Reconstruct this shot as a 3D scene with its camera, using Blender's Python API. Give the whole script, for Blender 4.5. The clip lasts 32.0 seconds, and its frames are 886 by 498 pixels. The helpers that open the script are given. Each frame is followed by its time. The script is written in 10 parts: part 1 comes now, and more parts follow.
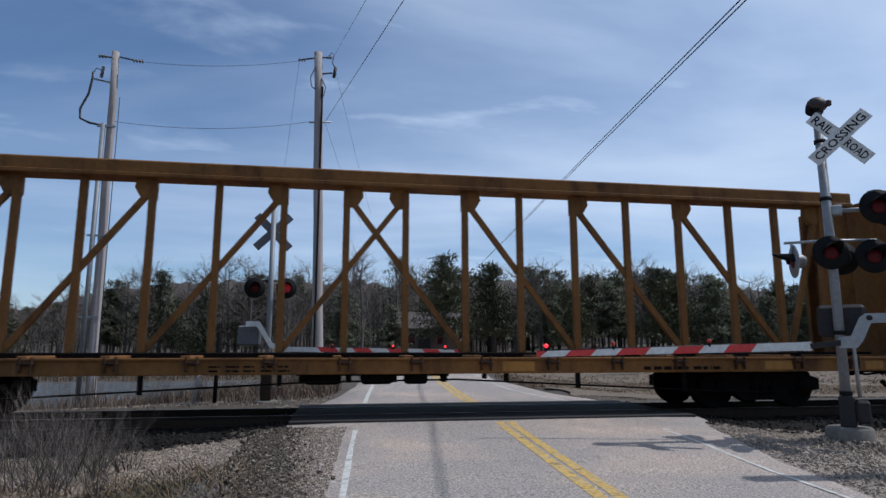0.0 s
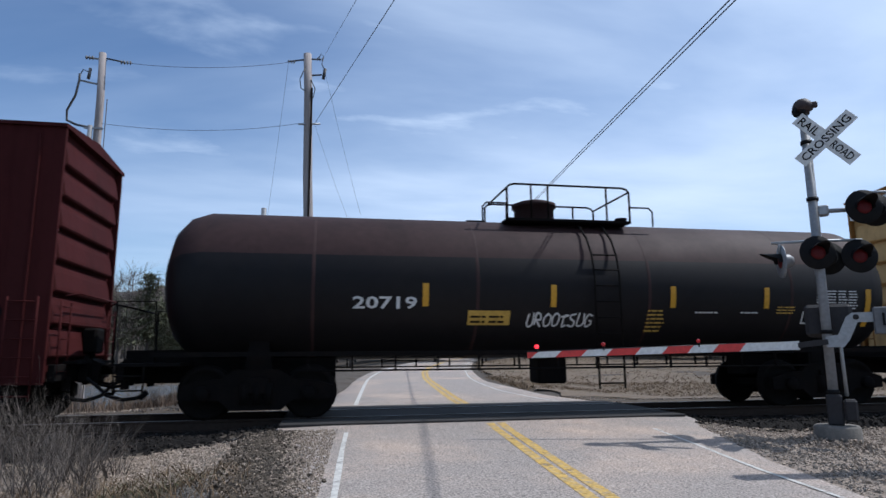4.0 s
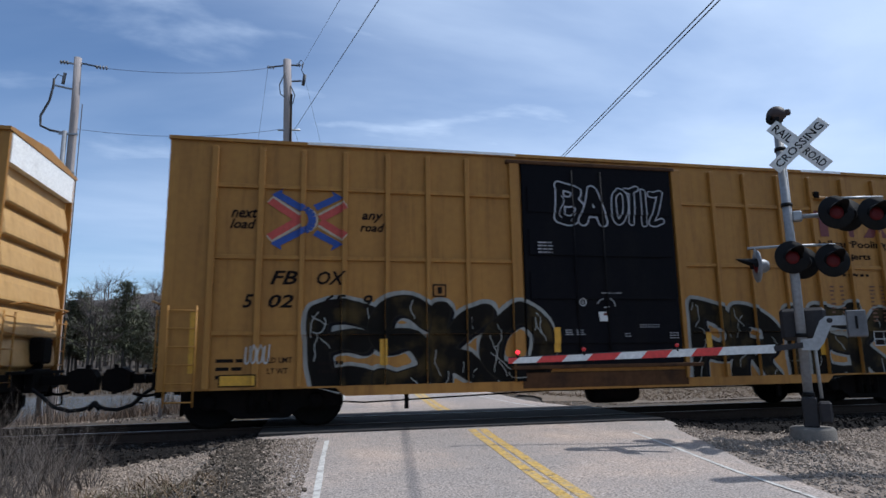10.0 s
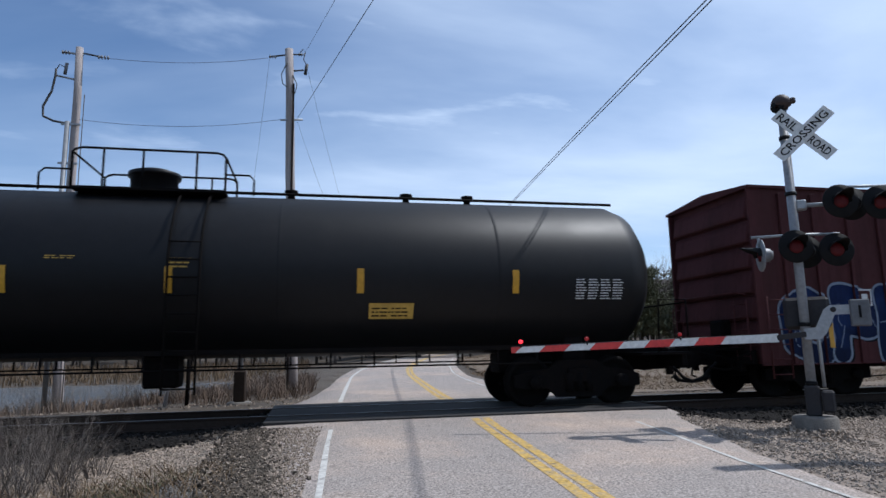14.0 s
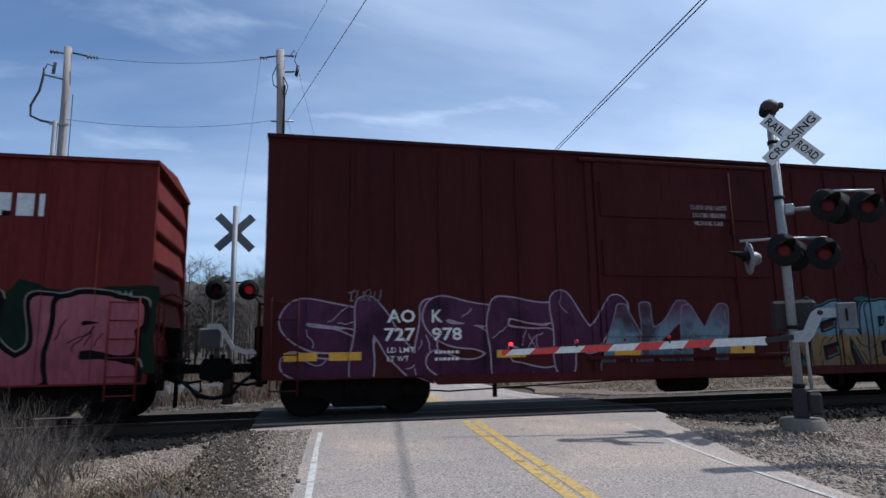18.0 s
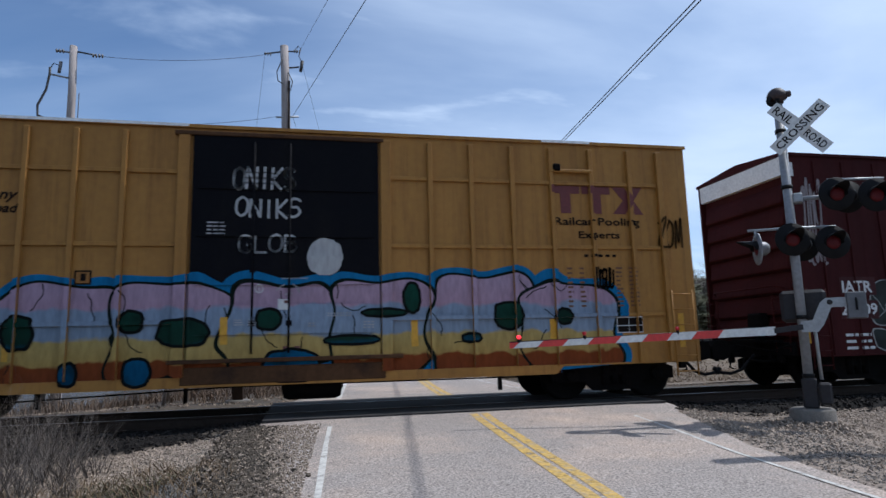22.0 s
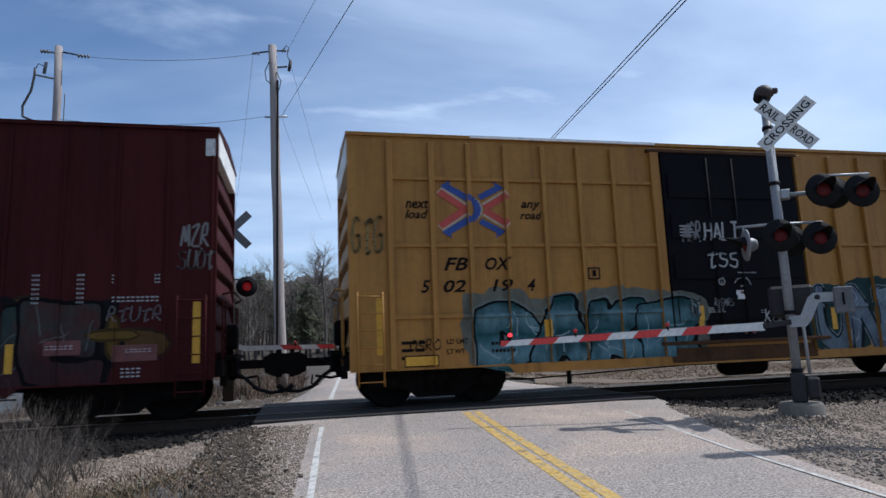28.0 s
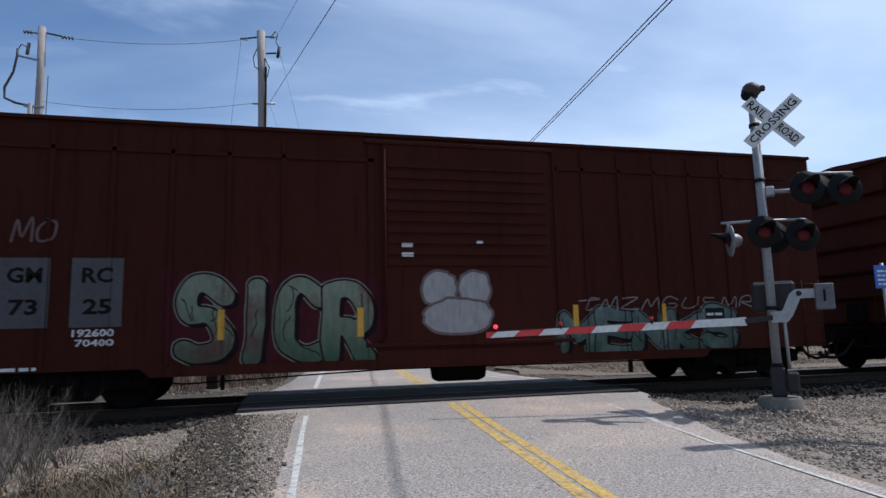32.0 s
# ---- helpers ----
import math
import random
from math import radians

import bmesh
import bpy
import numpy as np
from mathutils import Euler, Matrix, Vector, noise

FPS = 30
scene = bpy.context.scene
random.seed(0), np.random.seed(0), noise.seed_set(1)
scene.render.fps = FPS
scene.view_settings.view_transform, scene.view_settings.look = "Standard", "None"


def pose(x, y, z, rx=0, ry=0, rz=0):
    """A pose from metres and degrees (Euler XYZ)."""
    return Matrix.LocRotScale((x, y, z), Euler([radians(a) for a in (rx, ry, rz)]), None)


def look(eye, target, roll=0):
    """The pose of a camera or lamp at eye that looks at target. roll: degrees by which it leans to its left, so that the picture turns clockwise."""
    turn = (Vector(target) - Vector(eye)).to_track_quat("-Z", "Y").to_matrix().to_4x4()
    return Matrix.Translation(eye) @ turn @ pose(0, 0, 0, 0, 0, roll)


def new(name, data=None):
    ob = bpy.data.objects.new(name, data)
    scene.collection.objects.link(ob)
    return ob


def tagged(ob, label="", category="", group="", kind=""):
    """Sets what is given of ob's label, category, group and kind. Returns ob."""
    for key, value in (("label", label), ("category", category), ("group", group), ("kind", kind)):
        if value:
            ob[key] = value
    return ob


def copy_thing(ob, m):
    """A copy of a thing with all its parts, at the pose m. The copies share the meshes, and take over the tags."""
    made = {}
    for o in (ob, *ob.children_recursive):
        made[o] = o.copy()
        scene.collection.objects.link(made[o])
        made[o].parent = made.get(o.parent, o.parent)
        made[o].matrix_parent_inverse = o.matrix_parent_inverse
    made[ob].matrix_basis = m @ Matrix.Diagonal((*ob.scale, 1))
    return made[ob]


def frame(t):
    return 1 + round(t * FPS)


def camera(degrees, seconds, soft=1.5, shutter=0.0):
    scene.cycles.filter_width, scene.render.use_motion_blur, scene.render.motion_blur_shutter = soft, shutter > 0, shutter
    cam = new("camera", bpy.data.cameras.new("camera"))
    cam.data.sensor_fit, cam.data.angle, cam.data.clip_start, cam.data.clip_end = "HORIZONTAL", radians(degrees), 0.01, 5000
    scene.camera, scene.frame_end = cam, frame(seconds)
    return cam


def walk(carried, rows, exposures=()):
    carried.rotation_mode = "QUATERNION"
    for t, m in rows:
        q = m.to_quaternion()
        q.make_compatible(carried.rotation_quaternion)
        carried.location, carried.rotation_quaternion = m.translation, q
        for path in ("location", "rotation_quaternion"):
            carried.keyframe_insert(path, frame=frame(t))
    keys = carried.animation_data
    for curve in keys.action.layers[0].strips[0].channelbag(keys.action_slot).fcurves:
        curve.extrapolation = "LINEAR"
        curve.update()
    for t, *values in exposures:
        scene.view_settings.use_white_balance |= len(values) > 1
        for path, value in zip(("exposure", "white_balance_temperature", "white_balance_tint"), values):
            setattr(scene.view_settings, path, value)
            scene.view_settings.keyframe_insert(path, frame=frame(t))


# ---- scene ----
# camera in a waiting car, hand held: seconds, yaw, pitch, roll in degrees
PATH = [
    (0.0, -9.65, 9.38, -0.04),
    (0.5, -9.49, 9.45, -0.14),
    (1.0, -9.47, 9.44, -0.32),
    (1.5, -10.12, 9.52, -0.25),
    (2.0, -10.11, 9.46, -0.11),
    (2.5, -9.81, 9.48, -0.26),
    (4.5, -10.88, 9.57, -0.65),
    (5.0, -10.89, 9.72, -1.06),
    (5.5, -10.65, 9.63, -0.69),
    (6.0, -11.09, 9.63, -0.03),
    (6.5, -11.75, 9.54, 0.10),
    (7.0, -11.82, 9.57, -0.16),
    (7.5, -12.08, 9.90, 0.12),
    (8.0, -12.47, 9.99, 0.26),
    (8.5, -12.89, 10.19, -0.00),
    (9.0, -12.32, 9.90, 0.06),
    (9.5, -12.17, 9.97, -0.29),
    (10.0, -12.34, 10.07, -0.94),
    (10.5, -12.17, 10.22, -1.22),
    (11.0, -11.89, 9.88, -0.86),
    (11.5, -11.52, 9.58, -0.79),
    (12.0, -11.67, 9.49, -0.88),
    (12.5, -11.98, 9.46, -0.72),
    (13.0, -12.15, 9.22, -0.68),
    (13.5, -11.94, 9.12, -0.98),
    (15.5, -12.54, 9.36, -0.95),
    (16.0, -12.57, 9.45, -0.97),
    (16.5, -12.52, 9.33, -0.92),
    (17.0, -12.44, 9.52, -0.93),
    (17.5, -12.80, 9.71, -0.86),
    (18.0, -12.92, 9.33, -0.93),
    (18.5, -12.61, 9.31, -1.06),
    (19.0, -12.40, 9.45, -1.45),
    (19.5, -12.45, 9.56, -1.37),
    (20.0, -12.00, 9.49, -1.17),
    (20.5, -12.14, 9.54, -1.18),
    (21.0, -12.70, 9.31, -1.23),
    (21.5, -12.50, 8.97, -1.39),
    (22.0, -12.29, 8.77, -1.53),
    (22.5, -12.54, 8.77, -1.40),
    (23.0, -12.43, 8.80, -1.27),
    (23.5, -12.61, 8.94, -1.49),
    (24.0, -13.03, 9.23, -1.55),
    (24.5, -12.92, 9.28, -1.40),
    (25.0, -12.79, 9.20, -1.23),
    (25.5, -13.38, 9.19, -1.38),
    (27.5, -13.09, 8.63, -1.59),
    (28.0, -13.16, 8.64, -2.18),
    (28.5, -13.06, 8.72, -1.71),
    (29.0, -13.80, 8.94, -1.47),
    (29.5, -14.12, 8.53, -1.46),
    (30.0, -13.77, 8.21, -1.41),
    (30.5, -13.80, 8.04, -1.30),
    (31.0, -13.58, 7.81, -1.18),
    (31.5, -14.22, 7.87, -1.22),
    (32.0, -14.33, 7.77, -1.41),
]
EYE = Vector((0, 0, 1.112))
cam = camera(70.94, 32.0, soft=1.5, shutter=0.08)


def aim(yaw, pitch, roll):
    y, p = radians(yaw), radians(pitch)
    way = Vector((-math.sin(y) * math.cos(p), math.cos(y) * math.cos(p), math.sin(p)))
    return look(EYE, EYE + way * 10, roll)


walk(cam, [(t, aim(*a)) for t, *a in PATH], exposures=[(0, -0.42, 5800, 10), (1.0, -0.36, 5800, 10), (2.2, -0.16, 5800, 10), (4.5, -0.12, 5800, 10), (32, -0.12, 5800, 10)])

# metres that the train has gone at each second
TRAVEL = [
    (0, 0.00),
    (1, 11.81),
    (2, 23.67),
    (3, 35.57),
    (4, 47.52),
    (5, 59.43),
    (6, 71.22),
    (7, 82.89),
    (8, 94.44),
    (9, 105.91),
    (10, 117.34),
    (11, 128.72),
    (12, 140.06),
    (13, 151.33),
    (14, 162.52),
    (15, 173.61),
    (16, 184.62),
    (17, 195.57),
    (18, 206.52),
    (19, 217.45),
    (20, 228.37),
    (21, 239.25),
    (22, 250.03),
    (23, 260.73),
    (24, 271.34),
    (25, 281.84),
    (26, 292.24),
    (27, 302.53),
    (28, 312.71),
    (29, 322.91),
    (30, 333.29),
    (31, 343.83),
    (32, 354.55),
]

# ---- light ----
SUN_AWAY = Vector((-0.745, 0.0, -1.0)).normalized()
sun = new("sun", bpy.data.lights.new("sun", "SUN"))
sun.data.energy, sun.data.angle, sun.data.color = 4.2, radians(0.5), (1.0, 0.95, 0.88)
sun.matrix_world = SUN_AWAY.to_track_quat("-Z", "Y").to_matrix().to_4x4()

world = bpy.data.worlds.new("sky")
scene.world = world
world.use_nodes = True


def sky_nodes():
    nt = world.node_tree
    nt.nodes.clear()
    N, L = nt.nodes.new, nt.links.new
    out, bg = N("ShaderNodeOutputWorld"), N("ShaderNodeBackground")
    sky = N("ShaderNodeTexSky")
    sky.sky_type, sky.sun_disc = "NISHITA", False
    sky.sun_elevation = math.asin(-SUN_AWAY.z)
    sky.sun_rotation = math.atan2(-SUN_AWAY.x, -SUN_AWAY.y)
    sky.altitude, sky.air_density, sky.dust_density, sky.ozone_density = 50, 1.0, 0.3, 3.4
    co, sep = N("ShaderNodeTexCoord"), N("ShaderNodeSeparateXYZ")
    L(co.outputs["Generated"], sep.inputs[0])
    # thin cirrus laid on a plane high above: x/z and y/z
    up = N("ShaderNodeMath"); up.operation = "MAXIMUM"; up.inputs[1].default_value = 0.03
    L(sep.outputs[2], up.inputs[0])
    off = N("ShaderNodeMath"); off.operation = "ADD"; off.inputs[1].default_value = 0.10
    L(up.outputs[0], off.inputs[0])
    px, py = N("ShaderNodeMath"), N("ShaderNodeMath")
    px.operation = py.operation = "DIVIDE"
    L(sep.outputs[0], px.inputs[0]); L(off.outputs[0], px.inputs[1])
    L(sep.outputs[1], py.inputs[0]); L(off.outputs[0], py.inputs[1])
    flat = N("ShaderNodeCombineXYZ")
    L(px.outputs[0], flat.inputs[0]); L(py.outputs[0], flat.inputs[1])
    def layer(scale, rot, detail, lo, hi, seed, dist):
        mp = N("ShaderNodeMapping"); mp.inputs["Scale"].default_value = scale
        mp.inputs["Rotation"].default_value = (0, 0, radians(rot)); mp.inputs["Location"].default_value = (seed, seed * 0.7, 0)
        no = N("ShaderNodeTexNoise"); no.inputs["Scale"].default_value = 1.0; no.inputs["Detail"].default_value = detail
        no.inputs["Roughness"].default_value = 0.52; no.inputs["Distortion"].default_value = dist
        ra = N("ShaderNodeMapRange"); ra.inputs["From Min"].default_value, ra.inputs["From Max"].default_value = lo, hi
        ra.interpolation_type = "SMOOTHSTEP"
        L(flat.outputs[0], mp.inputs[0]); L(mp.outputs[0], no.inputs["Vector"]); L(no.outputs["Fac"], ra.inputs["Value"])
        return ra.outputs[0]
    a = layer((0.50, 0.90, 1), 14, 6, 0.24, 0.84, 3.1, 0.3)
    b = layer((1.6, 3.2, 1), -10, 7, 0.46, 0.88, 7.4, 0.25)
    mx = N("ShaderNodeMath"); mx.operation = "MAXIMUM"; L(a, mx.inputs[0]); L(b, mx.inputs[1])
    # the veil is thickest in a broad bank over the wood, thin to its left
    bank = N("ShaderNodeVectorMath"); bank.operation = "DOT_PRODUCT"; bank.inputs[1].default_value = Vector((0.27, 0.87, 0.40)).normalized()
    L(co.outputs["Generated"], bank.inputs[0])
    bk = N("ShaderNodeMapRange"); bk.interpolation_type = "SMOOTHSTEP"
    bk.inputs["From Min"].default_value, bk.inputs["From Max"].default_value = 0.78, 1.0
    bk.inputs["To Min"].default_value, bk.inputs["To Max"].default_value = 0.56, 0.98
    L(bank.outputs["Value"], bk.inputs["Value"])
    cut = N("ShaderNodeMath"); cut.operation = "MULTIPLY"
    L(mx.outputs[0], cut.inputs[0]); L(bk.outputs[0], cut.inputs[1])
    # thin haze, thicker towards the sun
    dot = N("ShaderNodeVectorMath"); dot.operation = "DOT_PRODUCT"; dot.inputs[1].default_value = -SUN_AWAY
    L(co.outputs["Generated"], dot.inputs[0])
    hz = N("ShaderNodeMapRange"); hz.inputs["From Min"].default_value, hz.inputs["From Max"].default_value = 0.2, 1.0
    hz.inputs["To Min"].default_value, hz.inputs["To Max"].default_value = 0.0, 0.40
    L(dot.outputs["Value"], hz.inputs["Value"])
    # and paler towards the horizon
    low = N("ShaderNodeMapRange"); low.interpolation_type = "SMOOTHSTEP"
    low.inputs["From Min"].default_value, low.inputs["From Max"].default_value = 0.0, 0.5
    low.inputs["To Min"].default_value, low.inputs["To Max"].default_value = 0.04, 0.0
    L(sep.outputs[2], low.inputs["Value"])
    haze = N("ShaderNodeMath"); haze.operation = "ADD"
    L(hz.outputs[0], haze.inputs[0]); L(low.outputs[0], haze.inputs[1])
    both = N("ShaderNodeMath"); both.operation = "ADD"; both.use_clamp = True
    L(cut.outputs[0], both.inputs[0]); L(haze.outputs[0], both.inputs[1])
    mix = N("ShaderNodeMix"); mix.data_type = "RGBA"
    mix.inputs[7].default_value = (6.35, 7.3, 8.6, 1)
    L(both.outputs[0], mix.inputs[0]); L(sky.outputs[0], mix.inputs[6])
    L(mix.outputs[2], bg.inputs[0])
    bg.inputs[1].default_value = 0.128
    L(bg.outputs[0], out.inputs[0])


sky_nodes()

# ---- tools ----
def new_bm():
    return bmesh.new()


def box(bm, x0, x1, y0, y1, z0, z1, bevel=0.0, mi=0):
    vs = [bm.verts.new((x, y, z)) for z in (z0, z1) for y in (y0, y1) for x in (x0, x1)]
    fs = [bm.faces.new([vs[i] for i in q]) for q in
          ((0, 2, 3, 1), (4, 5, 7, 6), (0, 1, 5, 4), (2, 6, 7, 3), (0, 4, 6, 2), (1, 3, 7, 5))]
    for f in fs:
        f.material_index = mi
    if bevel:
        es = {e for f in fs for e in f.edges}
        r = bmesh.ops.bevel(bm, geom=list(es), offset=bevel, segments=1, affect="EDGES")
        for f in r["faces"]:
            f.material_index = mi
    return bm


def frame_of(d):
    d = Vector(d).normalized()
    a = Vector((0, 0, 1)) if abs(d.z) < 0.9 else Vector((1, 0, 0))
    u = d.cross(a).normalized()
    return u, d.cross(u).normalized()


def tube(bm, pts, r, n=8, r1=None, caps=True, mi=0):
    """A round bar along pts, tapering from r to r1."""
    pts = [Vector(p) for p in pts]
    r1 = r if r1 is None else r1
    rings = []
    for i, p in enumerate(pts):
        d = pts[min(i + 1, len(pts) - 1)] - pts[max(i - 1, 0)]
        u, v = frame_of(d)
        if rings:
            pu = rings[-1][1]
            u = (pu - d.normalized() * pu.dot(d.normalized())).normalized()
            v = d.normalized().cross(u)
        k = r + (r1 - r) * i / max(1, len(pts) - 1)
        rings.append(([bm.verts.new(p + k * (math.cos(a) * u + math.sin(a) * v)) for a in [2 * math.pi * j / n for j in range(n)]], u))
    for (a, _), (b, _) in zip(rings, rings[1:]):
        for j in range(n):
            f = bm.faces.new((a[j], a[(j + 1) % n], b[(j + 1) % n], b[j]))
            f.smooth, f.material_index = n > 5, mi
    if caps:
        for ring, flip in ((rings[0][0], True), (rings[-1][0], False)):
            f = bm.faces.new(ring[::-1] if flip else ring)
            f.material_index = mi
    return bm


def beam(bm, a, b, w, h, mi=0):
    """A square bar from a to b: w across, h in the upright direction."""
    a, b = Vector(a), Vector(b)
    d = (b - a).normalized()
    side = d.cross(Vector((0, 0, 1)))
    side = side.normalized() if side.length > 1e-3 else Vector((1, 0, 0))
    up = side.cross(d)
    ring = [[bm.verts.new(p + side * sx * w / 2 + up * sz * h / 2) for sx, sz in ((-1, -1), (1, -1), (1, 1), (-1, 1))] for p in (a, b)]
    fs = [bm.faces.new((ring[0][j], ring[0][(j + 1) % 4], ring[1][(j + 1) % 4], ring[1][j])) for j in range(4)]
    fs += [bm.faces.new(ring[0][::-1]), bm.faces.new(ring[1])]
    for f in fs:
        f.material_index = mi
    return bm


def lathe(bm, prof, n=24, axis="z", at=(0, 0, 0), mi=0, smooth=True):
    """Turns a profile of (radius, height) about an axis."""
    at = Vector(at)
    def put(r, h, a):
        c, s = r * math.cos(a), r * math.sin(a)
        return at + {"z": Vector((c, s, h)), "y": Vector((c, h, -s)), "x": Vector((h, c, s))}[axis]
    rings = []
    for r, h in prof:
        if r < 1e-6:
            rings.append([bm.verts.new(put(0, h, 0))])
        else:
            rings.append([bm.verts.new(put(r, h, 2 * math.pi * j / n)) for j in range(n)])
    for a, b in zip(rings, rings[1:]):
        for j in range(n):
            k = (j + 1) % n
            q = [a[j % len(a)], a[k % len(a)], b[k % len(b)], b[j % len(b)]]
            q = list(dict.fromkeys(q))
            if len(q) > 2:
                f = bm.faces.new(q)
                f.smooth, f.material_index = smooth, mi
    return bm


def prism(bm, poly, y0, y1, mi=0):
    """A polygon of (x, z) pulled from y0 to y1."""
    a = [bm.verts.new((x, y0, z)) for x, z in poly]
    b = [bm.verts.new((x, y1, z)) for x, z in poly]
    fs = [bm.faces.new(a), bm.faces.new(b[::-1])]
    fs += [bm.faces.new((a[i], b[i], b[(i + 1) % len(a)], a[(i + 1) % len(a)])) for i in range(len(a))]
    for f in fs:
        f.material_index = mi
    return bm


def link_mesh(name, bm, mats):
    me = bpy.data.meshes.new(name)
    if len(bm.faces) < 20000:
        bmesh.ops.recalc_face_normals(bm, faces=bm.faces)
    bm.to_mesh(me)
    bm.free()
    for m in (mats if isinstance(mats, (list, tuple)) else [mats]):
        me.materials.append(m)
    return me


def part(name, bm, material, parent, label=""):
    ob = new(name, bm if isinstance(bm, bpy.types.Mesh) else link_mesh(name, bm, material))
    ob.parent = parent
    return tagged(ob, label) if label else ob


def thing(name, label, category, at=(0, 0, 0), group="", kind="", turn=0):
    ob = new(name)
    ob.empty_display_size = 0.3
    ob.matrix_basis = pose(*at, 0, 0, turn)
    return tagged(ob, label, category, group, kind)


def solid(name, bm, material, label, category="", kind="", group=""):
    return tagged(new(name, link_mesh(name, bm, material)), label, category, group, kind)


# ---- writing: outlines of the built-in font as flat meshes in the x-z plane ----
LETTER = {}


def letters(body, bold=0.0, shear=0.0):
    key = (body, bold, shear)
    if key not in LETTER:
        cu = bpy.data.curves.new("type", "FONT")
        cu.body, cu.size, cu.offset, cu.shear, cu.resolution_u = body, 1.0, bold, shear, 2
        cu.align_x = "LEFT"
        cu.space_line = 0.9
        ob = bpy.data.objects.new("type", cu)
        scene.collection.objects.link(ob)
        dg = bpy.context.evaluated_depsgraph_get()
        me = ob.evaluated_get(dg).to_mesh()
        vs = [(v.co.x, v.co.y) for v in me.vertices]
        fs = [tuple(p.vertices) for p in me.polygons]
        ob.evaluated_get(dg).to_mesh_clear()
        bpy.data.objects.remove(ob)
        bpy.data.curves.remove(cu)
        LETTER[key] = (vs, fs)
    return LETTER[key]


def set_text(bm, body, x0, x1, z0, z1, y, bold=0.0, shear=0.0, mi=0, step=None):
    """Writes body into the box x0..x1, z0..z1 at depth y, reading along +x for eyes on the -y side."""
    vs, fs = letters(body, bold, shear)
    if not vs:
        return bm
    ax, bx = min(v[0] for v in vs), max(v[0] for v in vs)
    az, bz = min(v[1] for v in vs), max(v[1] for v in vs)
    kx, kz = (x1 - x0) / max(bx - ax, 1e-6), (z1 - z0) / max(bz - az, 1e-6)
    for f in fs:
        q = [(x0 + (vs[i][0] - ax) * kx, z0 + (vs[i][1] - az) * kz) for i in f]
        try:
            fa = bm.faces.new([bm.verts.new((x, step(x, z) if step else y, z)) for x, z in q])
            fa.material_index = mi
        except ValueError:
            pass
    return bm

# ---- materials ----
def srgb(h):
    c = [int(h[i:i + 2], 16) / 255 for i in (0, 2, 4)]
    return tuple(x / 12.92 if x < 0.04045 else ((x + 0.055) / 1.055) ** 2.4 for x in c) + (1,)


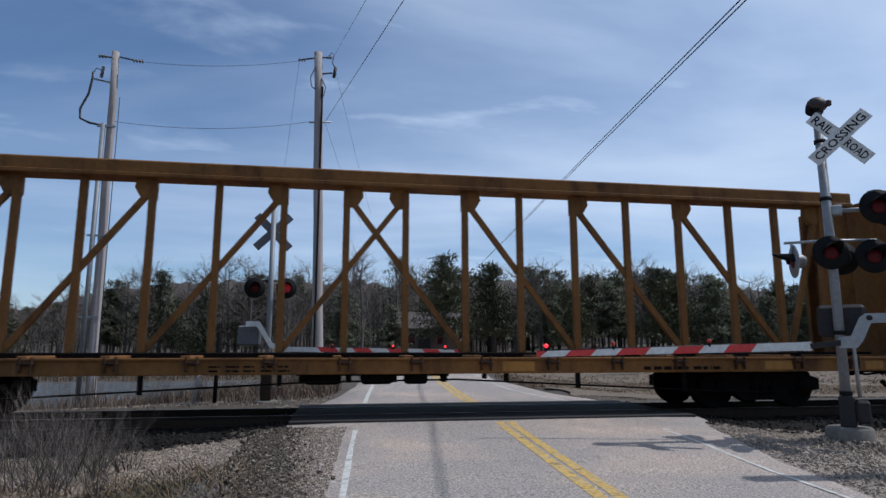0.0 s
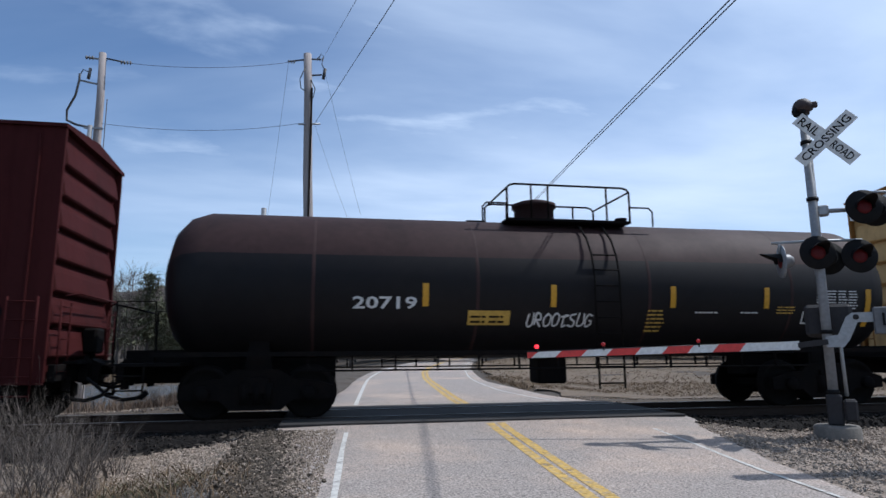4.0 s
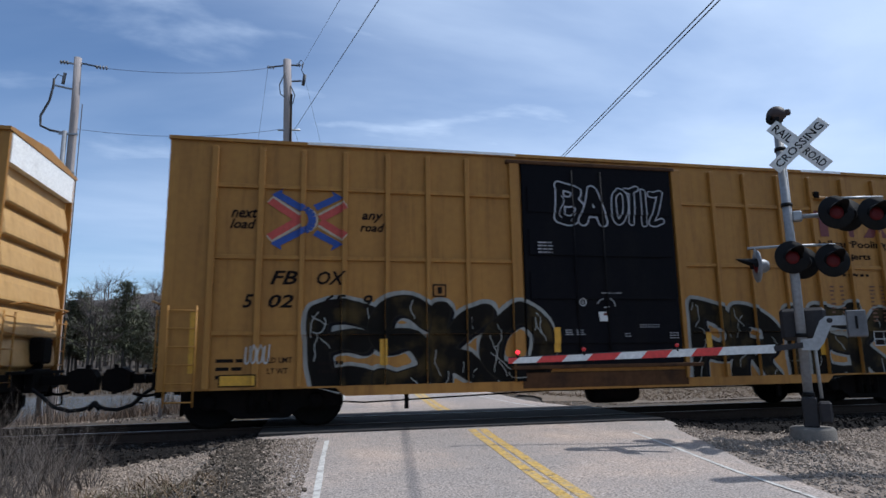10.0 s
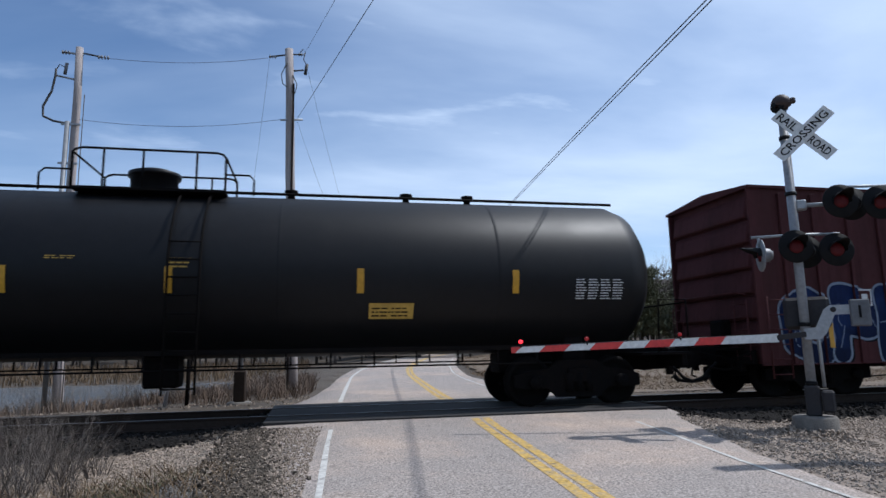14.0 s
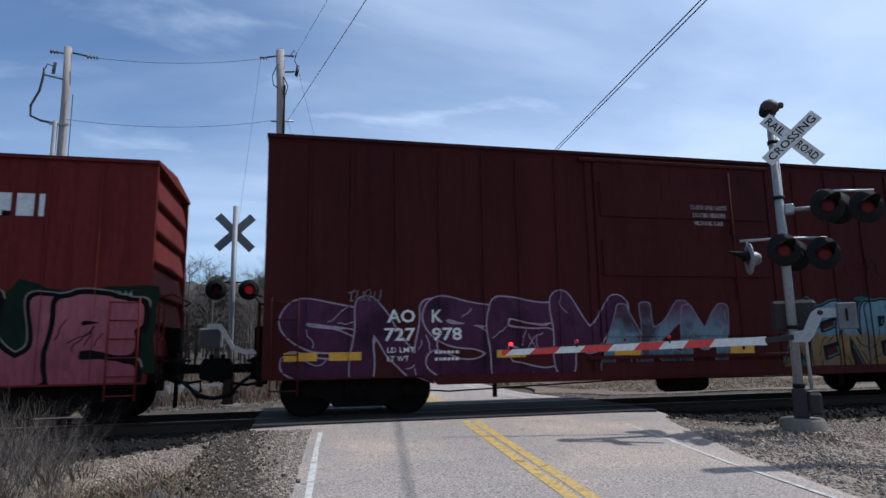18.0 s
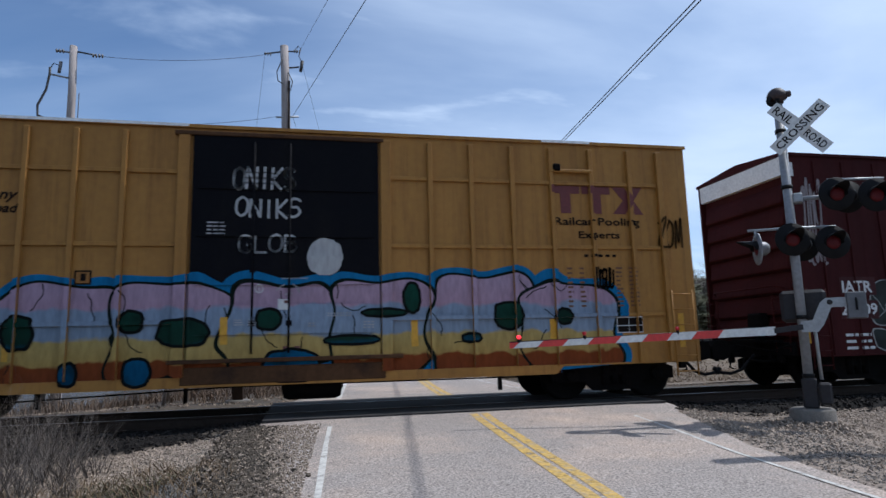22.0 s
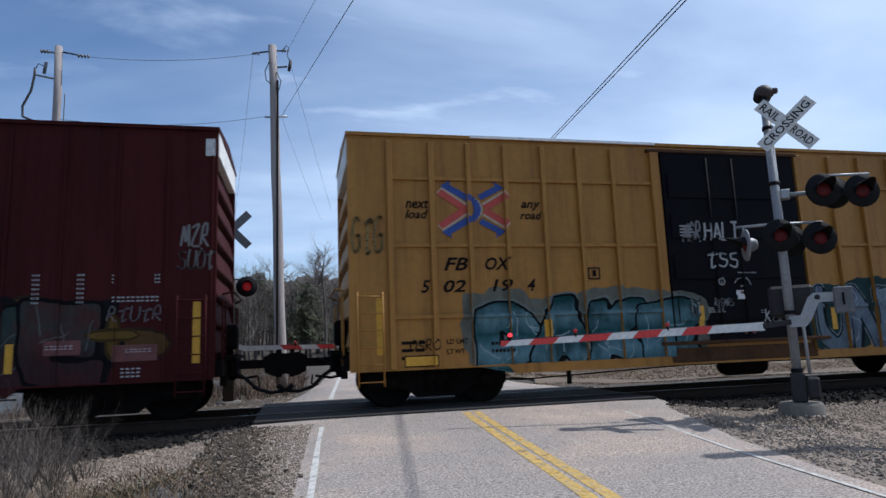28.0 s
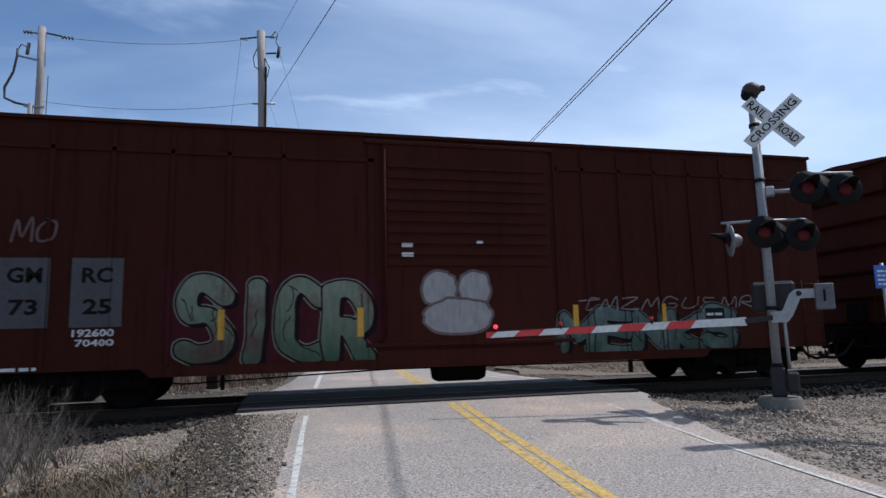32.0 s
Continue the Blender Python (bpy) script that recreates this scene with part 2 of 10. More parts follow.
def material(name, color, rough=0.6, metal=0.0, stain=None, amount=0.35, scale=1.2, grain=18.0, bump=0.0, bump_scale=60.0, streak=1.0, spec=0.5, per=0.0, contrast=1.0, island=0.0, drip=0.0):
    """A surface with two scales of wear: broad stains towards the stain colour, and fine grain; bump in metres."""
    m = bpy.data.materials.new(name)
    m.use_nodes = True
    nt = m.node_tree
    N, L = nt.nodes.new, nt.links.new
    b = nt.nodes["Principled BSDF"]
    b.inputs["Roughness"].default_value, b.inputs["Metallic"].default_value = rough, metal
    b.inputs["Specular IOR Level"].default_value = spec
    co, mp = N("ShaderNodeTexCoord"), N("ShaderNodeMapping")
    mp.inputs["Scale"].default_value = (1, 1, 1 / streak)
    L(co.outputs["Object"], mp.inputs[0])
    big, fine = N("ShaderNodeTexNoise"), N("ShaderNodeTexNoise")
    big.inputs["Scale"].default_value, big.inputs["Detail"].default_value, big.inputs["Roughness"].default_value = scale, 6, 0.65
    fine.inputs["Scale"].default_value, fine.inputs["Detail"].default_value = grain, 4
    L(mp.outputs[0], big.inputs["Vector"]); L(co.outputs["Object"], fine.inputs["Vector"])
    stain = stain or tuple(c * 0.55 for c in color[:3]) + (1,)
    ra = N("ShaderNodeMapRange"); ra.interpolation_type = "SMOOTHSTEP"
    ra.inputs["From Min"].default_value, ra.inputs["From Max"].default_value, ra.inputs["To Max"].default_value = 0.42, 0.75, amount
    L(big.outputs["Fac"], ra.inputs["Value"])
    mix = N("ShaderNodeMix"); mix.data_type = "RGBA"
    mix.inputs[6].default_value, mix.inputs[7].default_value = color, stain
    L(ra.outputs[0], mix.inputs[0])
    body = mix.outputs[2]
    if drip:
        # narrow runs of dirt and rust down the sheet
        m2, n2, r2, x2 = N("ShaderNodeMapping"), N("ShaderNodeTexNoise"), N("ShaderNodeMapRange"), N("ShaderNodeMix")
        m2.inputs["Scale"].default_value = (7, 7, 0.45)
        n2.inputs["Scale"].default_value, n2.inputs["Detail"].default_value, n2.inputs["Roughness"].default_value = 1.0, 6, 0.7
        L(co.outputs["Object"], m2.inputs[0]); L(m2.outputs[0], n2.inputs["Vector"])
        r2.inputs["From Min"].default_value, r2.inputs["From Max"].default_value, r2.inputs["To Max"].default_value = 0.5, 0.78, drip
        x2.data_type = "RGBA"
        L(n2.outputs["Fac"], r2.inputs["Value"]); L(r2.outputs[0], x2.inputs[0]); L(body, x2.inputs[6])
        x2.inputs[7].default_value = tuple(c * k for c, k in zip(color[:3], (0.42, 0.36, 0.34))) + (1,)
        body = x2.outputs[2]
    hs = N("ShaderNodeHueSaturation")
    ra2 = N("ShaderNodeMapRange")
    ra2.inputs["From Min"].default_value, ra2.inputs["From Max"].default_value = 0.25, 0.75
    ra2.inputs["To Min"].default_value, ra2.inputs["To Max"].default_value = 1 - 0.18 * contrast, 1 + 0.16 * contrast
    L(fine.outputs["Fac"], ra2.inputs["Value"])
    val = ra2.outputs[0]
    if island:
        gi, mi, mj = N("ShaderNodeNewGeometry"), N("ShaderNodeMapRange"), N("ShaderNodeMath")
        mi.inputs["To Min"].default_value, mi.inputs["To Max"].default_value = 1 - island, 1 + island
        mj.operation = "MULTIPLY"
        L(gi.outputs["Random Per Island"], mi.inputs["Value"]); L(mi.outputs[0], mj.inputs[0]); L(val, mj.inputs[1])
        val = mj.outputs[0]
    if per:
        oi, ma, mu = N("ShaderNodeObjectInfo"), N("ShaderNodeMapRange"), N("ShaderNodeMath")
        ma.inputs["To Min"].default_value, ma.inputs["To Max"].default_value = 1 - per, 1 + per
        mu.operation = "MULTIPLY"
        L(oi.outputs["Random"], ma.inputs["Value"]); L(ma.outputs[0], mu.inputs[0]); L(val, mu.inputs[1])
        val = mu.outputs[0]
    L(val, hs.inputs["Value"]); L(body, hs.inputs["Color"]); L(hs.outputs[0], b.inputs["Base Color"])
    rr = N("ShaderNodeMapRange")
    rr.inputs["To Min"].default_value, rr.inputs["To Max"].default_value = max(0.05, rough - 0.12), min(1, rough + 0.12)
    L(big.outputs["Fac"], rr.inputs["Value"]); L(rr.outputs[0], b.inputs["Roughness"])
    if bump:
        bu, bn = N("ShaderNodeBump"), N("ShaderNodeTexNoise")
        bn.inputs["Scale"].default_value, bn.inputs["Detail"].default_value = bump_scale, 5
        L(co.outputs["Object"], bn.inputs["Vector"])
        bu.inputs["Strength"].default_value, bu.inputs["Distance"].default_value = 1.0, bump
        L(bn.outputs["Fac"], bu.inputs["Height"]); L(bu.outputs[0], b.inputs["Normal"])
    return m


def glow(name, color, strength, base=(0.2, 0.01, 0.01, 1)):
    m = material(name, base, 0.25)
    b = m.node_tree.nodes["Principled BSDF"]
    b.inputs["Emission Color"].default_value, b.inputs["Emission Strength"].default_value = color, strength
    return m


def worn_through(m, scale, lo, hi, attribute=""):
    """Lets the layer below show through in patches, and where the named attribute falls to nought."""
    nt = m.node_tree
    N, L = nt.nodes.new, nt.links.new
    out = nt.nodes["Material Output"]
    body = out.inputs["Surface"].links[0].from_socket
    co, no, ra = N("ShaderNodeTexCoord"), N("ShaderNodeTexNoise"), N("ShaderNodeMapRange")
    no.inputs["Scale"].default_value, no.inputs["Detail"].default_value, no.inputs["Roughness"].default_value = scale, 8, 0.7
    ra.inputs["From Min"].default_value, ra.inputs["From Max"].default_value = lo, hi
    L(co.outputs["Object"], no.inputs["Vector"])
    fac = no.outputs["Fac"]
    if attribute:
        at, ad = N("ShaderNodeAttribute"), N("ShaderNodeMath")
        at.attribute_name, ad.operation = attribute, "ADD"
        L(fac, ad.inputs[0]); L(at.outputs["Fac"], ad.inputs[1])
        fac = ad.outputs[0]
    L(fac, ra.inputs["Value"])
    clear, mx = N("ShaderNodeBsdfTransparent"), N("ShaderNodeMixShader")
    L(ra.outputs[0], mx.inputs[0]); L(clear.outputs[0], mx.inputs[1]); L(body, mx.inputs[2])
    L(mx.outputs[0], out.inputs["Surface"])


M_ASPHALT = material("asphalt", (0.30, 0.262, 0.234, 1), 0.92, stain=(0.52, 0.39, 0.30, 1), amount=0.75, scale=0.33, grain=46, bump=0.008, bump_scale=60, contrast=4.4, spec=0.2)
M_SHOULDER = material("coarse_dark_shoulder_asphalt", (0.115, 0.099, 0.088, 1), 0.95, stain=(0.19, 0.16, 0.135, 1), amount=0.7, scale=1.6, grain=46, bump=0.012, bump_scale=60, contrast=4.6, spec=0.1)
# crossing panels: near black, with the train's shade put into the colour
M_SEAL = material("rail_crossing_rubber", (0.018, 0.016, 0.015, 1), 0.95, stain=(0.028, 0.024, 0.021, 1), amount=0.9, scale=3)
M_WHITE_LINE = material("white_line_paint", (0.54, 0.52, 0.475, 1), 0.85, stain=(0.27, 0.245, 0.225, 1), amount=1.0, scale=12, grain=24, contrast=1.6, bump=0.003)
M_YELLOW_LINE = material("yellow_line_paint", (0.50, 0.32, 0.075, 1), 0.9, stain=(0.30, 0.25, 0.19, 1), amount=1.0, scale=9, grain=24, contrast=2.0, bump=0.003)
worn_through(M_WHITE_LINE, 9, 0.30, 0.46)
worn_through(M_YELLOW_LINE, 4, 0.27, 0.45)
worn_through(M_SHOULDER, 9, 0.82, 1.05, "cover")
M_SOIL = material("dry_grass_soil", (0.07, 0.053, 0.037, 1), 0.95, stain=(0.036, 0.029, 0.021, 1), amount=0.8, scale=0.9, grain=30, bump=0.03, bump_scale=14)
M_GRAVEL = material("gravel_bed", (0.15, 0.135, 0.12, 1), 0.95, stain=(0.10, 0.088, 0.075, 1), amount=0.7, scale=2.0, grain=40, bump=0.04, bump_scale=28)
M_STONE = material("ballast_stone", (0.26, 0.206, 0.158, 1), 0.9, stain=(0.16, 0.12, 0.09, 1), scale=6, grain=30, island=0.42)
M_SAND = material("sandy_gravel_verge", (0.23, 0.18, 0.14, 1), 0.95, stain=(0.15, 0.122, 0.098, 1), amount=0.8, scale=1.3, grain=34, bump=0.02, bump_scale=30, contrast=2.4)
# ballast of the track itself: the shade under the train is in these colours
M_STONE_DARK = material("shade_darkened_ballast_stone", (0.022, 0.019, 0.017, 1), 0.95, stain=(0.012, 0.0105, 0.010, 1), scale=6, grain=30, island=0.5, spec=0.1)
M_BED = material("shade_darkened_ballast_bed", (0.016, 0.0145, 0.0135, 1), 0.95, stain=(0.010, 0.009, 0.0085, 1), amount=0.7, scale=2.0, grain=40, bump=0.04, bump_scale=28, spec=0.1)
M_RAIL = material("rail_steel", (0.035, 0.026, 0.021, 1), 0.8, 0.0, stain=(0.05, 0.028, 0.017, 1), spec=0.1)
M_RAILTOP = material("rail_head_polished", (0.12, 0.115, 0.11, 1), 0.45, 0.8)
M_TIE = material("creosote_timber", (0.03, 0.025, 0.022, 1), 0.9, bump=0.01)
M_WATER = material("pond_water", (0.16, 0.18, 0.2, 1), 0.12, bump=0.01, bump_scale=3, amount=0.1)
M_POLE = material("weathered_pole_wood", (0.34, 0.30, 0.285, 1), 0.9, stain=(0.21, 0.18, 0.165, 1), amount=0.6, scale=3, grain=40, bump=0.01, streak=8)
M_WIRE = material("black_cable", (0.02, 0.02, 0.022, 1), 0.6)
M_STEEL = material("galvanised_steel", (0.30, 0.31, 0.32, 1), 0.5, 0.4, stain=(0.33, 0.33, 0.33, 1), amount=0.5, scale=4)
M_ALU = material("brushed_aluminium_mast", (0.22, 0.227, 0.24, 1), 0.55, 0.2, stain=(0.15, 0.153, 0.16, 1), amount=0.5, scale=3)
M_CONCRETE = material("concrete", (0.15, 0.135, 0.118, 1), 0.9, stain=(0.09, 0.08, 0.07, 1), amount=0.6, scale=3, bump=0.006, bump_scale=50)
M_BLACK = material("black_paint", (0.007, 0.007, 0.008, 1), 0.7, stain=(0.015, 0.014, 0.013, 1), amount=0.5, scale=3, spec=0.15)
M_CAST = material("dark_cast_iron", (0.024, 0.022, 0.024, 1), 0.7, stain=(0.04, 0.036, 0.036, 1), amount=0.6, scale=6, spec=0.3)
M_BELL = material("weathered_brown_bell", (0.05, 0.034, 0.032, 1), 0.6, stain=(0.02, 0.015, 0.015, 1), amount=0.7, scale=6, spec=0.3)
M_SIGNWHITE = material("sign_white", (0.62, 0.62, 0.60, 1), 0.55, stain=(0.42, 0.41, 0.38, 1), amount=0.35, scale=6)
M_SIGNBACK = material("sign_back_grey", (0.12, 0.122, 0.13, 1), 0.55, 0.2)
M_RED = material("red_stripe", (0.55, 0.035, 0.03, 1), 0.5, stain=(0.4, 0.05, 0.04, 1), amount=0.4, scale=5)
M_LENS = material("dark_red_lens", (0.09, 0.007, 0.009, 1), 0.5, spec=0.2)
M_LAMP = glow("lit_red_lamp", (1, 0.03, 0.045, 1), 2.2)
M_LAMP_SOFT = glow("half_lit_red_lamp", (1, 0.03, 0.045, 1), 0.10)
M_BLUE_SIGN = material("blue_sign", (0.02, 0.10, 0.42, 1), 0.45)
M_YELLOW_CAR = material("yellow_car_paint", (0.325, 0.157, 0.033, 1), 0.55, stain=(0.21, 0.097, 0.024, 1), amount=0.6, scale=0.8, grain=9, streak=5, spec=0.25, contrast=0.5, drip=0.75, bump=0.012, bump_scale=1.6)
# paler copy of the yellow: sunlight on the car ends put into the colour
M_YELLOW_END = material("sunlit_yellow_end_paint", (0.47, 0.285, 0.105, 1), 0.6, stain=(0.36, 0.2, 0.065, 1), amount=0.5, scale=0.9, grain=9, streak=4, spec=0.3, contrast=0.5, drip=0.5, bump=0.012, bump_scale=1.6)
M_YELLOW_DULL = material("dull_yellow_car_paint", (0.265, 0.122, 0.031, 1), 0.6, stain=(0.16, 0.073, 0.024, 1), amount=0.8, scale=0.9, grain=9, streak=5, spec=0.2, contrast=0.5, drip=0.75, bump=0.012, bump_scale=1.6)
M_MAROON_DOOR = material("brighter_maroon_door_paint", (0.058, 0.0115, 0.011, 1), 0.7, stain=(0.03, 0.0095, 0.0095, 1), amount=0.7, scale=0.7, grain=7, streak=5, spec=0.05, contrast=0.5, drip=0.75, bump=0.012, bump_scale=1.6)
M_BEAM = material("rust_stained_yellow_steel", (0.185, 0.085, 0.025, 1), 0.75, stain=(0.04, 0.017, 0.011, 1), amount=0.85, scale=1.6, grain=12, streak=3, spec=0.2)
M_GRIME = material("grimy_yellow_brown_sill", (0.075, 0.036, 0.016, 1), 0.8, stain=(0.022, 0.013, 0.010, 1), amount=0.9, scale=2.2, grain=12, spec=0.15, drip=0.6)
M_WINCH = material("rust_brown_winch_steel", (0.05, 0.028, 0.018, 1), 0.85, stain=(0.02, 0.013, 0.01, 1), amount=0.7, scale=6, spec=0.15)
M_DOOR_BLACK = material("black_door_paint", (0.0045, 0.0045, 0.0065, 1), 0.65, stain=(0.012, 0.011, 0.011, 1), amount=0.6, scale=1.2, streak=4, spec=0.06)
M_MAROON = material("maroon_car_paint", (0.050, 0.0115, 0.0115, 1), 0.7, stain=(0.027, 0.0095, 0.010, 1), amount=0.7, scale=0.7, grain=7, streak=5, spec=0.05, contrast=0.5, drip=0.75, bump=0.012, bump_scale=1.6)
M_DEEP_RED = material("deep_red_car_paint", (0.070, 0.0125, 0.0130, 1), 0.7, stain=(0.036, 0.0105, 0.011, 1), amount=0.7, scale=0.7, grain=7, streak=5, spec=0.05, contrast=0.5, drip=0.75, bump=0.012, bump_scale=1.6)
M_RED_CAR = material("red_oxide_car_paint", (0.118, 0.0195, 0.0175, 1), 0.7, stain=(0.066, 0.016, 0.015, 1), amount=0.6, scale=0.7, grain=7, streak=5, spec=0.05, contrast=0.5, drip=0.75, bump=0.012, bump_scale=1.6)
M_PLUM = material("plum_car_paint", (0.07, 0.026, 0.027, 1), 0.7, stain=(0.035, 0.017, 0.017, 1), amount=0.8, scale=0.9, grain=7, streak=5, spec=0.05, contrast=0.5, drip=0.75, bump=0.012, bump_scale=1.6)
M_NAVY = material("navy_car_paint", (0.019, 0.024, 0.034, 1), 0.6, stain=(0.015, 0.016, 0.02, 1), amount=0.6, scale=0.8, grain=7, streak=5, spec=0.15, contrast=0.5, drip=0.75, bump=0.012, bump_scale=1.6)
M_BROWN_CAR = material("brown_car_paint", (0.045, 0.012, 0.008, 1), 0.75, stain=(0.036, 0.010, 0.007, 1), amount=0.7, scale=0.8, grain=7, streak=5, spec=0.05, contrast=0.5, drip=0.75, bump=0.012, bump_scale=1.6)
M_TANK_GREY = material("grey_tank_paint", (0.062, 0.070, 0.086, 1), 0.36, stain=(0.042, 0.047, 0.057, 1), amount=0.45, contrast=0.4, scale=0.8, grain=6, streak=1)
M_TANK_BLACK = material("black_tank_paint", (0.006, 0.006, 0.007, 1), 0.5, stain=(0.012, 0.011, 0.011, 1), amount=0.4, scale=0.8, grain=6, spec=0.22)
M_TANK_RUST = material("rust_stained_black_tank", (0.007, 0.006, 0.007, 1), 0.6, stain=(0.015, 0.012, 0.011, 1), amount=0.4, scale=0.8, grain=6, spec=0.2)
M_TANK_TOPRUST = material("rusty_tank_crown", (0.036, 0.018, 0.017, 1), 0.7, stain=(0.02, 0.012, 0.012, 1), amount=0.7, scale=0.9, grain=7, spec=0.2)
M_PLATE = material("dull_grey_number_panel", (0.058, 0.052, 0.056, 1), 0.7, stain=(0.05, 0.04, 0.038, 1), amount=0.6, scale=3)
M_TRUCK = material("grimy_black_running_gear", (0.006, 0.0055, 0.0055, 1), 0.85, stain=(0.016, 0.011, 0.009, 1), amount=0.5, scale=3, spec=0.05)
M_WHEEL = material("worn_wheel_steel", (0.008, 0.007, 0.0065, 1), 0.8, 0.1, spec=0.08)
M_ROOFWHITE = material("white_end_panel_and_sunlit_eave", (0.76, 0.75, 0.72, 1), 0.6, stain=(0.55, 0.53, 0.5, 1), amount=0.5, scale=2)
M_GALV_ROOF = material("galvanised_roof", (0.5, 0.48, 0.44, 1), 0.5, 0.3, stain=(0.36, 0.29, 0.2, 1), amount=0.6, scale=1)
M_STENCIL = material("white_stencil", (0.56, 0.56, 0.55, 1), 0.7, stain=(0.4, 0.4, 0.4, 1), amount=0.4, scale=5)
M_STENCIL_WORN = material("worn_grey_white_paint", (0.34, 0.33, 0.335, 1), 0.75, stain=(0.13, 0.13, 0.14, 1), amount=0.8, scale=3.5, streak=3)
M_RUST_LINE = material("faded_brick_red_paint", (0.13, 0.045, 0.04, 1), 0.75, stain=(0.07, 0.02, 0.02, 1), amount=0.6, scale=4)
M_STENCIL_Y = material("yellow_stencil", (0.46, 0.29, 0.05, 1), 0.7, stain=(0.2, 0.13, 0.03, 1), amount=0.6, scale=4)
M_STENCIL_DULL = material("worn_dull_yellow_paint", (0.22, 0.135, 0.03, 1), 0.7, stain=(0.07, 0.027, 0.027, 1), amount=0.9, scale=5)
M_FADED_PRINT = material("faded_brown_print", (0.11, 0.045, 0.02, 1), 0.7, stain=(0.22, 0.1, 0.03, 1), amount=0.7, scale=6)
M_STENCIL_K = material("black_stencil", (0.010, 0.007, 0.006, 1), 0.8, spec=0.1)
M_REFLECT = material("yellow_reflector", (0.52, 0.27, 0.012, 1), 0.5)
M_LOGO_BLUE = material("logo_blue", (0.018, 0.055, 0.24, 1), 0.7)
M_LOGO_PALE = material("worn_pale_line_paint", (0.40, 0.33, 0.24, 1), 0.7, stain=(0.3, 0.2, 0.1, 1), amount=0.6, scale=5)
M_LOGO_RED = material("logo_red", (0.40, 0.055, 0.04, 1), 0.7)
M_LOGO_MAROON = material("logo_maroon", (0.115, 0.017, 0.015, 1), 0.6)
M_BARK = material("grey_bark", (0.09, 0.076, 0.066, 1), 0.95, amount=0.6, scale=2, per=0.25)
M_TWIG = material("bare_twigs", (0.125, 0.1, 0.085, 1), 0.95, per=0.35)
M_WOODS = material("grey_brown_wood_tangle", (0.16, 0.12, 0.096, 1), 0.95, stain=(0.10, 0.08, 0.066, 1), amount=0.7, scale=0.3, per=0.2, island=0.3)
M_PINE = material("pine_needles", (0.088, 0.092, 0.050, 1), 0.9, stain=(0.125, 0.116, 0.066, 1), amount=0.7, scale=0.6, per=0.3)
M_DRYGRASS = material("dead_grass", (0.135, 0.09, 0.05, 1), 0.95, stain=(0.07, 0.047, 0.028, 1), amount=0.6, scale=1.0)
M_FIELD = material("flattened_dead_grass", (0.145, 0.105, 0.068, 1), 0.95, stain=(0.09, 0.067, 0.045, 1), amount=0.9, scale=0.5, grain=14, contrast=1.5, bump=0.05, bump_scale=9)
M_GREENGRASS = material("green_grass", (0.075, 0.075, 0.032, 1), 0.95, stain=(0.13, 0.09, 0.05, 1), amount=0.7, scale=1.0)
M_BRUSH = material("brown_brush_twigs", (0.125, 0.086, 0.06, 1), 0.95, per=0.2)
M_SHRUB = material("pale_shrub_twigs", (0.115, 0.094, 0.078, 1), 0.9, per=0.15)

# ---- the setting ----
YC = 12.41           # track centre line
ROAD_Z = [(-60, -0.45), (-8, -0.38), (4, -0.27), (6.5, -0.19), (10, -0.08), (10.9, -0.035), (13.9, -0.035), (16, -0.04), (22, 0.02), (40, 0.22), (62, 0.42), (120, 0.9), (400, 5), (3000, 20)]
ROAD_X = [(-60, -2.0), (0, 2.2), (6, 2.56), (8.6, 2.70), (10.7, 2.85), (15, 3.15), (22, 3.75), (26.4, 4.15), (33, 5.1), (40, 6.5), (55, 10.2), (80, 18.0), (120, 32)]


def lerp(table, v):
    for (a, p), (b, q) in zip(table, table[1:]):
        if v <= b:
            k = min(1, max(0, (v - a) / (b - a)))
            return p + (q - p) * k
    return table[-1][1]


def road_z(y):
    return lerp(ROAD_Z, y)


def road_x(y):
    return (lerp(ROAD_X, y - 1.5) + lerp(ROAD_X, y) + lerp(ROAD_X, y + 1.5)) / 3


def ground_z(x, y):
    """The lie of the land: a low road bank, the track bed, a pond hollow beyond the track, rising woods."""
    z = road_z(y) - 0.03
    d = abs(x - road_x(y)) - 3.3
    if d > 0:
        z -= min(0.22, d * 0.10) if y < 16 else min(0.1, d * 0.05)
    if x < 0 and y < 11:
        z -= 0.10 * min(1, max(0, (-x - 1.5) / 2)) * min(1, max(0, (11 - y) / 1.5))
    if y > 15.6 and x < road_x(y) - 4.2:
        k = min(1, max(0, (road_x(y) - 6.2 - x) / 4.5)) * min(1, (y - 15.6) / 8.5)
        z = z * (1 - k) + k * (-1.15 if y < 42 else -1.15 + (y - 42) * 0.07 if y < 52 else -0.45 + (y - 52) * 0.04)
    if y > 15.6 and x > road_x(y) + 3.6:
        k = min(1, (x - road_x(y) - 3.6) / 4.0) * min(1, (y - 15.6) / 3)
        z = z * (1 - k) + k * (-0.35 if y < 34 else -0.35 + (y - 34) * 0.045)
    z += 0.04 * noise.noise((x * 0.6, y * 0.6, 0)) if d > 0.3 else 0
    return z


def sheet(name, xs, ys, zf, mat, label, kind="structure", lift=0.0):
    bm = new_bm()
    vs = [[bm.verts.new((x, y, zf(x, y) + lift)) for x in xs] for y in ys]
    for a, b in zip(vs, vs[1:]):
        for i in range(len(a) - 1):
            bm.faces.new((a[i], a[i + 1], b[i + 1], b[i])).smooth = True
    return solid(name, bm, mat, label, "ground", kind)


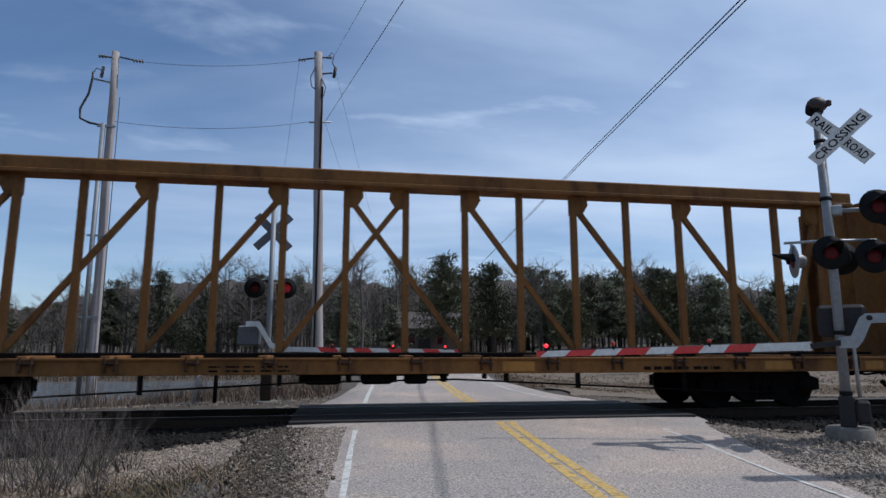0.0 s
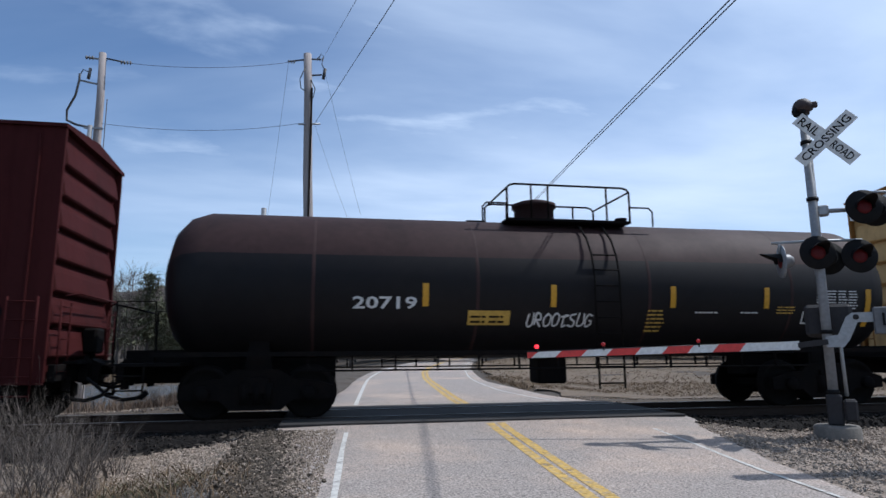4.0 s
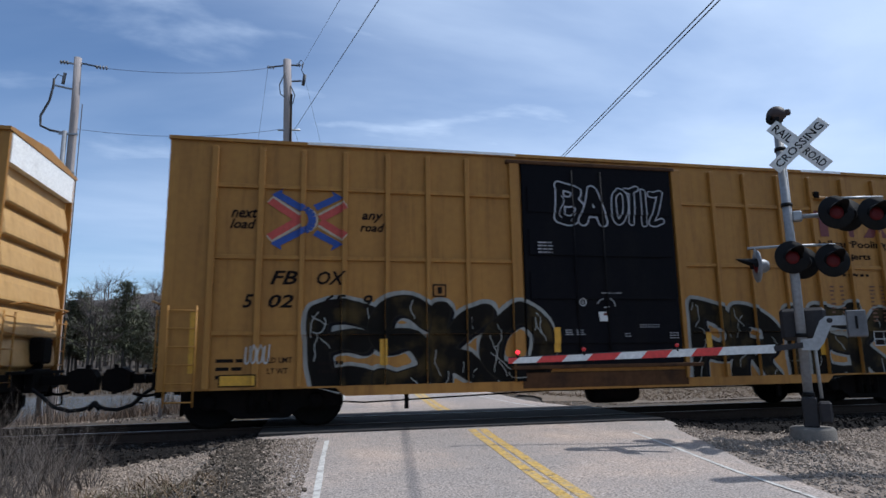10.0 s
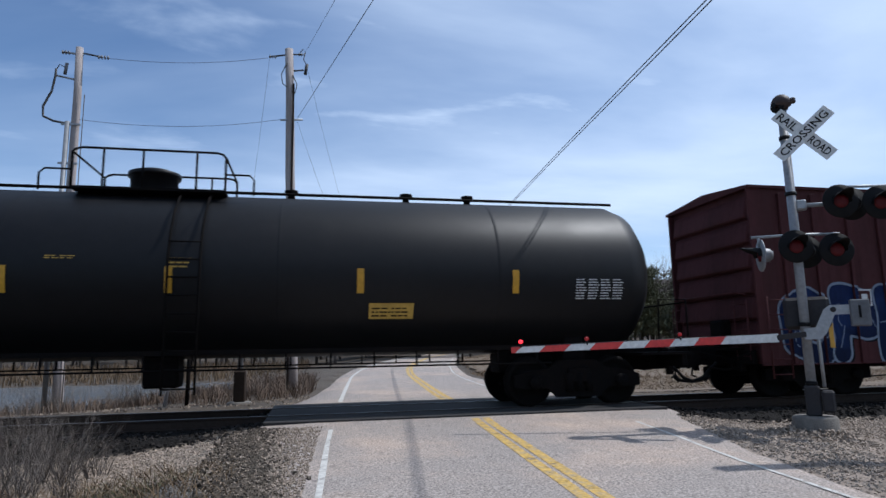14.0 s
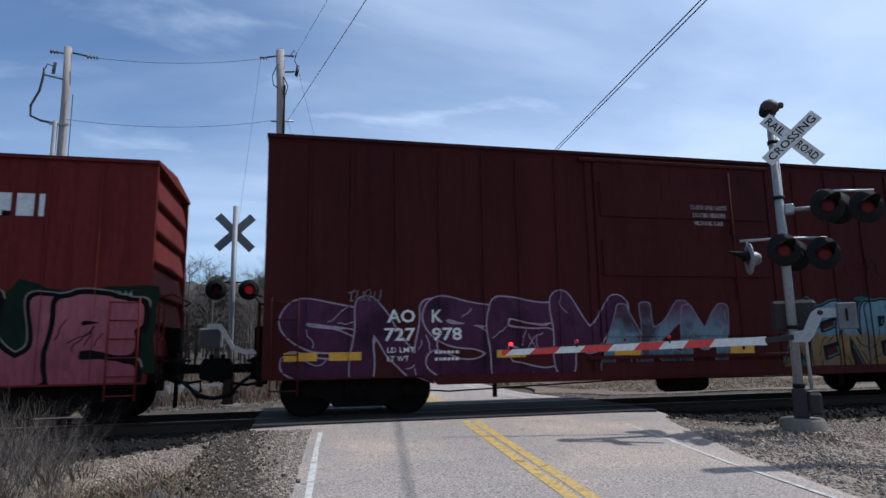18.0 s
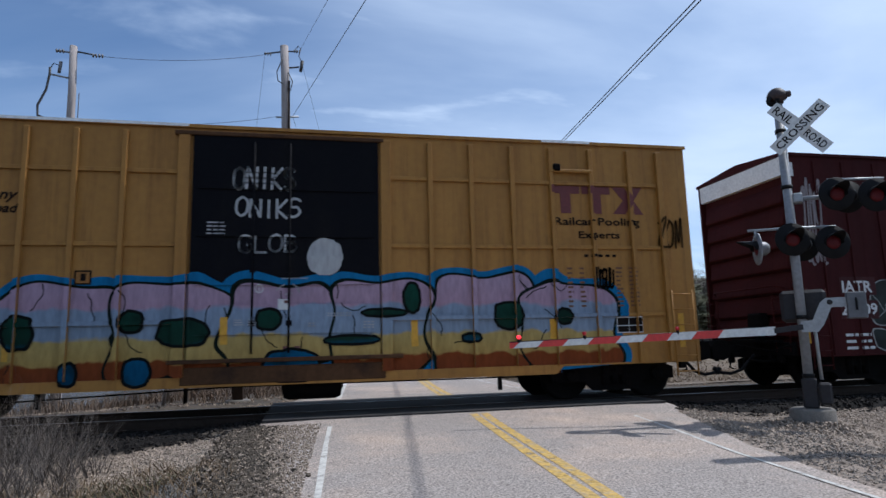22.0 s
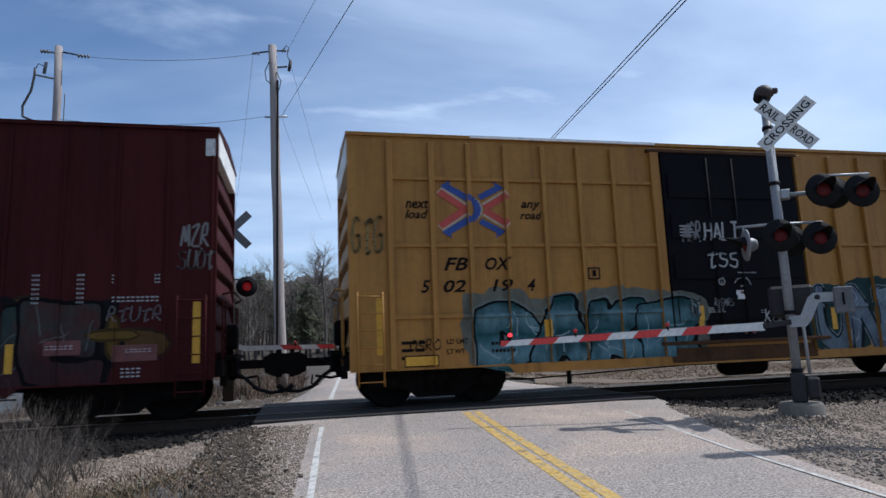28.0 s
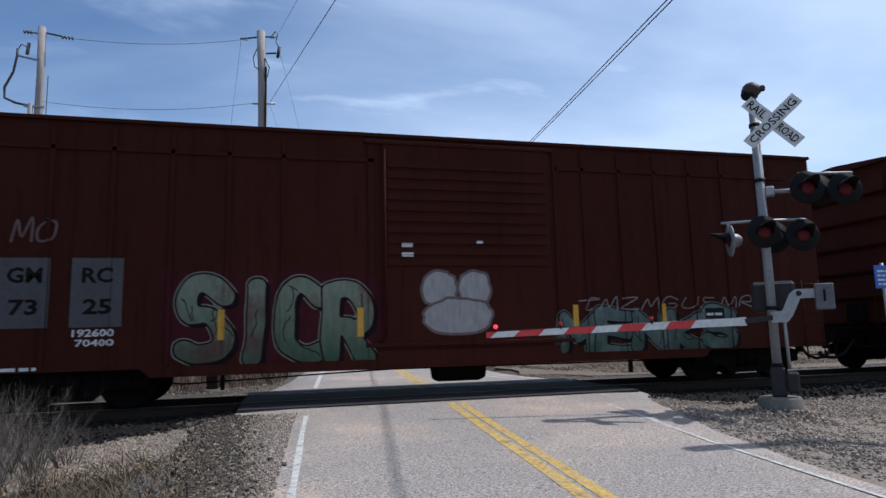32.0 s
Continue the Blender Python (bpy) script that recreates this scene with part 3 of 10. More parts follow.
def spread(near, far, n, power=3.0):
    """Steps that are close together near zero and wide far off."""
    out = [near * i / n for i in range(-n, n + 1)]
    for s in range(1, 15):
        v = near + (far - near) * (s / 14) ** power
        out = [-v] + out + [v]
    return out


xs = spread(22, 2500, 55)
ys = [12.4 + v for v in spread(20, 2500, 60)]


def ground_under(x, y):
    z = ground_z(x, y)
    # keeps clear under the paving and the ballast
    if abs(x - road_x(y)) < 3.2:
        z -= 0.08
    return z


sheet("ground", xs, ys, ground_under, M_SOIL, "dry brown grass verge and bare spring soil")


def road_strip(name, off0, off1, y0, y1, mat, label, lift, step=0.5, wave=0.0):
    bm = new_bm()
    rows = []
    y = y0
    while y <= y1 + 1e-6:
        c, z = road_x(y), road_z(y)
        n = 2 if callable(off0) else max(2, int((off1 - off0) / 0.6) + 1)
        a0, a1 = (off0(y), off1(y)) if callable(off0) else (off0, off1)
        w0 = wave * noise.noise((y * 0.9, a0, 3)) + wave * 0.5 * noise.noise((y * 4, a0, 5))
        w1 = wave * noise.noise((y * 0.9, a1, 9)) + wave * 0.5 * noise.noise((y * 4, a1, 1))
        rows.append([bm.verts.new((c + (a0 + w0) + (a1 + w1 - a0 - w0) * i / (n - 1), y, z + lift)) for i in range(n)])
        y += step if y < 45 else step * 5
    for a, b in zip(rows, rows[1:]):
        for i in range(len(a) - 1):
            bm.faces.new((a[i], a[i + 1], b[i + 1], b[i])).smooth = True
    return solid(name, bm, mat, label, "road", "structure")


RIGHT_LINE = [(-30, 2.2), (5, 2.2), (6.6, 2.2), (8.1, 2.33), (9.7, 2.42), (14, 2.4), (16, 2.1), (18.7, 1.72), (24, 1.75), (33, 2.2), (60, 2.4), (200, 2.4)]
LEFT_EDGE = [(-30, -3.15), (6, -3.2), (7.6, -3.4), (9.5, -3.62), (10.6, -3.6), (14.4, -3.5), (17, -3.2), (22, -2.95), (200, -2.9)]
RIGHT_EDGE = [(-30, 2.5), (5.2, 2.55), (7, 2.75), (9.6, 3.35), (10.7, 3.7), (14.4, 3.3), (17, 2.7), (24, 2.2), (33, 2.6), (200, 2.7)]
bm = new_bm()
rows = []
for i in range(0, 260):
    y = -30 + i * 0.3 if i < 200 else 30 + (i - 200) * 2.0
    c, z = road_x(y), road_z(y)
    a, b = lerp(LEFT_EDGE, y) + 0.06 * noise.noise((y * 1.1, 0, 2)) + 0.04 * noise.noise((y * 5, 0, 2)), lerp(RIGHT_EDGE, y) + 0.06 * noise.noise((y * 1.2, 4, 2)) + 0.04 * noise.noise((y * 5, 3, 2))
    rows.append([bm.verts.new((c + a - 0.08, y, z - 0.07))] + [bm.verts.new((c + a + (b - a) * j / 9, y, z - (0.02 if j in (0, 9) else 0))) for j in range(10)] + [bm.verts.new((c + b + 0.08, y, z - 0.07))])
for p, q in zip(rows, rows[1:]):
    for j in range(11):
        bm.faces.new((p[j], p[j + 1], q[j + 1], q[j])).smooth = True
solid("road", bm, M_ASPHALT, "worn pale grey asphalt country road", "road", "structure")


def line_at(table, half):
    return (lambda y: lerp(table, y) - half), (lambda y: lerp(table, y) + half)


road_strip("road_line_white", -2.505, -2.44, -30, 10.25, M_WHITE_LINE, "worn white road edge line", 0.004, wave=0.012)
road_strip("road_line_white", -2.50, -2.40, 14.6, 120, M_WHITE_LINE, "worn white road edge line", 0.004)
for a, b in ((-30, 9.75), (14.1, 120)):
    road_strip("road_line_white", *line_at(RIGHT_LINE, 0.028), a, b, M_WHITE_LINE, "thin worn white road edge line", 0.002, wave=0.01)
for o in (-0.165, 0.025):
    road_strip("road_line_yellow", o, o + 0.135, -30, 10.9, M_YELLOW_LINE, "worn yellow centre line", 0.004, wave=0.008)
    road_strip("road_line_yellow", o, o + 0.135, 14.1, 120, M_YELLOW_LINE, "worn yellow centre line", 0.004)


def shoulder():
    """Dark worn strip at the pavement's edge; it thins out towards the lane."""
    bm = new_bm()
    lay = bm.verts.layers.float.new("cover")
    rows = []
    for i in range(162):
        y = -30 + 0.25 * i
        a, b = lerp(LEFT_EDGE, y) + 0.05 * noise.noise((y * 2.2, 0, 7)), -2.5
        end = min(1, max(0, (10.1 - y) / 1.4))
        row = []
        for d, drop in ((0.27, 0.10), (0.2, 0.016)):
            skirt = bm.verts.new((road_x(y) + a - d, y, road_z(y) - drop))
            skirt[lay] = 0.75
            row.append(skirt)
        for j in range(9):
            v = bm.verts.new((road_x(y) + a + (b - a) * j / 8, y, road_z(y) + 0.003))
            v[lay] = (0.75 - 0.75 * j / 8) * end
            row.append(v)
        rows.append(row)
    for p, q in zip(rows, rows[1:]):
        for j in range(10):
            bm.faces.new((p[j], p[j + 1], q[j + 1], q[j])).smooth = True
    solid("road_shoulder", bm, M_SHOULDER, "coarse dark worn asphalt shoulder", "road", "structure")


shoulder()

def verge(name, xs, ys, label):
    """A strip of sandy gravel that follows the lie of the land."""
    bm = new_bm()
    vs = [[bm.verts.new((road_x(y) + x, y, ground_z(road_x(y) + x, y) + 0.012)) for x in xs(y)] for y in ys]
    for a, b in zip(vs, vs[1:]):
        for i in range(len(a) - 1):
            bm.faces.new((a[i], a[i + 1], b[i + 1], b[i])).smooth = True
    solid(name, bm, M_SAND, label, "gravel", "structure")


def dead_field():
    """Flattened dead grass right of the road beyond the track."""
    bm = new_bm()
    ys = [16.6 + 0.9 * i for i in range(48)]
    vs = [[bm.verts.new((road_x(y) + 3.2 + 0.5 * noise.noise((y, 0, 8)) + 62 * (i / 30) ** 1.6, y, 0)) for i in range(31)] for y in ys]
    for row in vs:
        for v in row:
            v.co.z = ground_z(v.co.x, v.co.y) + 0.03 + 0.05 * noise.noise((v.co.x * 0.7, v.co.y * 0.7, 2))
    for a, b in zip(vs, vs[1:]):
        for i in range(30):
            bm.faces.new((a[i], a[i + 1], b[i + 1], b[i])).smooth = True
    solid("field", bm, M_FIELD, "flattened tan and brown dead field grass", "field", "structure")


dead_field()
verge("gravel_verge", lambda y: [lerp(RIGHT_EDGE, y) - 0.1 + 0.5 * i for i in range(14)], [-6 + 0.4 * i for i in range(41)], "pale sandy gravel verge")
verge("gravel_verge", lambda y: [lerp(LEFT_EDGE, y) + 0.1 - 0.4 * i for i in range(9)], [7.6 + 0.35 * i for i in range(8)], "sandy gravel beside the track")


def track():
    bed = new_bm()
    n = 160
    prof = [(-2.75, -0.75), (-1.95, -0.20), (1.95, -0.20), (2.9, -0.8)]
    rows = []
    for i in range(n + 1):
        x = -120 + 300 * i / n
        rows.append([bed.verts.new((x, YC + y + 0.06 * noise.noise((x, y, 0)), z + 0.05 * noise.noise((x * 0.7, y, 4)))) for y, z in prof])
    for a, b in zip(rows, rows[1:]):
        for j in range(3):
            bed.faces.new((a[j], b[j], b[j + 1], a[j + 1])).smooth = True
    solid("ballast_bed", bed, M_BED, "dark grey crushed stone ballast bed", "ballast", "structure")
    for s in (-1, 1):
        y = YC + s * 0.7525
        bm = new_bm()
        prof = [(-0.07, -0.185), (0.07, -0.185), (0.07, -0.17), (0.012, -0.15), (0.012, -0.045), (0.036, -0.03), (0.036, 0.0), (-0.036, 0.0), (-0.036, -0.03), (-0.012, -0.045), (-0.012, -0.15), (-0.07, -0.17)]
        rings = [[bm.verts.new((x, y + a, z)) for a, z in prof] for x in (-120, 180)]
        for j in range(len(prof)):
            k = (j + 1) % len(prof)
            f = bm.faces.new((rings[0][j], rings[1][j], rings[1][k], rings[0][k]))
            f.material_index = 1 if j == 6 else 0
        solid("rail", bm, [M_RAIL, M_RAILTOP], "rusty steel rail with a bright worn head", "rail", "structure", "track rails")
    tie = link_mesh("tie", box(new_bm(), -0.115, 0.115, -1.3, 1.3, -0.36, -0.187, 0.008), M_TIE)
    for i in range(-16, 42):
        if -2.0 < i * 0.55 - road_x(YC) < 2.0:
            continue
        tagged(new("tie", tie), "dark creosoted timber sleeper under the rails", "railroad tie", "track sleepers").matrix_basis = pose(i * 0.55, YC, 0, 0, 0, random.uniform(-1, 1))
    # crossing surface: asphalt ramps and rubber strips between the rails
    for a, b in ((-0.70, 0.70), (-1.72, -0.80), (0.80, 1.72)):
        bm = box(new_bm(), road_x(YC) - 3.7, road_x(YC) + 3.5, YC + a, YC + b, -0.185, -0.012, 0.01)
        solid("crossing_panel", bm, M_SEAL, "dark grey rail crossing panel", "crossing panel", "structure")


track()

# ---- the train ----
HALF = 1.47


def cut_strips(poly, cuts, axis):
    """Cuts a convex polygon of (x, z) at the given x or z; yields the pieces."""
    lo, hi = min(p[axis] for p in poly), max(p[axis] for p in poly)
    pieces, rest = [], poly
    for c in cuts:
        if not lo + 1e-6 < c < hi - 1e-6:
            continue
        a, b = [], []
        for p, q in zip(rest, rest[1:] + rest[:1]):
            (a if p[axis] <= c else b).append(p)
            if (p[axis] <= c) != (q[axis] <= c):
                k = (c - p[axis]) / (q[axis] - p[axis])
                m = (p[0] + (q[0] - p[0]) * k, p[1] + (q[1] - p[1]) * k)
                a.append(m)
                b.append(m)
        if len(a) > 2:
            pieces.append(a)
        rest = b
        if len(rest) < 3:
            break
    if len(rest) > 2:
        pieces.append(rest)
    return pieces


class Side:
    """Where the near side of a car stands out: bars are (x0, x1, z0, z1, depth)."""

    def __init__(self, bars, curve=None, low=None):
        self.bars, self.curve, self.low = bars, curve, low
        self.xc = sorted({v for b in bars for v in b[:2]})
        self.zc = sorted({v for b in bars for v in b[2:4]})

    def depth(self, x, z):
        d = 0.0
        for x0, x1, z0, z1, k in self.bars:
            if x0 < x < x1 and z0 < z < z1:
                d = max(d, k)
        return -HALF - d

    def lay(self, bm, polys, lift, mi=0):
        for p in polys:
            if self.low:
                p = [(x, max(z, self.low(x))) for x, z in p]
            if self.curve:
                fa = bm.faces.new([bm.verts.new((x, self.curve(z) - lift, z)) for x, z in p])
                fa.material_index = mi
                continue
            for a in cut_strips(p, self.xc, 0):
                for q in cut_strips(a, self.zc, 1):
                    mx, mz = sum(v[0] for v in q) / len(q), sum(v[1] for v in q) / len(q)
                    y = self.depth(mx, mz) - lift
                    try:
                        fa = bm.faces.new([bm.verts.new((x, y, z)) for x, z in q])
                        fa.material_index = mi
                    except ValueError:
                        pass


def glyphs(body, x0, x1, z0, z1, bold=0.0, shear=0.0):
    vs, fs = letters(body, bold, shear)
    if not vs:
        return []
    ax, bx = min(v[0] for v in vs), max(v[0] for v in vs)
    az, bz = min(v[1] for v in vs), max(v[1] for v in vs)
    kx, kz = (x1 - x0) / max(bx - ax, 1e-6), (z1 - z0) / max(bz - az, 1e-6)
    return [[(x0 + (vs[i][0] - ax) * kx, z0 + (vs[i][1] - az) * kz) for i in f] for f in fs]


def rect(x0, x1, z0, z1):
    return [[(x0, z0), (x1, z0), (x1, z1), (x0, z1)]]


def characters(polys):
    """Parts the polygons of a line of writing where there are gaps between its characters."""
    out, end = [], -1e9
    for p in sorted(polys, key=lambda q: min(v[0] for v in q)):
        if min(v[0] for v in p) > end + 1e-4:
            out.append([])
        out[-1].append(p)
        end = max(end, max(v[0] for v in p))
    return out


def lettering(car, side, name, rows, lift=0.003, label=""):
    """Paint marks: each large character is a part of its own, and each block of small print one part."""
    for i, (polys, mat) in enumerate(rows):
        if not polys:
            continue
        zs = [v[1] for p in polys for v in p]
        groups = characters(polys)
        small = max(zs) - min(zs) < 0.12 or len(groups) > 9
        for g in ([polys] if small else groups):
            bm = new_bm()
            side.lay(bm, g, lift + 0.0002 * i, 0)
            bmesh.ops.remove_doubles(bm, verts=bm.verts, dist=0.0002)
            o = part("reflector" if mat is M_REFLECT else name, bm, mat, car, "yellow reflector strip" if mat is M_REFLECT else label)
            if small and len(groups) > 1:
                tagged(o, kind="stuff")


# running gear, built once and shared
def make_meshes():
    g = {}
    g["wheel"] = link_mesh("wheel", lathe(new_bm(), [(0, 0.055), (0.09, 0.06), (0.13, 0.02), (0.34, -0.005), (0.38, 0.05), (0.455, 0.055), (0.46, -0.05), (0.485, -0.06), (0.485, -0.085), (0.38, -0.085), (0.33, -0.03), (0.1, -0.04), (0, -0.04)], 28, "y"), M_WHEEL)
    g["axle"] = link_mesh("axle", tube(new_bm(), [(0, -1.05, 0), (0, 1.05, 0)], 0.075, 10), M_WHEEL)
    bm = new_bm()
    prism(bm, [(-1.28, 0.36), (-1.28, 0.58), (-1.02, 0.66), (-0.62, 0.70), (-0.38, 0.86), (0.38, 0.86), (0.62, 0.70), (1.02, 0.66), (1.28, 0.58), (1.28, 0.36), (1.06, 0.34), (0.62, 0.34), (0.42, 0.17), (-0.42, 0.17), (-0.62, 0.34), (-1.06, 0.34)], -0.06, 0.06)
    for x in (-0.89, 0.89):
        lathe(bm, [(0, -0.16), (0.11, -0.16), (0.13, -0.12), (0.13, 0.02), (0, 0.02)], 14, "y", (x, 0, 0.457))
    for x in (-0.2, 0, 0.2):
        tube(bm, [(x, -0.07, 0.28), (x, -0.07, 0.62)], 0.075, 8)
    g["side_frame"] = link_mesh("side_frame", bm, M_TRUCK)
    bm = box(new_bm(), -0.22, 0.22, -1.12, 1.12, 0.44, 0.72, 0.02)
    box(bm, -1.25, 1.25, -0.04, 0.04, 0.36, 0.42)
    box(bm, -0.62, -0.5, -0.9, 0.9, 0.3, 0.42)
    box(bm, 0.5, 0.62, -0.9, 0.9, 0.3, 0.42)
    g["bolster"] = link_mesh("bolster", bm, M_TRUCK)
    # coupler reaching out to -x, with its draft box
    bm = box(new_bm(), -0.05, 0.75, -0.24, 0.24, 0.66, 1.02, 0.02)
    box(bm, -0.80, -0.05, -0.075, 0.075, 0.78, 0.94, 0.01)
    prism(bm, [(-1.16, 0.68), (-1.18, 0.90), (-1.10, 1.04), (-0.86, 1.06), (-0.70, 0.98), (-0.72, 0.70), (-0.9, 0.62)], -0.18, 0.14)
    tube(bm, [(-0.98, -0.05, 0.60), (-0.98, -0.05, 1.12)], 0.045, 8)
    box(bm, -0.26, -0.12, -0.38, 0.38, 0.66, 1.06, 0.01)
    box(bm, -0.10, 0.02, -1.30, 1.30, 0.70, 0.98, 0.015)
    for y, z in ((-0.9, 0.55), (-0.62, 0.60), (0.7, 0.52)):
        box(bm, -0.12, 0.0, y - 0.06, y + 0.06, z, 0.75, 0.01)
    tube(bm, [(-0.05, -0.85, 0.62), (-0.3, -0.7, 0.58), (-0.55, -0.55, 0.62)], 0.025, 7)
    tube(bm, [(-0.6, 0.0, 0.62), (-0.62, 0.02, 0.45), (-0.5, 0.05, 0.42)], 0.02, 6)
    g["coupler"] = link_mesh("coupler", bm, M_TRUCK)
    bm = new_bm()
    pts = [(0.05, -0.28, 0.82), (-0.22, -0.34, 0.74), (-0.42, -0.36, 0.60), (-0.60, -0.34, 0.42), (-0.85, -0.31, 0.34), (-1.05, -0.28, 0.36), (-1.2, -0.28, 0.42)]
    tube(bm, pts, 0.034, 8)
    tube(bm, [(-1.12, -0.28, 0.36), (-1.24, -0.28, 0.47)], 0.05, 8)
    g["air_hose"] = link_mesh("air_hose", bm, M_BLACK)
    bm = new_bm()
    tube(bm, [(0.0, -1.3, 0.95), (-0.18, -1.3, 0.92), (-0.25, -0.9, 0.8), (-0.5, -0.1, 0.95)], 0.014, 6)
    g["cut_lever"] = link_mesh("cut_lever", bm, M_TRUCK)
    bm = lathe(new_bm(), [(0, -0.55), (0.18, -0.5), (0.22, -0.4), (0.22, 0.4), (0.18, 0.5), (0, 0.55)], 16, "x")
    g["air_reservoir"] = link_mesh("air_reservoir", bm, M_TRUCK)
    return g


G = make_meshes()


def running_gear(car, length, centres, deck=0.9, gap=0.0):
    for c in centres:
        tr = part("truck", link_mesh("truck", box(new_bm(), c - 0.25, c + 0.25, -0.3, 0.3, 0.70, deck, 0.02), M_TRUCK), None, car)
        part("bolster", G["bolster"], None, tr).location = (c, 0, 0)
        for s in (-1, 1):
            o = part("side_frame", G["side_frame"], None, tr)
            o.location, o.rotation_euler = (c, s * 1.0, 0), (0, 0, 0 if s < 0 else math.pi)
        for x in (c - 0.89, c + 0.89):
            part("axle", G["axle"], None, tr).location = (x, 0, 0.457)
            for s in (-1, 1):
                o = part("wheel", G["wheel"], None, tr)
                o.location, o.rotation_euler = (x, s * 0.75, 0.457), (0, 0, 0 if s > 0 else math.pi)
    for e in (0, 1):
        for nm in ("coupler", "air_hose", "cut_lever"):
            o = part(nm, G[nm], None, car)
            o.location = (length + gap if e else -gap, 0, 0)
            o.rotation_euler = (0, 0, math.pi if e else 0)
            if nm == "air_hose" and e:
                o.scale = (1, -1, 1)


def end_mesh(width, z0, z1, ribs, mat, panel=None, white=0.0):
    """A car end in the plane x = 0, the shared pressed rib that stands out to -x, and the heights of the ribs."""
    bm = new_bm()
    h = width / 2
    box(bm, 0.12, 0.165, -h, h, z0, z1)
    if white:
        box(bm, -0.005, 0.12, -h + 0.02, h - 0.02, z1 - white, z1 - 0.05, 0, 1)
    wall = link_mesh("end_wall", bm, [mat, panel or mat])
    step = (z1 - white - z0 - 0.45) / ribs
    hh = 0.47 * step
    bm = new_bm()
    prof = [(-0.005, hh), (-0.03, hh * 0.92), (-0.07, hh * 0.4), (-0.115, -hh * 0.55), (-0.12, -hh * 0.78), (-0.10, -hh * 0.9), (-0.005, -hh)]
    rows = []
    for y, k in ((-h + 0.03, 0.0), (-h + 0.12, 1.0), (h - 0.12, 1.0), (h - 0.03, 0.0)):
        rows.append([bm.verts.new((-0.004 + (x + 0.004) * k, y, z)) for x, z in prof])
    for a, b in zip(rows, rows[1:]):
        for j in range(len(prof) - 1):
            bm.faces.new((a[j], a[j + 1], b[j + 1], b[j]))
    return wall, link_mesh("end_rib", bm, mat), [z0 + 0.3 + step * (i + 0.5) for i in range(ribs)]


def ladder_mesh(z0, z1, width, n):
    bm = new_bm()
    for x in (0, width):
        tube(bm, [(x, 0, z0), (x, 0, z1)], 0.016, 6)
    for i in range(n):
        z = z0 + 0.08 + (z1 - z0 - 0.16) * i / max(1, n - 1)
        tube(bm, [(0, 0, z), (width, 0, z)], 0.013, 6)
    return bm


def boxcar(spec):
    """A boxcar with its origin on the rail, at the end that leads."""
    L, zt, zb, mat = spec["len"], spec["top"], spec.get("sill", 0.55), spec["mat"]
    car = thing("boxcar", spec["label"], "boxcar", (0, YC, 0), "freight cars of the train")
    posts, rails, (d0, d1) = spec["posts"], spec.get("rails", []), spec["door"]
    pd, rd = spec.get("post_depth", 0.045), spec.get("rail_depth", 0.03)
    zs = zb + 0.15
    bars = [(a, b, zs, zt - 0.16, pd) for a, b in posts]
    for z0, z1 in rails:
        for a, b in ((spec.get("rail_from", 0.75), d0 - 0.12), (d1 + 0.14, L - 0.7)):
            bars.append((a, b, z0, z1, rd))
    dd = spec.get("door_depth", 0.07)
    bars.append((d0, d1, zb + 0.42, zt - 0.18, dd))
    for z0, z1, n in spec.get("door_ribs", []):
        for i in range(n):
            z, h = z0 + (z1 - z0) * (i + 0.5) / n, 0.3 * (z1 - z0) / n
            bars.append((d0 + 0.1, d1 - 0.1, z - h, z + h, dd + 0.03))
    side = Side(bars, None, lambda x: zb + (0.135 if x < 2.88 or x > L - 2.88 else 0.0))
    bm = new_bm()
    box(bm, 0.16, L - 0.16, -HALF, HALF, zs, zt - 0.05)
    part("body", bm, mat, car)
    corner = link_mesh("corner_post", box(new_bm(), 0.0, 0.17, -0.06, 0.0, zs, zt - 0.05, 0.006), mat)
    for x in (0.0, L - 0.17):
        for y in (-HALF + 0.06, HALF):
            part("corner_post", corner, None, car).location = (x, y, 0)
    bm = new_bm()
    prism(bm, [(0.02, zs), (0.0, zb + 0.12), (2.85, zb + 0.12), (3.0, zb - 0.02), (L - 3.0, zb - 0.02), (L - 2.85, zb + 0.12), (L, zb + 0.12), (L - 0.02, zs)], -HALF - 0.02, -HALF + 0.03)
    part("side_sill", bm, mat, car)
    bm = new_bm()
    prism(bm, [(0.02, zs), (0.0, zb + 0.12), (L, zb + 0.12), (L - 0.02, zs)], HALF - 0.03, HALF + 0.02)
    part("side_sill", bm, mat, car)
    # roof with raised seams and an eave strip, its white lengths imitating sunlight
    bm = new_bm()
    pk, e = zt + spec.get("peak", 0.14), HALF + 0.05
    vs = [[bm.verts.new((x, y, z)) for y, z in ((-e, zt - 0.06), (-e, zt), (0, pk), (e, zt), (e, zt - 0.06))] for x in (-0.02, L + 0.02)]
    for j in range(4):
        bm.faces.new((vs[0][j], vs[0][j + 1], vs[1][j + 1], vs[1][j])).material_index = 0 if j in (0, 3) else 1
    bm.faces.new(vs[0][::-1]); bm.faces.new(vs[1]); bm.faces.new((vs[0][0], vs[1][0], vs[1][4], vs[0][4]))
    for i in range(1, int(L / 1.1)):
        x = i * 1.1
        for s in (-1, 1):
            beam(bm, (x, s * e * 0.86, zt + 0.14 * (pk - zt) + 0.004), (x, s * 0.03, pk + 0.008), 0.06, 0.03, 1)
    part("roof", bm, [spec.get("trim", mat), spec.get("roof", mat)], car)
    # white lengths stand in for sun glinting along the roof edge
    for a, b in spec.get("sunlit_eave", []):
        part("sunlit_eave_strip", box(new_bm(), a, b, -e - 0.012, -e, zt - 0.045, zt + 0.004), M_ROOFWHITE, car)
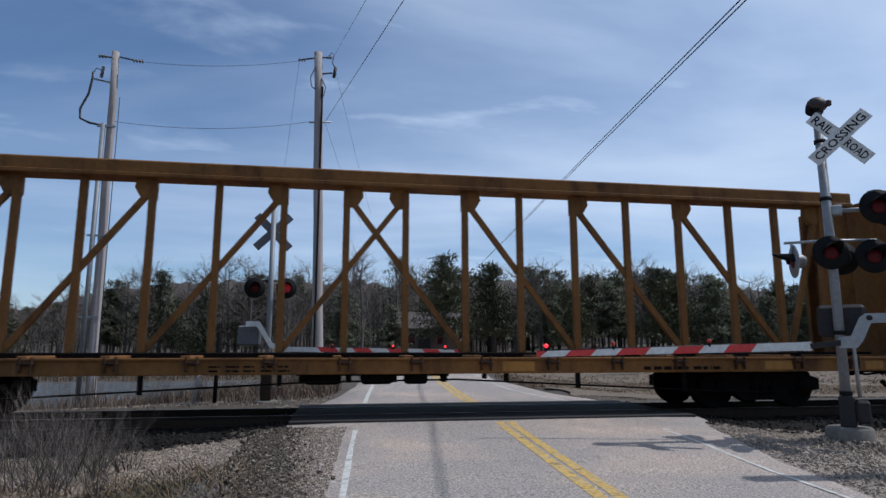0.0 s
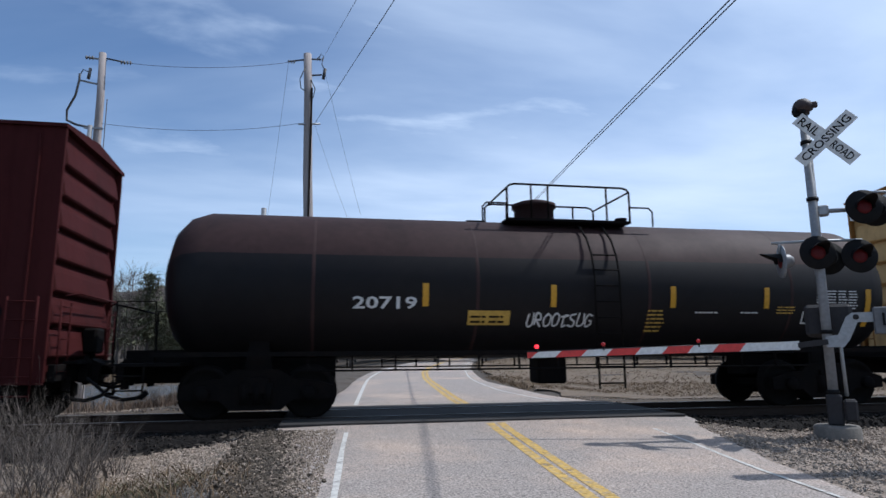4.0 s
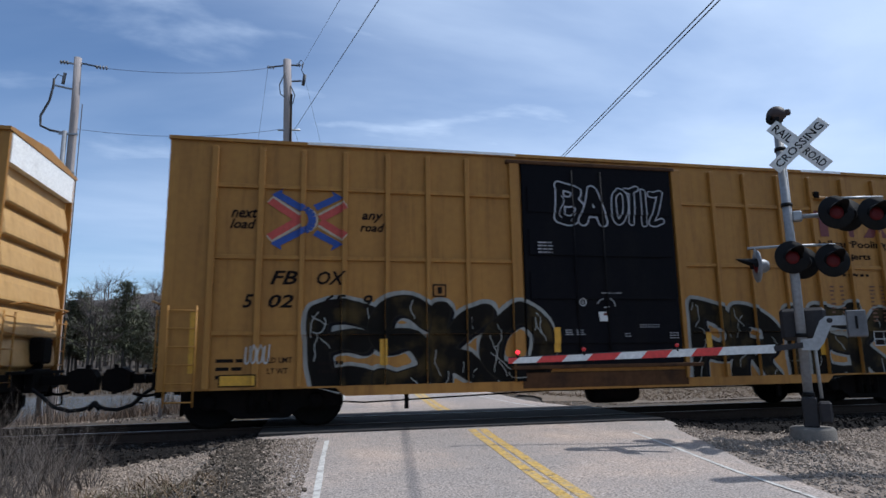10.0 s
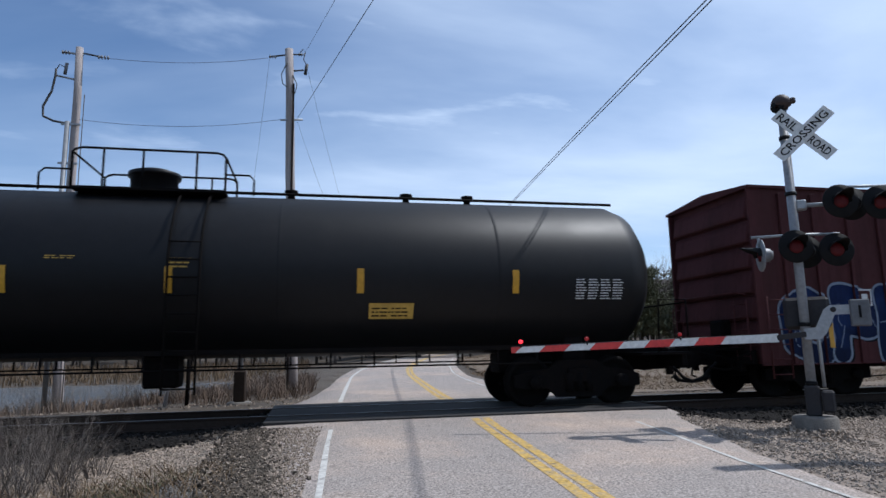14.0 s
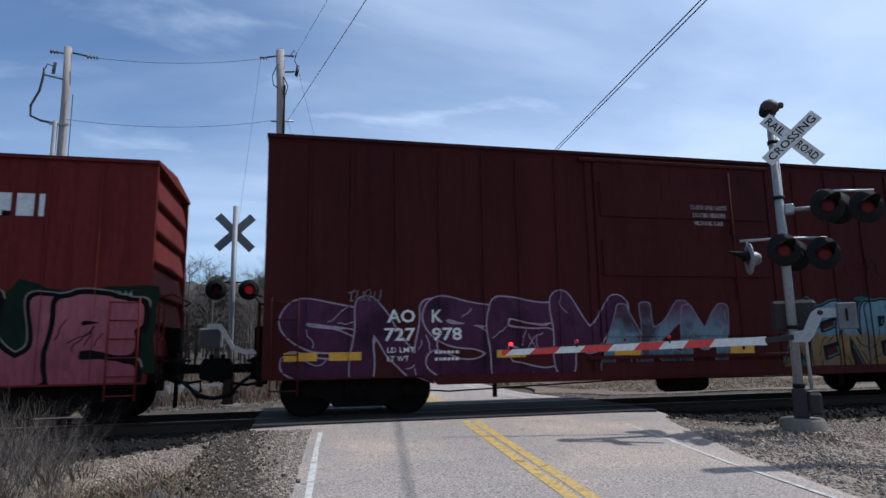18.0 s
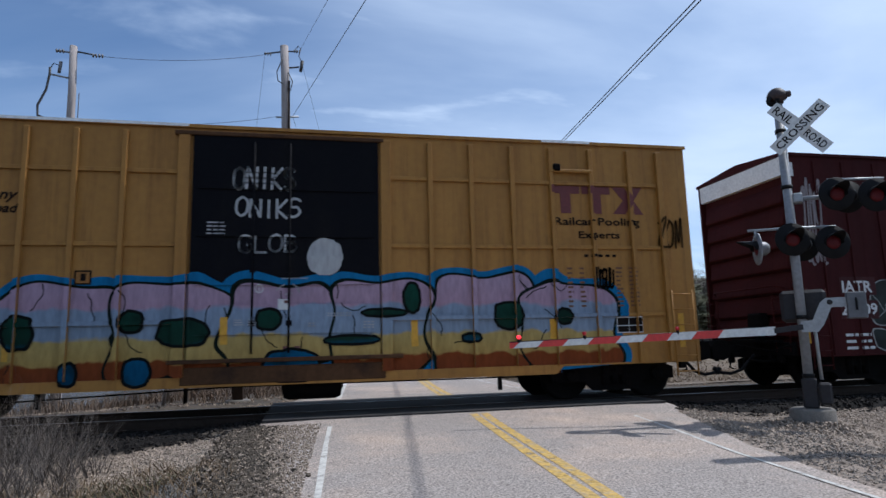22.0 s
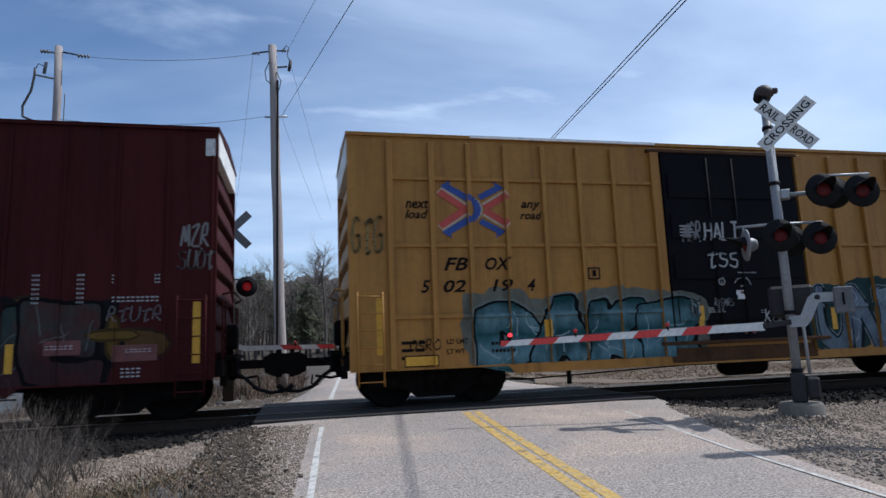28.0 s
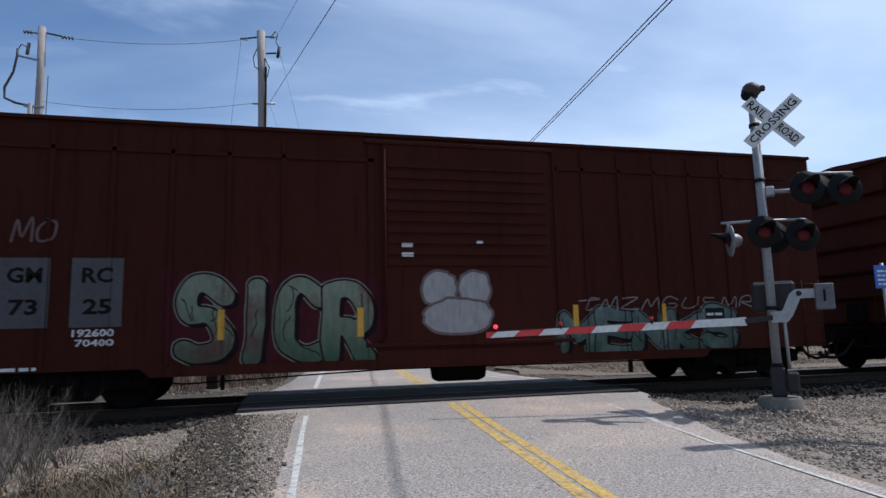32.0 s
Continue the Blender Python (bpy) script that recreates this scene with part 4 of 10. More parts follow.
    # posts and rails, each a part
    shared = {}
    for a, b in posts:
        w = round(b - a, 3)
        if w not in shared:
            m = new_bm()
            box(m, 0, w, -HALF - pd, -HALF, zs, zt - 0.16, 0.006)
            shared[w] = link_mesh("side_post", m, mat)
        part("side_post", shared[w], None, car).location = (a, 0, 0)
    for z0, z1 in rails:
        for a, b in ((spec.get("rail_from", 0.75), d0 - 0.12), (d1 + 0.14, L - 0.7)):
            part("side_rail", box(new_bm(), a, b, -HALF - rd, -HALF, z0, z1, 0.005), mat, car)
    # door
    dm = spec["door_mat"]
    bm = box(new_bm(), d0, d1, -HALF - dd, -HALF + 0.01, zb + 0.42, zt - 0.18, 0.012)
    door = part("door", bm, dm, car, spec.get("door_label", ""))
    for z0, z1, n in spec.get("door_ribs", []):
        for i in range(n):
            z = z0 + (z1 - z0) * (i + 0.5) / n
            h = 0.3 * (z1 - z0) / n
            m = new_bm()
            prism_pts = [(d0 + 0.1, z - h), (d1 - 0.1, z - h), (d1 - 0.1, z + h), (d0 + 0.1, z + h)]
            prism(m, prism_pts, -HALF - dd - 0.03, -HALF - dd + 0.001)
            part("door_rib", m, dm, door)
    for x in spec.get("door_bars", []):
        m = new_bm()
        tube(m, [(x, -HALF - dd - 0.035, zb + 0.5), (x, -HALF - dd - 0.035, zt - 0.3)], 0.018, 8)
        for z in (1.5, 2.4, 3.4):
            box(m, x - 0.05, x + 0.05, -HALF - dd - 0.04, -HALF - dd, z, z + 0.09)
        part("lock_bar", m, dm, door)
    for z in (zb + 0.36, zt - 0.20):
        part("door_track", box(new_bm(), d0 - 0.3, d1 + (0.4 if z < 2 else 0.1), -HALF - dd - 0.03, -HALF, z, z + 0.07, 0.008), spec.get("track_mat", mat), car)
    part("door_sill_step", box(new_bm(), d0 - 0.1, d1 + 0.1, -HALF - 0.03, -HALF, zb + 0.02, zb + 0.30, 0.01), spec.get("track_mat", mat), car)
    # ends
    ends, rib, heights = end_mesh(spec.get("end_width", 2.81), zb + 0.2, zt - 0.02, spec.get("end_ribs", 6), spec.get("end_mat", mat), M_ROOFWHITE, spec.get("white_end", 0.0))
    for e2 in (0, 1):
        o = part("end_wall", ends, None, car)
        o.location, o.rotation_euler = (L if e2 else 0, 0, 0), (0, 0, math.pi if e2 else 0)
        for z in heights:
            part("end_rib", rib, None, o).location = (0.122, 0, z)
        for y, nm in ((-1.25, "end_ladder"), (1.0, "end_ladder")):
            o = part(nm, ladder_mesh(0.78, 2.0, 0.4, 5), spec.get("ladder_mat", mat), car)
            o.location = (L + 0.09, y + 0.2, 0) if e2 else (-0.09, y - 0.2, 0)
            o.rotation_euler = (0, 0, -math.pi / 2 if e2 else math.pi / 2)
            o.location.y = y + 0.4 if e2 else y
        for nm, m in (("end_handrail", tube(new_bm(), [(-0.06, -1.22, 2.10), (-0.20, -1.1, 2.16), (-0.22, 0.9, 2.16), (-0.06, 1.05, 2.10)], 0.018, 7)), ("brake_housing", box(new_bm(), -0.20, 0.05, -0.55, -0.12, 1.15, 1.62, 0.04)), ("brake_chain_guard", box(new_bm(), -0.12, 0.05, -0.42, -0.30, 0.70, 1.16, 0.02))):
            o = part(nm, m, M_TRUCK if nm != "end_handrail" else spec.get("ladder_mat", mat), car)
            o.location, o.rotation_euler = (L if e2 else 0, 0, 0), (0, 0, math.pi if e2 else 0)
        bm = box(new_bm(), -0.28, -0.05, -1.0, 0.9, 0.98, 1.03)
        o = part("end_platform", bm, M_TRUCK, car)
        o.location, o.rotation_euler = (L if e2 else 0, 0, 0), (0, 0, math.pi if e2 else 0)
    for x in (0.14, L - 0.58):
        o = part("side_ladder", ladder_mesh(0.42, 2.05, 0.44, 6), spec.get("ladder_mat", mat), car)
        o.location = (x, -HALF - 0.10, 0)
    # below the floor
    bm = box(new_bm(), 0.4, L - 0.4, -0.3, 0.3, 0.55, zs, 0.02)
    for x in (4.0, 5.4, 6.8, 8.9, 10.3, 11.7):
        box(bm, x - 0.06, x + 0.06, -1.42, 1.42, zb + 0.08, zs)
    part("centre_sill", bm, M_TRUCK, car)
    bm = new_bm()
    tube(bm, [(2.6, -0.6, 0.42), (3.4, -0.62, 0.36), (7.0, -0.62, 0.48), (12.4, -0.6, 0.46)], 0.016, 6)
    part("brake_rod", bm, M_TRUCK, car)
    o = part("air_reservoir", G["air_reservoir"], None, car)
    o.location = (spec.get("tank_at", 8.3), -0.75, 0.44)
    for x in (4.05, 11.6):
        part("drop_bracket", box(new_bm(), x, x + 0.07, -1.36, -1.30, 0.28, zb + 0.1), M_TRUCK, car)
    if spec.get("hatch_arm"):
        x = spec["hatch_arm"]
        part("hatch_arm", box(new_bm(), x, x + 0.85, -HALF - 0.10, -HALF - 0.02, 4.34, 4.40, 0.01), mat, car)
        part("hatch_hook", box(new_bm(), x + 0.05, x + 0.19, -HALF - 0.13, -HALF - 0.02, 4.36, 4.50, 0.02), M_TRUCK, car)
    running_gear(car, L, (1.65, L - 1.65))
    for name, rows, label in spec.get("marks", []):
        lettering(car, side, name, rows, 0.011, label)
    for i, g in enumerate(spec.get("graffiti", [])):
        graffiti(car, side, *g, 0.003 * i)
    return car


# ---- spray paint ----
SPRAY = {}


def dim(h):
    """Sprayed paint is duller than fresh colour."""
    return tuple(c * 0.66 for c in srgb(h)[:3]) + (1,)


def spray(*stops, blotch=None, amount=0.35):
    """Sprayed paint in bands of colour from the height z0 up: stops are (z, colour)."""
    key = (stops, blotch, amount)
    if key in SPRAY:
        return SPRAY[key]
    m = bpy.data.materials.new("spray_paint")
    m.use_nodes = True
    nt = m.node_tree
    N, L = nt.nodes.new, nt.links.new
    b = nt.nodes["Principled BSDF"]
    b.inputs["Roughness"].default_value = 0.7
    b.inputs["Specular IOR Level"].default_value = 0.1
    co, sep, no = N("ShaderNodeTexCoord"), N("ShaderNodeSeparateXYZ"), N("ShaderNodeTexNoise")
    L(co.outputs["Object"], sep.inputs[0]); L(co.outputs["Object"], no.inputs["Vector"])
    no.inputs["Scale"].default_value, no.inputs["Detail"].default_value = 2.2, 4
    ad = N("ShaderNodeMath"); ad.operation = "MULTIPLY_ADD"; ad.inputs[1].default_value = 0.35
    L(no.outputs["Fac"], ad.inputs[0]); L(sep.outputs[2], ad.inputs[2])
    ra = N("ShaderNodeMapRange")
    lo, hi = stops[0][0], stops[-1][0] + 1e-3
    ra.inputs["From Min"].default_value, ra.inputs["From Max"].default_value = lo + 0.17, hi + 0.17
    L(ad.outputs[0], ra.inputs["Value"])
    cr = N("ShaderNodeValToRGB")
    el = cr.color_ramp.elements
    el[0].position, el[0].color = 0.0, dim(stops[0][1])
    el[1].position, el[1].color = 1.0, dim(stops[-1][1])
    for z, c in stops[1:-1]:
        e = el.new((z - lo) / (hi - lo))
        e.color = dim(c)
    L(ra.outputs[0], cr.inputs[0])
    col = cr.outputs[0]
    if blotch:
        n2, r2, mx = N("ShaderNodeTexNoise"), N("ShaderNodeMapRange"), N("ShaderNodeMix")
        n2.inputs["Scale"].default_value, n2.inputs["Detail"].default_value = 1.7, 5
        L(co.outputs["Object"], n2.inputs["Vector"])
        r2.inputs["From Min"].default_value, r2.inputs["From Max"].default_value, r2.inputs["To Max"].default_value = 0.50, 0.66, amount
        mx.data_type = "RGBA"
        L(n2.outputs["Fac"], r2.inputs["Value"]); L(r2.outputs[0], mx.inputs[0]); L(col, mx.inputs[6])
        mx.inputs[7].default_value = dim(blotch)
        col = mx.outputs[2]
    hs, n3, r3 = N("ShaderNodeHueSaturation"), N("ShaderNodeTexNoise"), N("ShaderNodeMapRange")
    n3.inputs["Scale"].default_value, n3.inputs["Detail"].default_value = 14, 4
    r3.inputs["To Min"].default_value, r3.inputs["To Max"].default_value = 0.6, 1.35
    run = N("ShaderNodeMapping")
    run.inputs["Scale"].default_value = (1, 1, 0.3)
    L(co.outputs["Object"], run.inputs[0]); L(run.outputs[0], n3.inputs["Vector"]); L(n3.outputs["Fac"], r3.inputs["Value"]); L(r3.outputs[0], hs.inputs["Value"])
    L(col, hs.inputs["Color"]); L(hs.outputs[0], b.inputs["Base Color"])
    SPRAY[key] = m
    return m


# strokes of hand-drawn capitals on a grid 6 wide and 9 high; "~" makes a stroke run in curves
STROKES = {"A": "00 39 60|13 53", "B": "00 09|~09 39 58 57 35 05|~05 45 63 62 40 00", "C": "~68 49 29 07 02 20 40 61", "D": "00 09|~09 39 66 63 30 00", "E": "69 09 00 60|05 55",
           "F": "69 09 00|05 45", "G": "~68 49 29 07 02 20 40 62|62 64 44", "H": "00 09|60 69|05 65", "I": "30 39", "J": "~59 53 42 30 11 02", "K": "00 09|69 04 60", "L": "09 00 60",
           "M": "00 09 34 69 60", "N": "00 09 60 69", "O": "~39 07 02 30 62 67 39", "P": "00 09|~09 49 67 65 44 04", "R": "00 09|~09 49 67 65 44 04|34 60", "S": "~68 49 19 07 15 45 63 51 20 01",
           "T": "09 69|39 30", "U": "~09 03 20 40 63 69", "V": "09 30 69", "W": "09 10 36 50 69", "X": "09 60|00 69", "Y": "09 35 69|35 30", "Z": "09 69 00 60", "0": "~39 07 02 30 62 67 39", "7": "09 69 20"}


def bent(k, n=5):
    """A smooth run of points through k."""
    out = []
    for j in range(len(k) - 1):
        p0, p1, p2, p3 = k[max(0, j - 1)], k[j], k[j + 1], k[min(len(k) - 1, j + 2)]
        for q in range(n):
            t = q / n
            out.append(tuple(0.5 * (2 * b + (c - a) * t + (2 * a - 5 * b + 4 * c - d) * t * t + (3 * b - a - 3 * c + d) * t ** 3) for a, b, c, d in zip(p0, p1, p2, p3)))
    return out + [k[-1]]


def strokes_of(ch):
    """The strokes of a capital as runs of points, 0 to 1 both ways."""
    out = []
    for run in STROKES.get(ch.upper(), STROKES["I"]).split("|"):
        k = [(int(w[0]) / 6, int(w[1]) / 9) for w in run.strip("~").split()]
        if run[0] == "~":
            out.append(bent(k))
        else:
            out.append([(a[0] + (b[0] - a[0]) * q / 4, a[1] + (b[1] - a[1]) * q / 4) for a, b in zip(k, k[1:]) for q in range(4)] + [k[-1]])
    return out


def fat_fields(body, x0, x1, z0, z1, r, seed, block=2.0, over=1.10, grow=0.16):
    """How far each place lies from the strokes of each letter, on a fine grid: (xs, zs, distances)."""
    rnd, out = random.Random(seed), []
    w = (x1 - x0) / len(body)
    cell = max(0.014, min(0.045, r * 0.3))
    for i, ch in enumerate(body):
        if ch == " ":
            continue
        cx, hw = x0 + w * (i + 0.5), max(0.02, w * over / 2 - r)
        lean, bow, lift, drop = rnd.uniform(-0.10, 0.10), rnd.uniform(-0.10, 0.10), rnd.uniform(-0.06, 0.05), rnd.uniform(-0.05, 0.05)
        a, b = z0 + r + drop * (z1 - z0), z1 - r + lift * (z1 - z0)
        segs = []
        for run in strokes_of(ch):
            pts = [(cx + hw * (2 * u - 1 + lean * (2 * v - 1) + bow * math.sin(v * 3.1)), a + (b - a) * (v + 0.05 * math.sin(u * 4 + seed))) for u, v in run]
            segs += list(zip(pts, pts[1:]))
        xs = np.arange(cx - hw - r - grow - 0.15 * hw, cx + hw + r + grow + 0.15 * hw + cell, cell)
        zs = np.arange(a - r - grow - 0.06, b + r + grow + 0.06 + cell, cell)
        X, Z = np.meshgrid(xs, zs)
        D = np.full(X.shape, 9.0)
        for (px, pz), (qx, qz) in segs:
            dx, dz = qx - px, qz - pz
            t = np.clip(((X - px) * dx + (Z - pz) * dz) / max(dx * dx + dz * dz, 1e-9), 0, 1)
            ex, ez = np.abs(X - px - t * dx), np.abs(Z - pz - t * dz)
            D = np.minimum(D, (ex ** block + ez ** block) ** (1 / block))
        ph = rnd.uniform(0, 9)
        D += r * 0.10 * (np.sin(X * 5.1 + ph + 1.7 * np.sin(Z * 3.3)) + np.sin(Z * 6.7 - ph + np.sin(X * 4.1)))
        out.append((xs, zs, D))
    return out


def within(field, level, dx=0.0, dz=0.0):
    """The places nearer than level to the strokes, as convex pieces: whole runs of the grid and clipped cells at the outline."""
    xs, zs, D = field
    V = level - D
    polys = []
    ins = V > 0
    for j in range(len(zs) - 1):
        za, zb, start = zs[j] + dz, zs[j + 1] + dz, None
        count = ins[j, :-1].astype(int) + ins[j, 1:] + ins[j + 1, :-1] + ins[j + 1, 1:]
        for i in np.nonzero(count)[0]:
            if count[i] == 4:
                if start is None:
                    start = i
                if i + 1 >= len(count) or count[i + 1] != 4:
                    polys.append([(xs[start] + dx, za), (xs[i + 1] + dx, za), (xs[i + 1] + dx, zb), (xs[start] + dx, zb)])
                    start = None
                continue
            c = [(xs[i] + dx, za, V[j, i]), (xs[i + 1] + dx, za, V[j, i + 1]), (xs[i + 1] + dx, zb, V[j + 1, i + 1]), (xs[i] + dx, zb, V[j + 1, i])]
            q = []
            for m, n in zip(c, c[1:] + c[:1]):
                if m[2] > 0:
                    q.append((m[0], m[1]))
                if (m[2] > 0) != (n[2] > 0):
                    k = m[2] / (m[2] - n[2])
                    q.append((m[0] + (n[0] - m[0]) * k, m[1] + (n[1] - m[1]) * k))
            if len(q) > 2:
                polys.append(q)
    return polys


def blob(x0, x1, z0, z1, seed, n=46, rough=0.13, square=0.6):
    """An uneven cloud outline as a fan of triangles."""
    cx, cz = (x0 + x1) / 2, (z0 + z1) / 2
    pts = []
    for i in range(n):
        a = 2 * math.pi * i / n
        k = 1 + rough * noise.noise((math.cos(a) * 2.3 + seed, math.sin(a) * 2.3, seed)) + rough * 0.6 * noise.noise((math.cos(a) * 7 + seed, math.sin(a) * 7, seed))
        c, s = math.cos(a), math.sin(a)
        sq = 1 / max(abs(c), abs(s)) ** square
        pts.append((cx + (x1 - x0) / 2 * c * sq * k, cz + (z1 - z0) / 2 * s * sq * k))
    return [[(cx, cz), pts[i], pts[(i + 1) % n]] for i in range(n)]


def graffiti(car, side, label, back, forms, base=0.0):
    """One sprayed piece, each layer a little over the last; its haloes and letter forms are parts of it."""
    def lay(layers, lift):
        bm, mats = new_bm(), []
        for i, (polys, mat) in enumerate(layers):
            if mat not in mats:
                mats.append(mat)
            side.lay(bm, polys, lift + 0.00017 * i, mats.index(mat))
        bmesh.ops.remove_doubles(bm, verts=bm.verts, dist=0.00004)
        return bm, mats
    top = base + 0.002
    root = None
    for i, layer in enumerate(back):
        bm, mats = lay([layer], top)
        top += 0.00015
        if root is None:
            root = part("graffiti", bm, mats, car, label)
        else:
            part("halo", bm, mats, root)
    for f in forms:
        bm, mats = lay(f, top)
        top += 0.0006
        if root is None:
            root = part("graffiti", bm, mats, car, label)
        else:
            part("letter_form", bm, mats, root)
    return root

# ---- the cars of this train ----
NEAR_YELLOW = [(0.70, 0.80), (1.48, 1.58), (2.20, 2.28), (2.93, 3.01), (3.69, 3.77), (4.43, 4.51), (5.17, 5.25), (6.05, 6.24),
               (9.48, 9.66), (10.35, 10.43), (11.13, 11.21), (11.93, 12.01), (12.72, 12.80), (13.54, 13.62), (14.36, 14.44), (15.0, 15.12)]
OLD_YELLOW = [(0.68, 0.82), (1.50, 1.76), (2.46, 2.55), (3.37, 3.46), (4.26, 4.35), (5.15, 5.24), (5.82, 5.98),
              (9.80, 9.96), (10.50, 10.59), (11.38, 11.47), (12.30, 12.39), (13.20, 13.29), (14.0, 14.25), (14.85, 14.98)]
SMOOTH = [(0.72, 0.76), (1.44, 1.48), (2.25, 2.29), (3.05, 3.09), (3.88, 3.92), (4.56, 4.60), (5.35, 5.39), (6.0, 6.14),
          (10.12, 10.26), (10.79, 10.83), (11.62, 11.66), (12.43, 12.47), (13.23, 13.27), (14.04, 14.08), (14.8, 14.84), (15.5, 15.54)]


def scaled(posts, k):
    return [(a * k, b * k) for a, b in posts]


def crossing_logo(x0, x1, z0, z1):
    """Two crossed tracks: red straps with blue edges and curved blue hearts."""
    w, h = x1 - x0, z1 - z0
    def at(u, v):
        return (x0 + u * w, z0 + v * h)
    def strap(a, b, t):
        (ax, az), (bx, bz) = a, b
        dx, dz = bx - ax, bz - az
        n = math.hypot(dx, dz)
        ox, oz = -dz / n * t, dx / n * t
        return [[at(ax + ox, az + oz), at(ax - ox, az - oz), at(bx - ox, bz - oz), at(bx + ox, bz + oz)]]
    red, blue, pale = [], [], []
    for v in (1, -1):
        def up(u, k):
            return (u, 0.5 + v * k)
        pale += strap(up(0.0, 0.33), up(0.37, 0.045), 0.066) + strap(up(0.99, 0.285), up(0.66, 0.05), 0.066)
        red += strap(up(0.0, 0.30), up(0.38, 0.0), 0.055) + strap(up(0.99, 0.255), up(0.66, 0.02), 0.055)
        blue += strap(up(0.07, 0.42), up(0.44, 0.17), 0.052) + strap(up(0.59, 0.205), up(0.90, 0.40), 0.05)
        # the rounded heart of the blue strap
        arc = [up(0.40 + 0.155 * math.cos(t), 0.196 * math.sin(t)) for t in (1.2, 0.9, 0.6, 0.3, -0.05)]
        for p, q in zip(arc, arc[1:]):
            blue += strap(p, q, 0.052)
            pale += strap((p[0] + 0.055, p[1]), (q[0] + 0.055, q[1]), 0.02)
        blue += [[at(*up(0.02, 0.40)), at(*up(0.16, 0.50)), at(*up(0.15, 0.43)), at(*up(0.08, 0.36))], [at(*up(0.96, 0.39)), at(*up(0.80, 0.50)), at(*up(0.83, 0.42)), at(*up(0.90, 0.35))]]
    return red, blue, pale


def pool_logo(x0, x1, z0, z1):
    """The owner's mark as plain shapes: a bar on two stems and an hourglass."""
    w, h = x1 - x0, z1 - z0
    def at(u, v):
        return (x0 + u * w, z0 + v * h)
    def slab(a, b, c, d):
        return [at(a, c), at(b, c), at(b, d), at(a, d)]
    p = [slab(0.0, 0.31, 0.72, 1.0), slab(0.33, 0.64, 0.72, 1.0), slab(0.10, 0.21, 0.0, 0.72), slab(0.43, 0.54, 0.0, 0.72)]
    return p + [[at(0.66, 1), at(0.80, 1), at(0.90, 0.5), at(0.78, 0.5)], [at(0.66, 0), at(0.80, 0), at(0.90, 0.5), at(0.78, 0.5)], [at(0.87, 1), at(1.0, 1), at(0.90, 0.5)], [at(0.87, 0), at(1.0, 0), at(0.90, 0.5)]]


def bars(x0, x1, z0, z1, rows, cols=1, fill=0.6, seed=1):
    """Writing too small to read: rows of short bars."""
    rnd, out = random.Random(seed), []
    for r in range(rows):
        h = (z1 - z0) / rows
        z = z0 + h * r
        for c in range(cols):
            w = (x1 - x0) / cols
            a = x0 + w * c
            end = a + w * fill * rnd.uniform(0.85, 1.1)
            while a < end - 0.02:
                b = min(end, a + h * rnd.uniform(0.7, 2.4))
                out += rect(a, b, z, z + h * 0.42)
                a = b + h * 0.3
    return out


def round_i(cx, cz, r):
    """The ring with an upright stroke that marks a door's instructions."""
    out = []
    for k in range(20):
        t, u = 6.2832 * k / 20, 6.2832 * (k + 1) / 20
        out.append([(cx + r * q * math.cos(v), cz + r * q * math.sin(v)) for v, q in ((t, 0.78), (t, 1), (u, 1), (u, 0.78))])
    return out + rect(cx - 0.14 * r, cx + 0.14 * r, cz - 0.5 * r, cz + 0.2 * r) + rect(cx - 0.14 * r, cx + 0.14 * r, cz + 0.32 * r, cz + 0.55 * r)


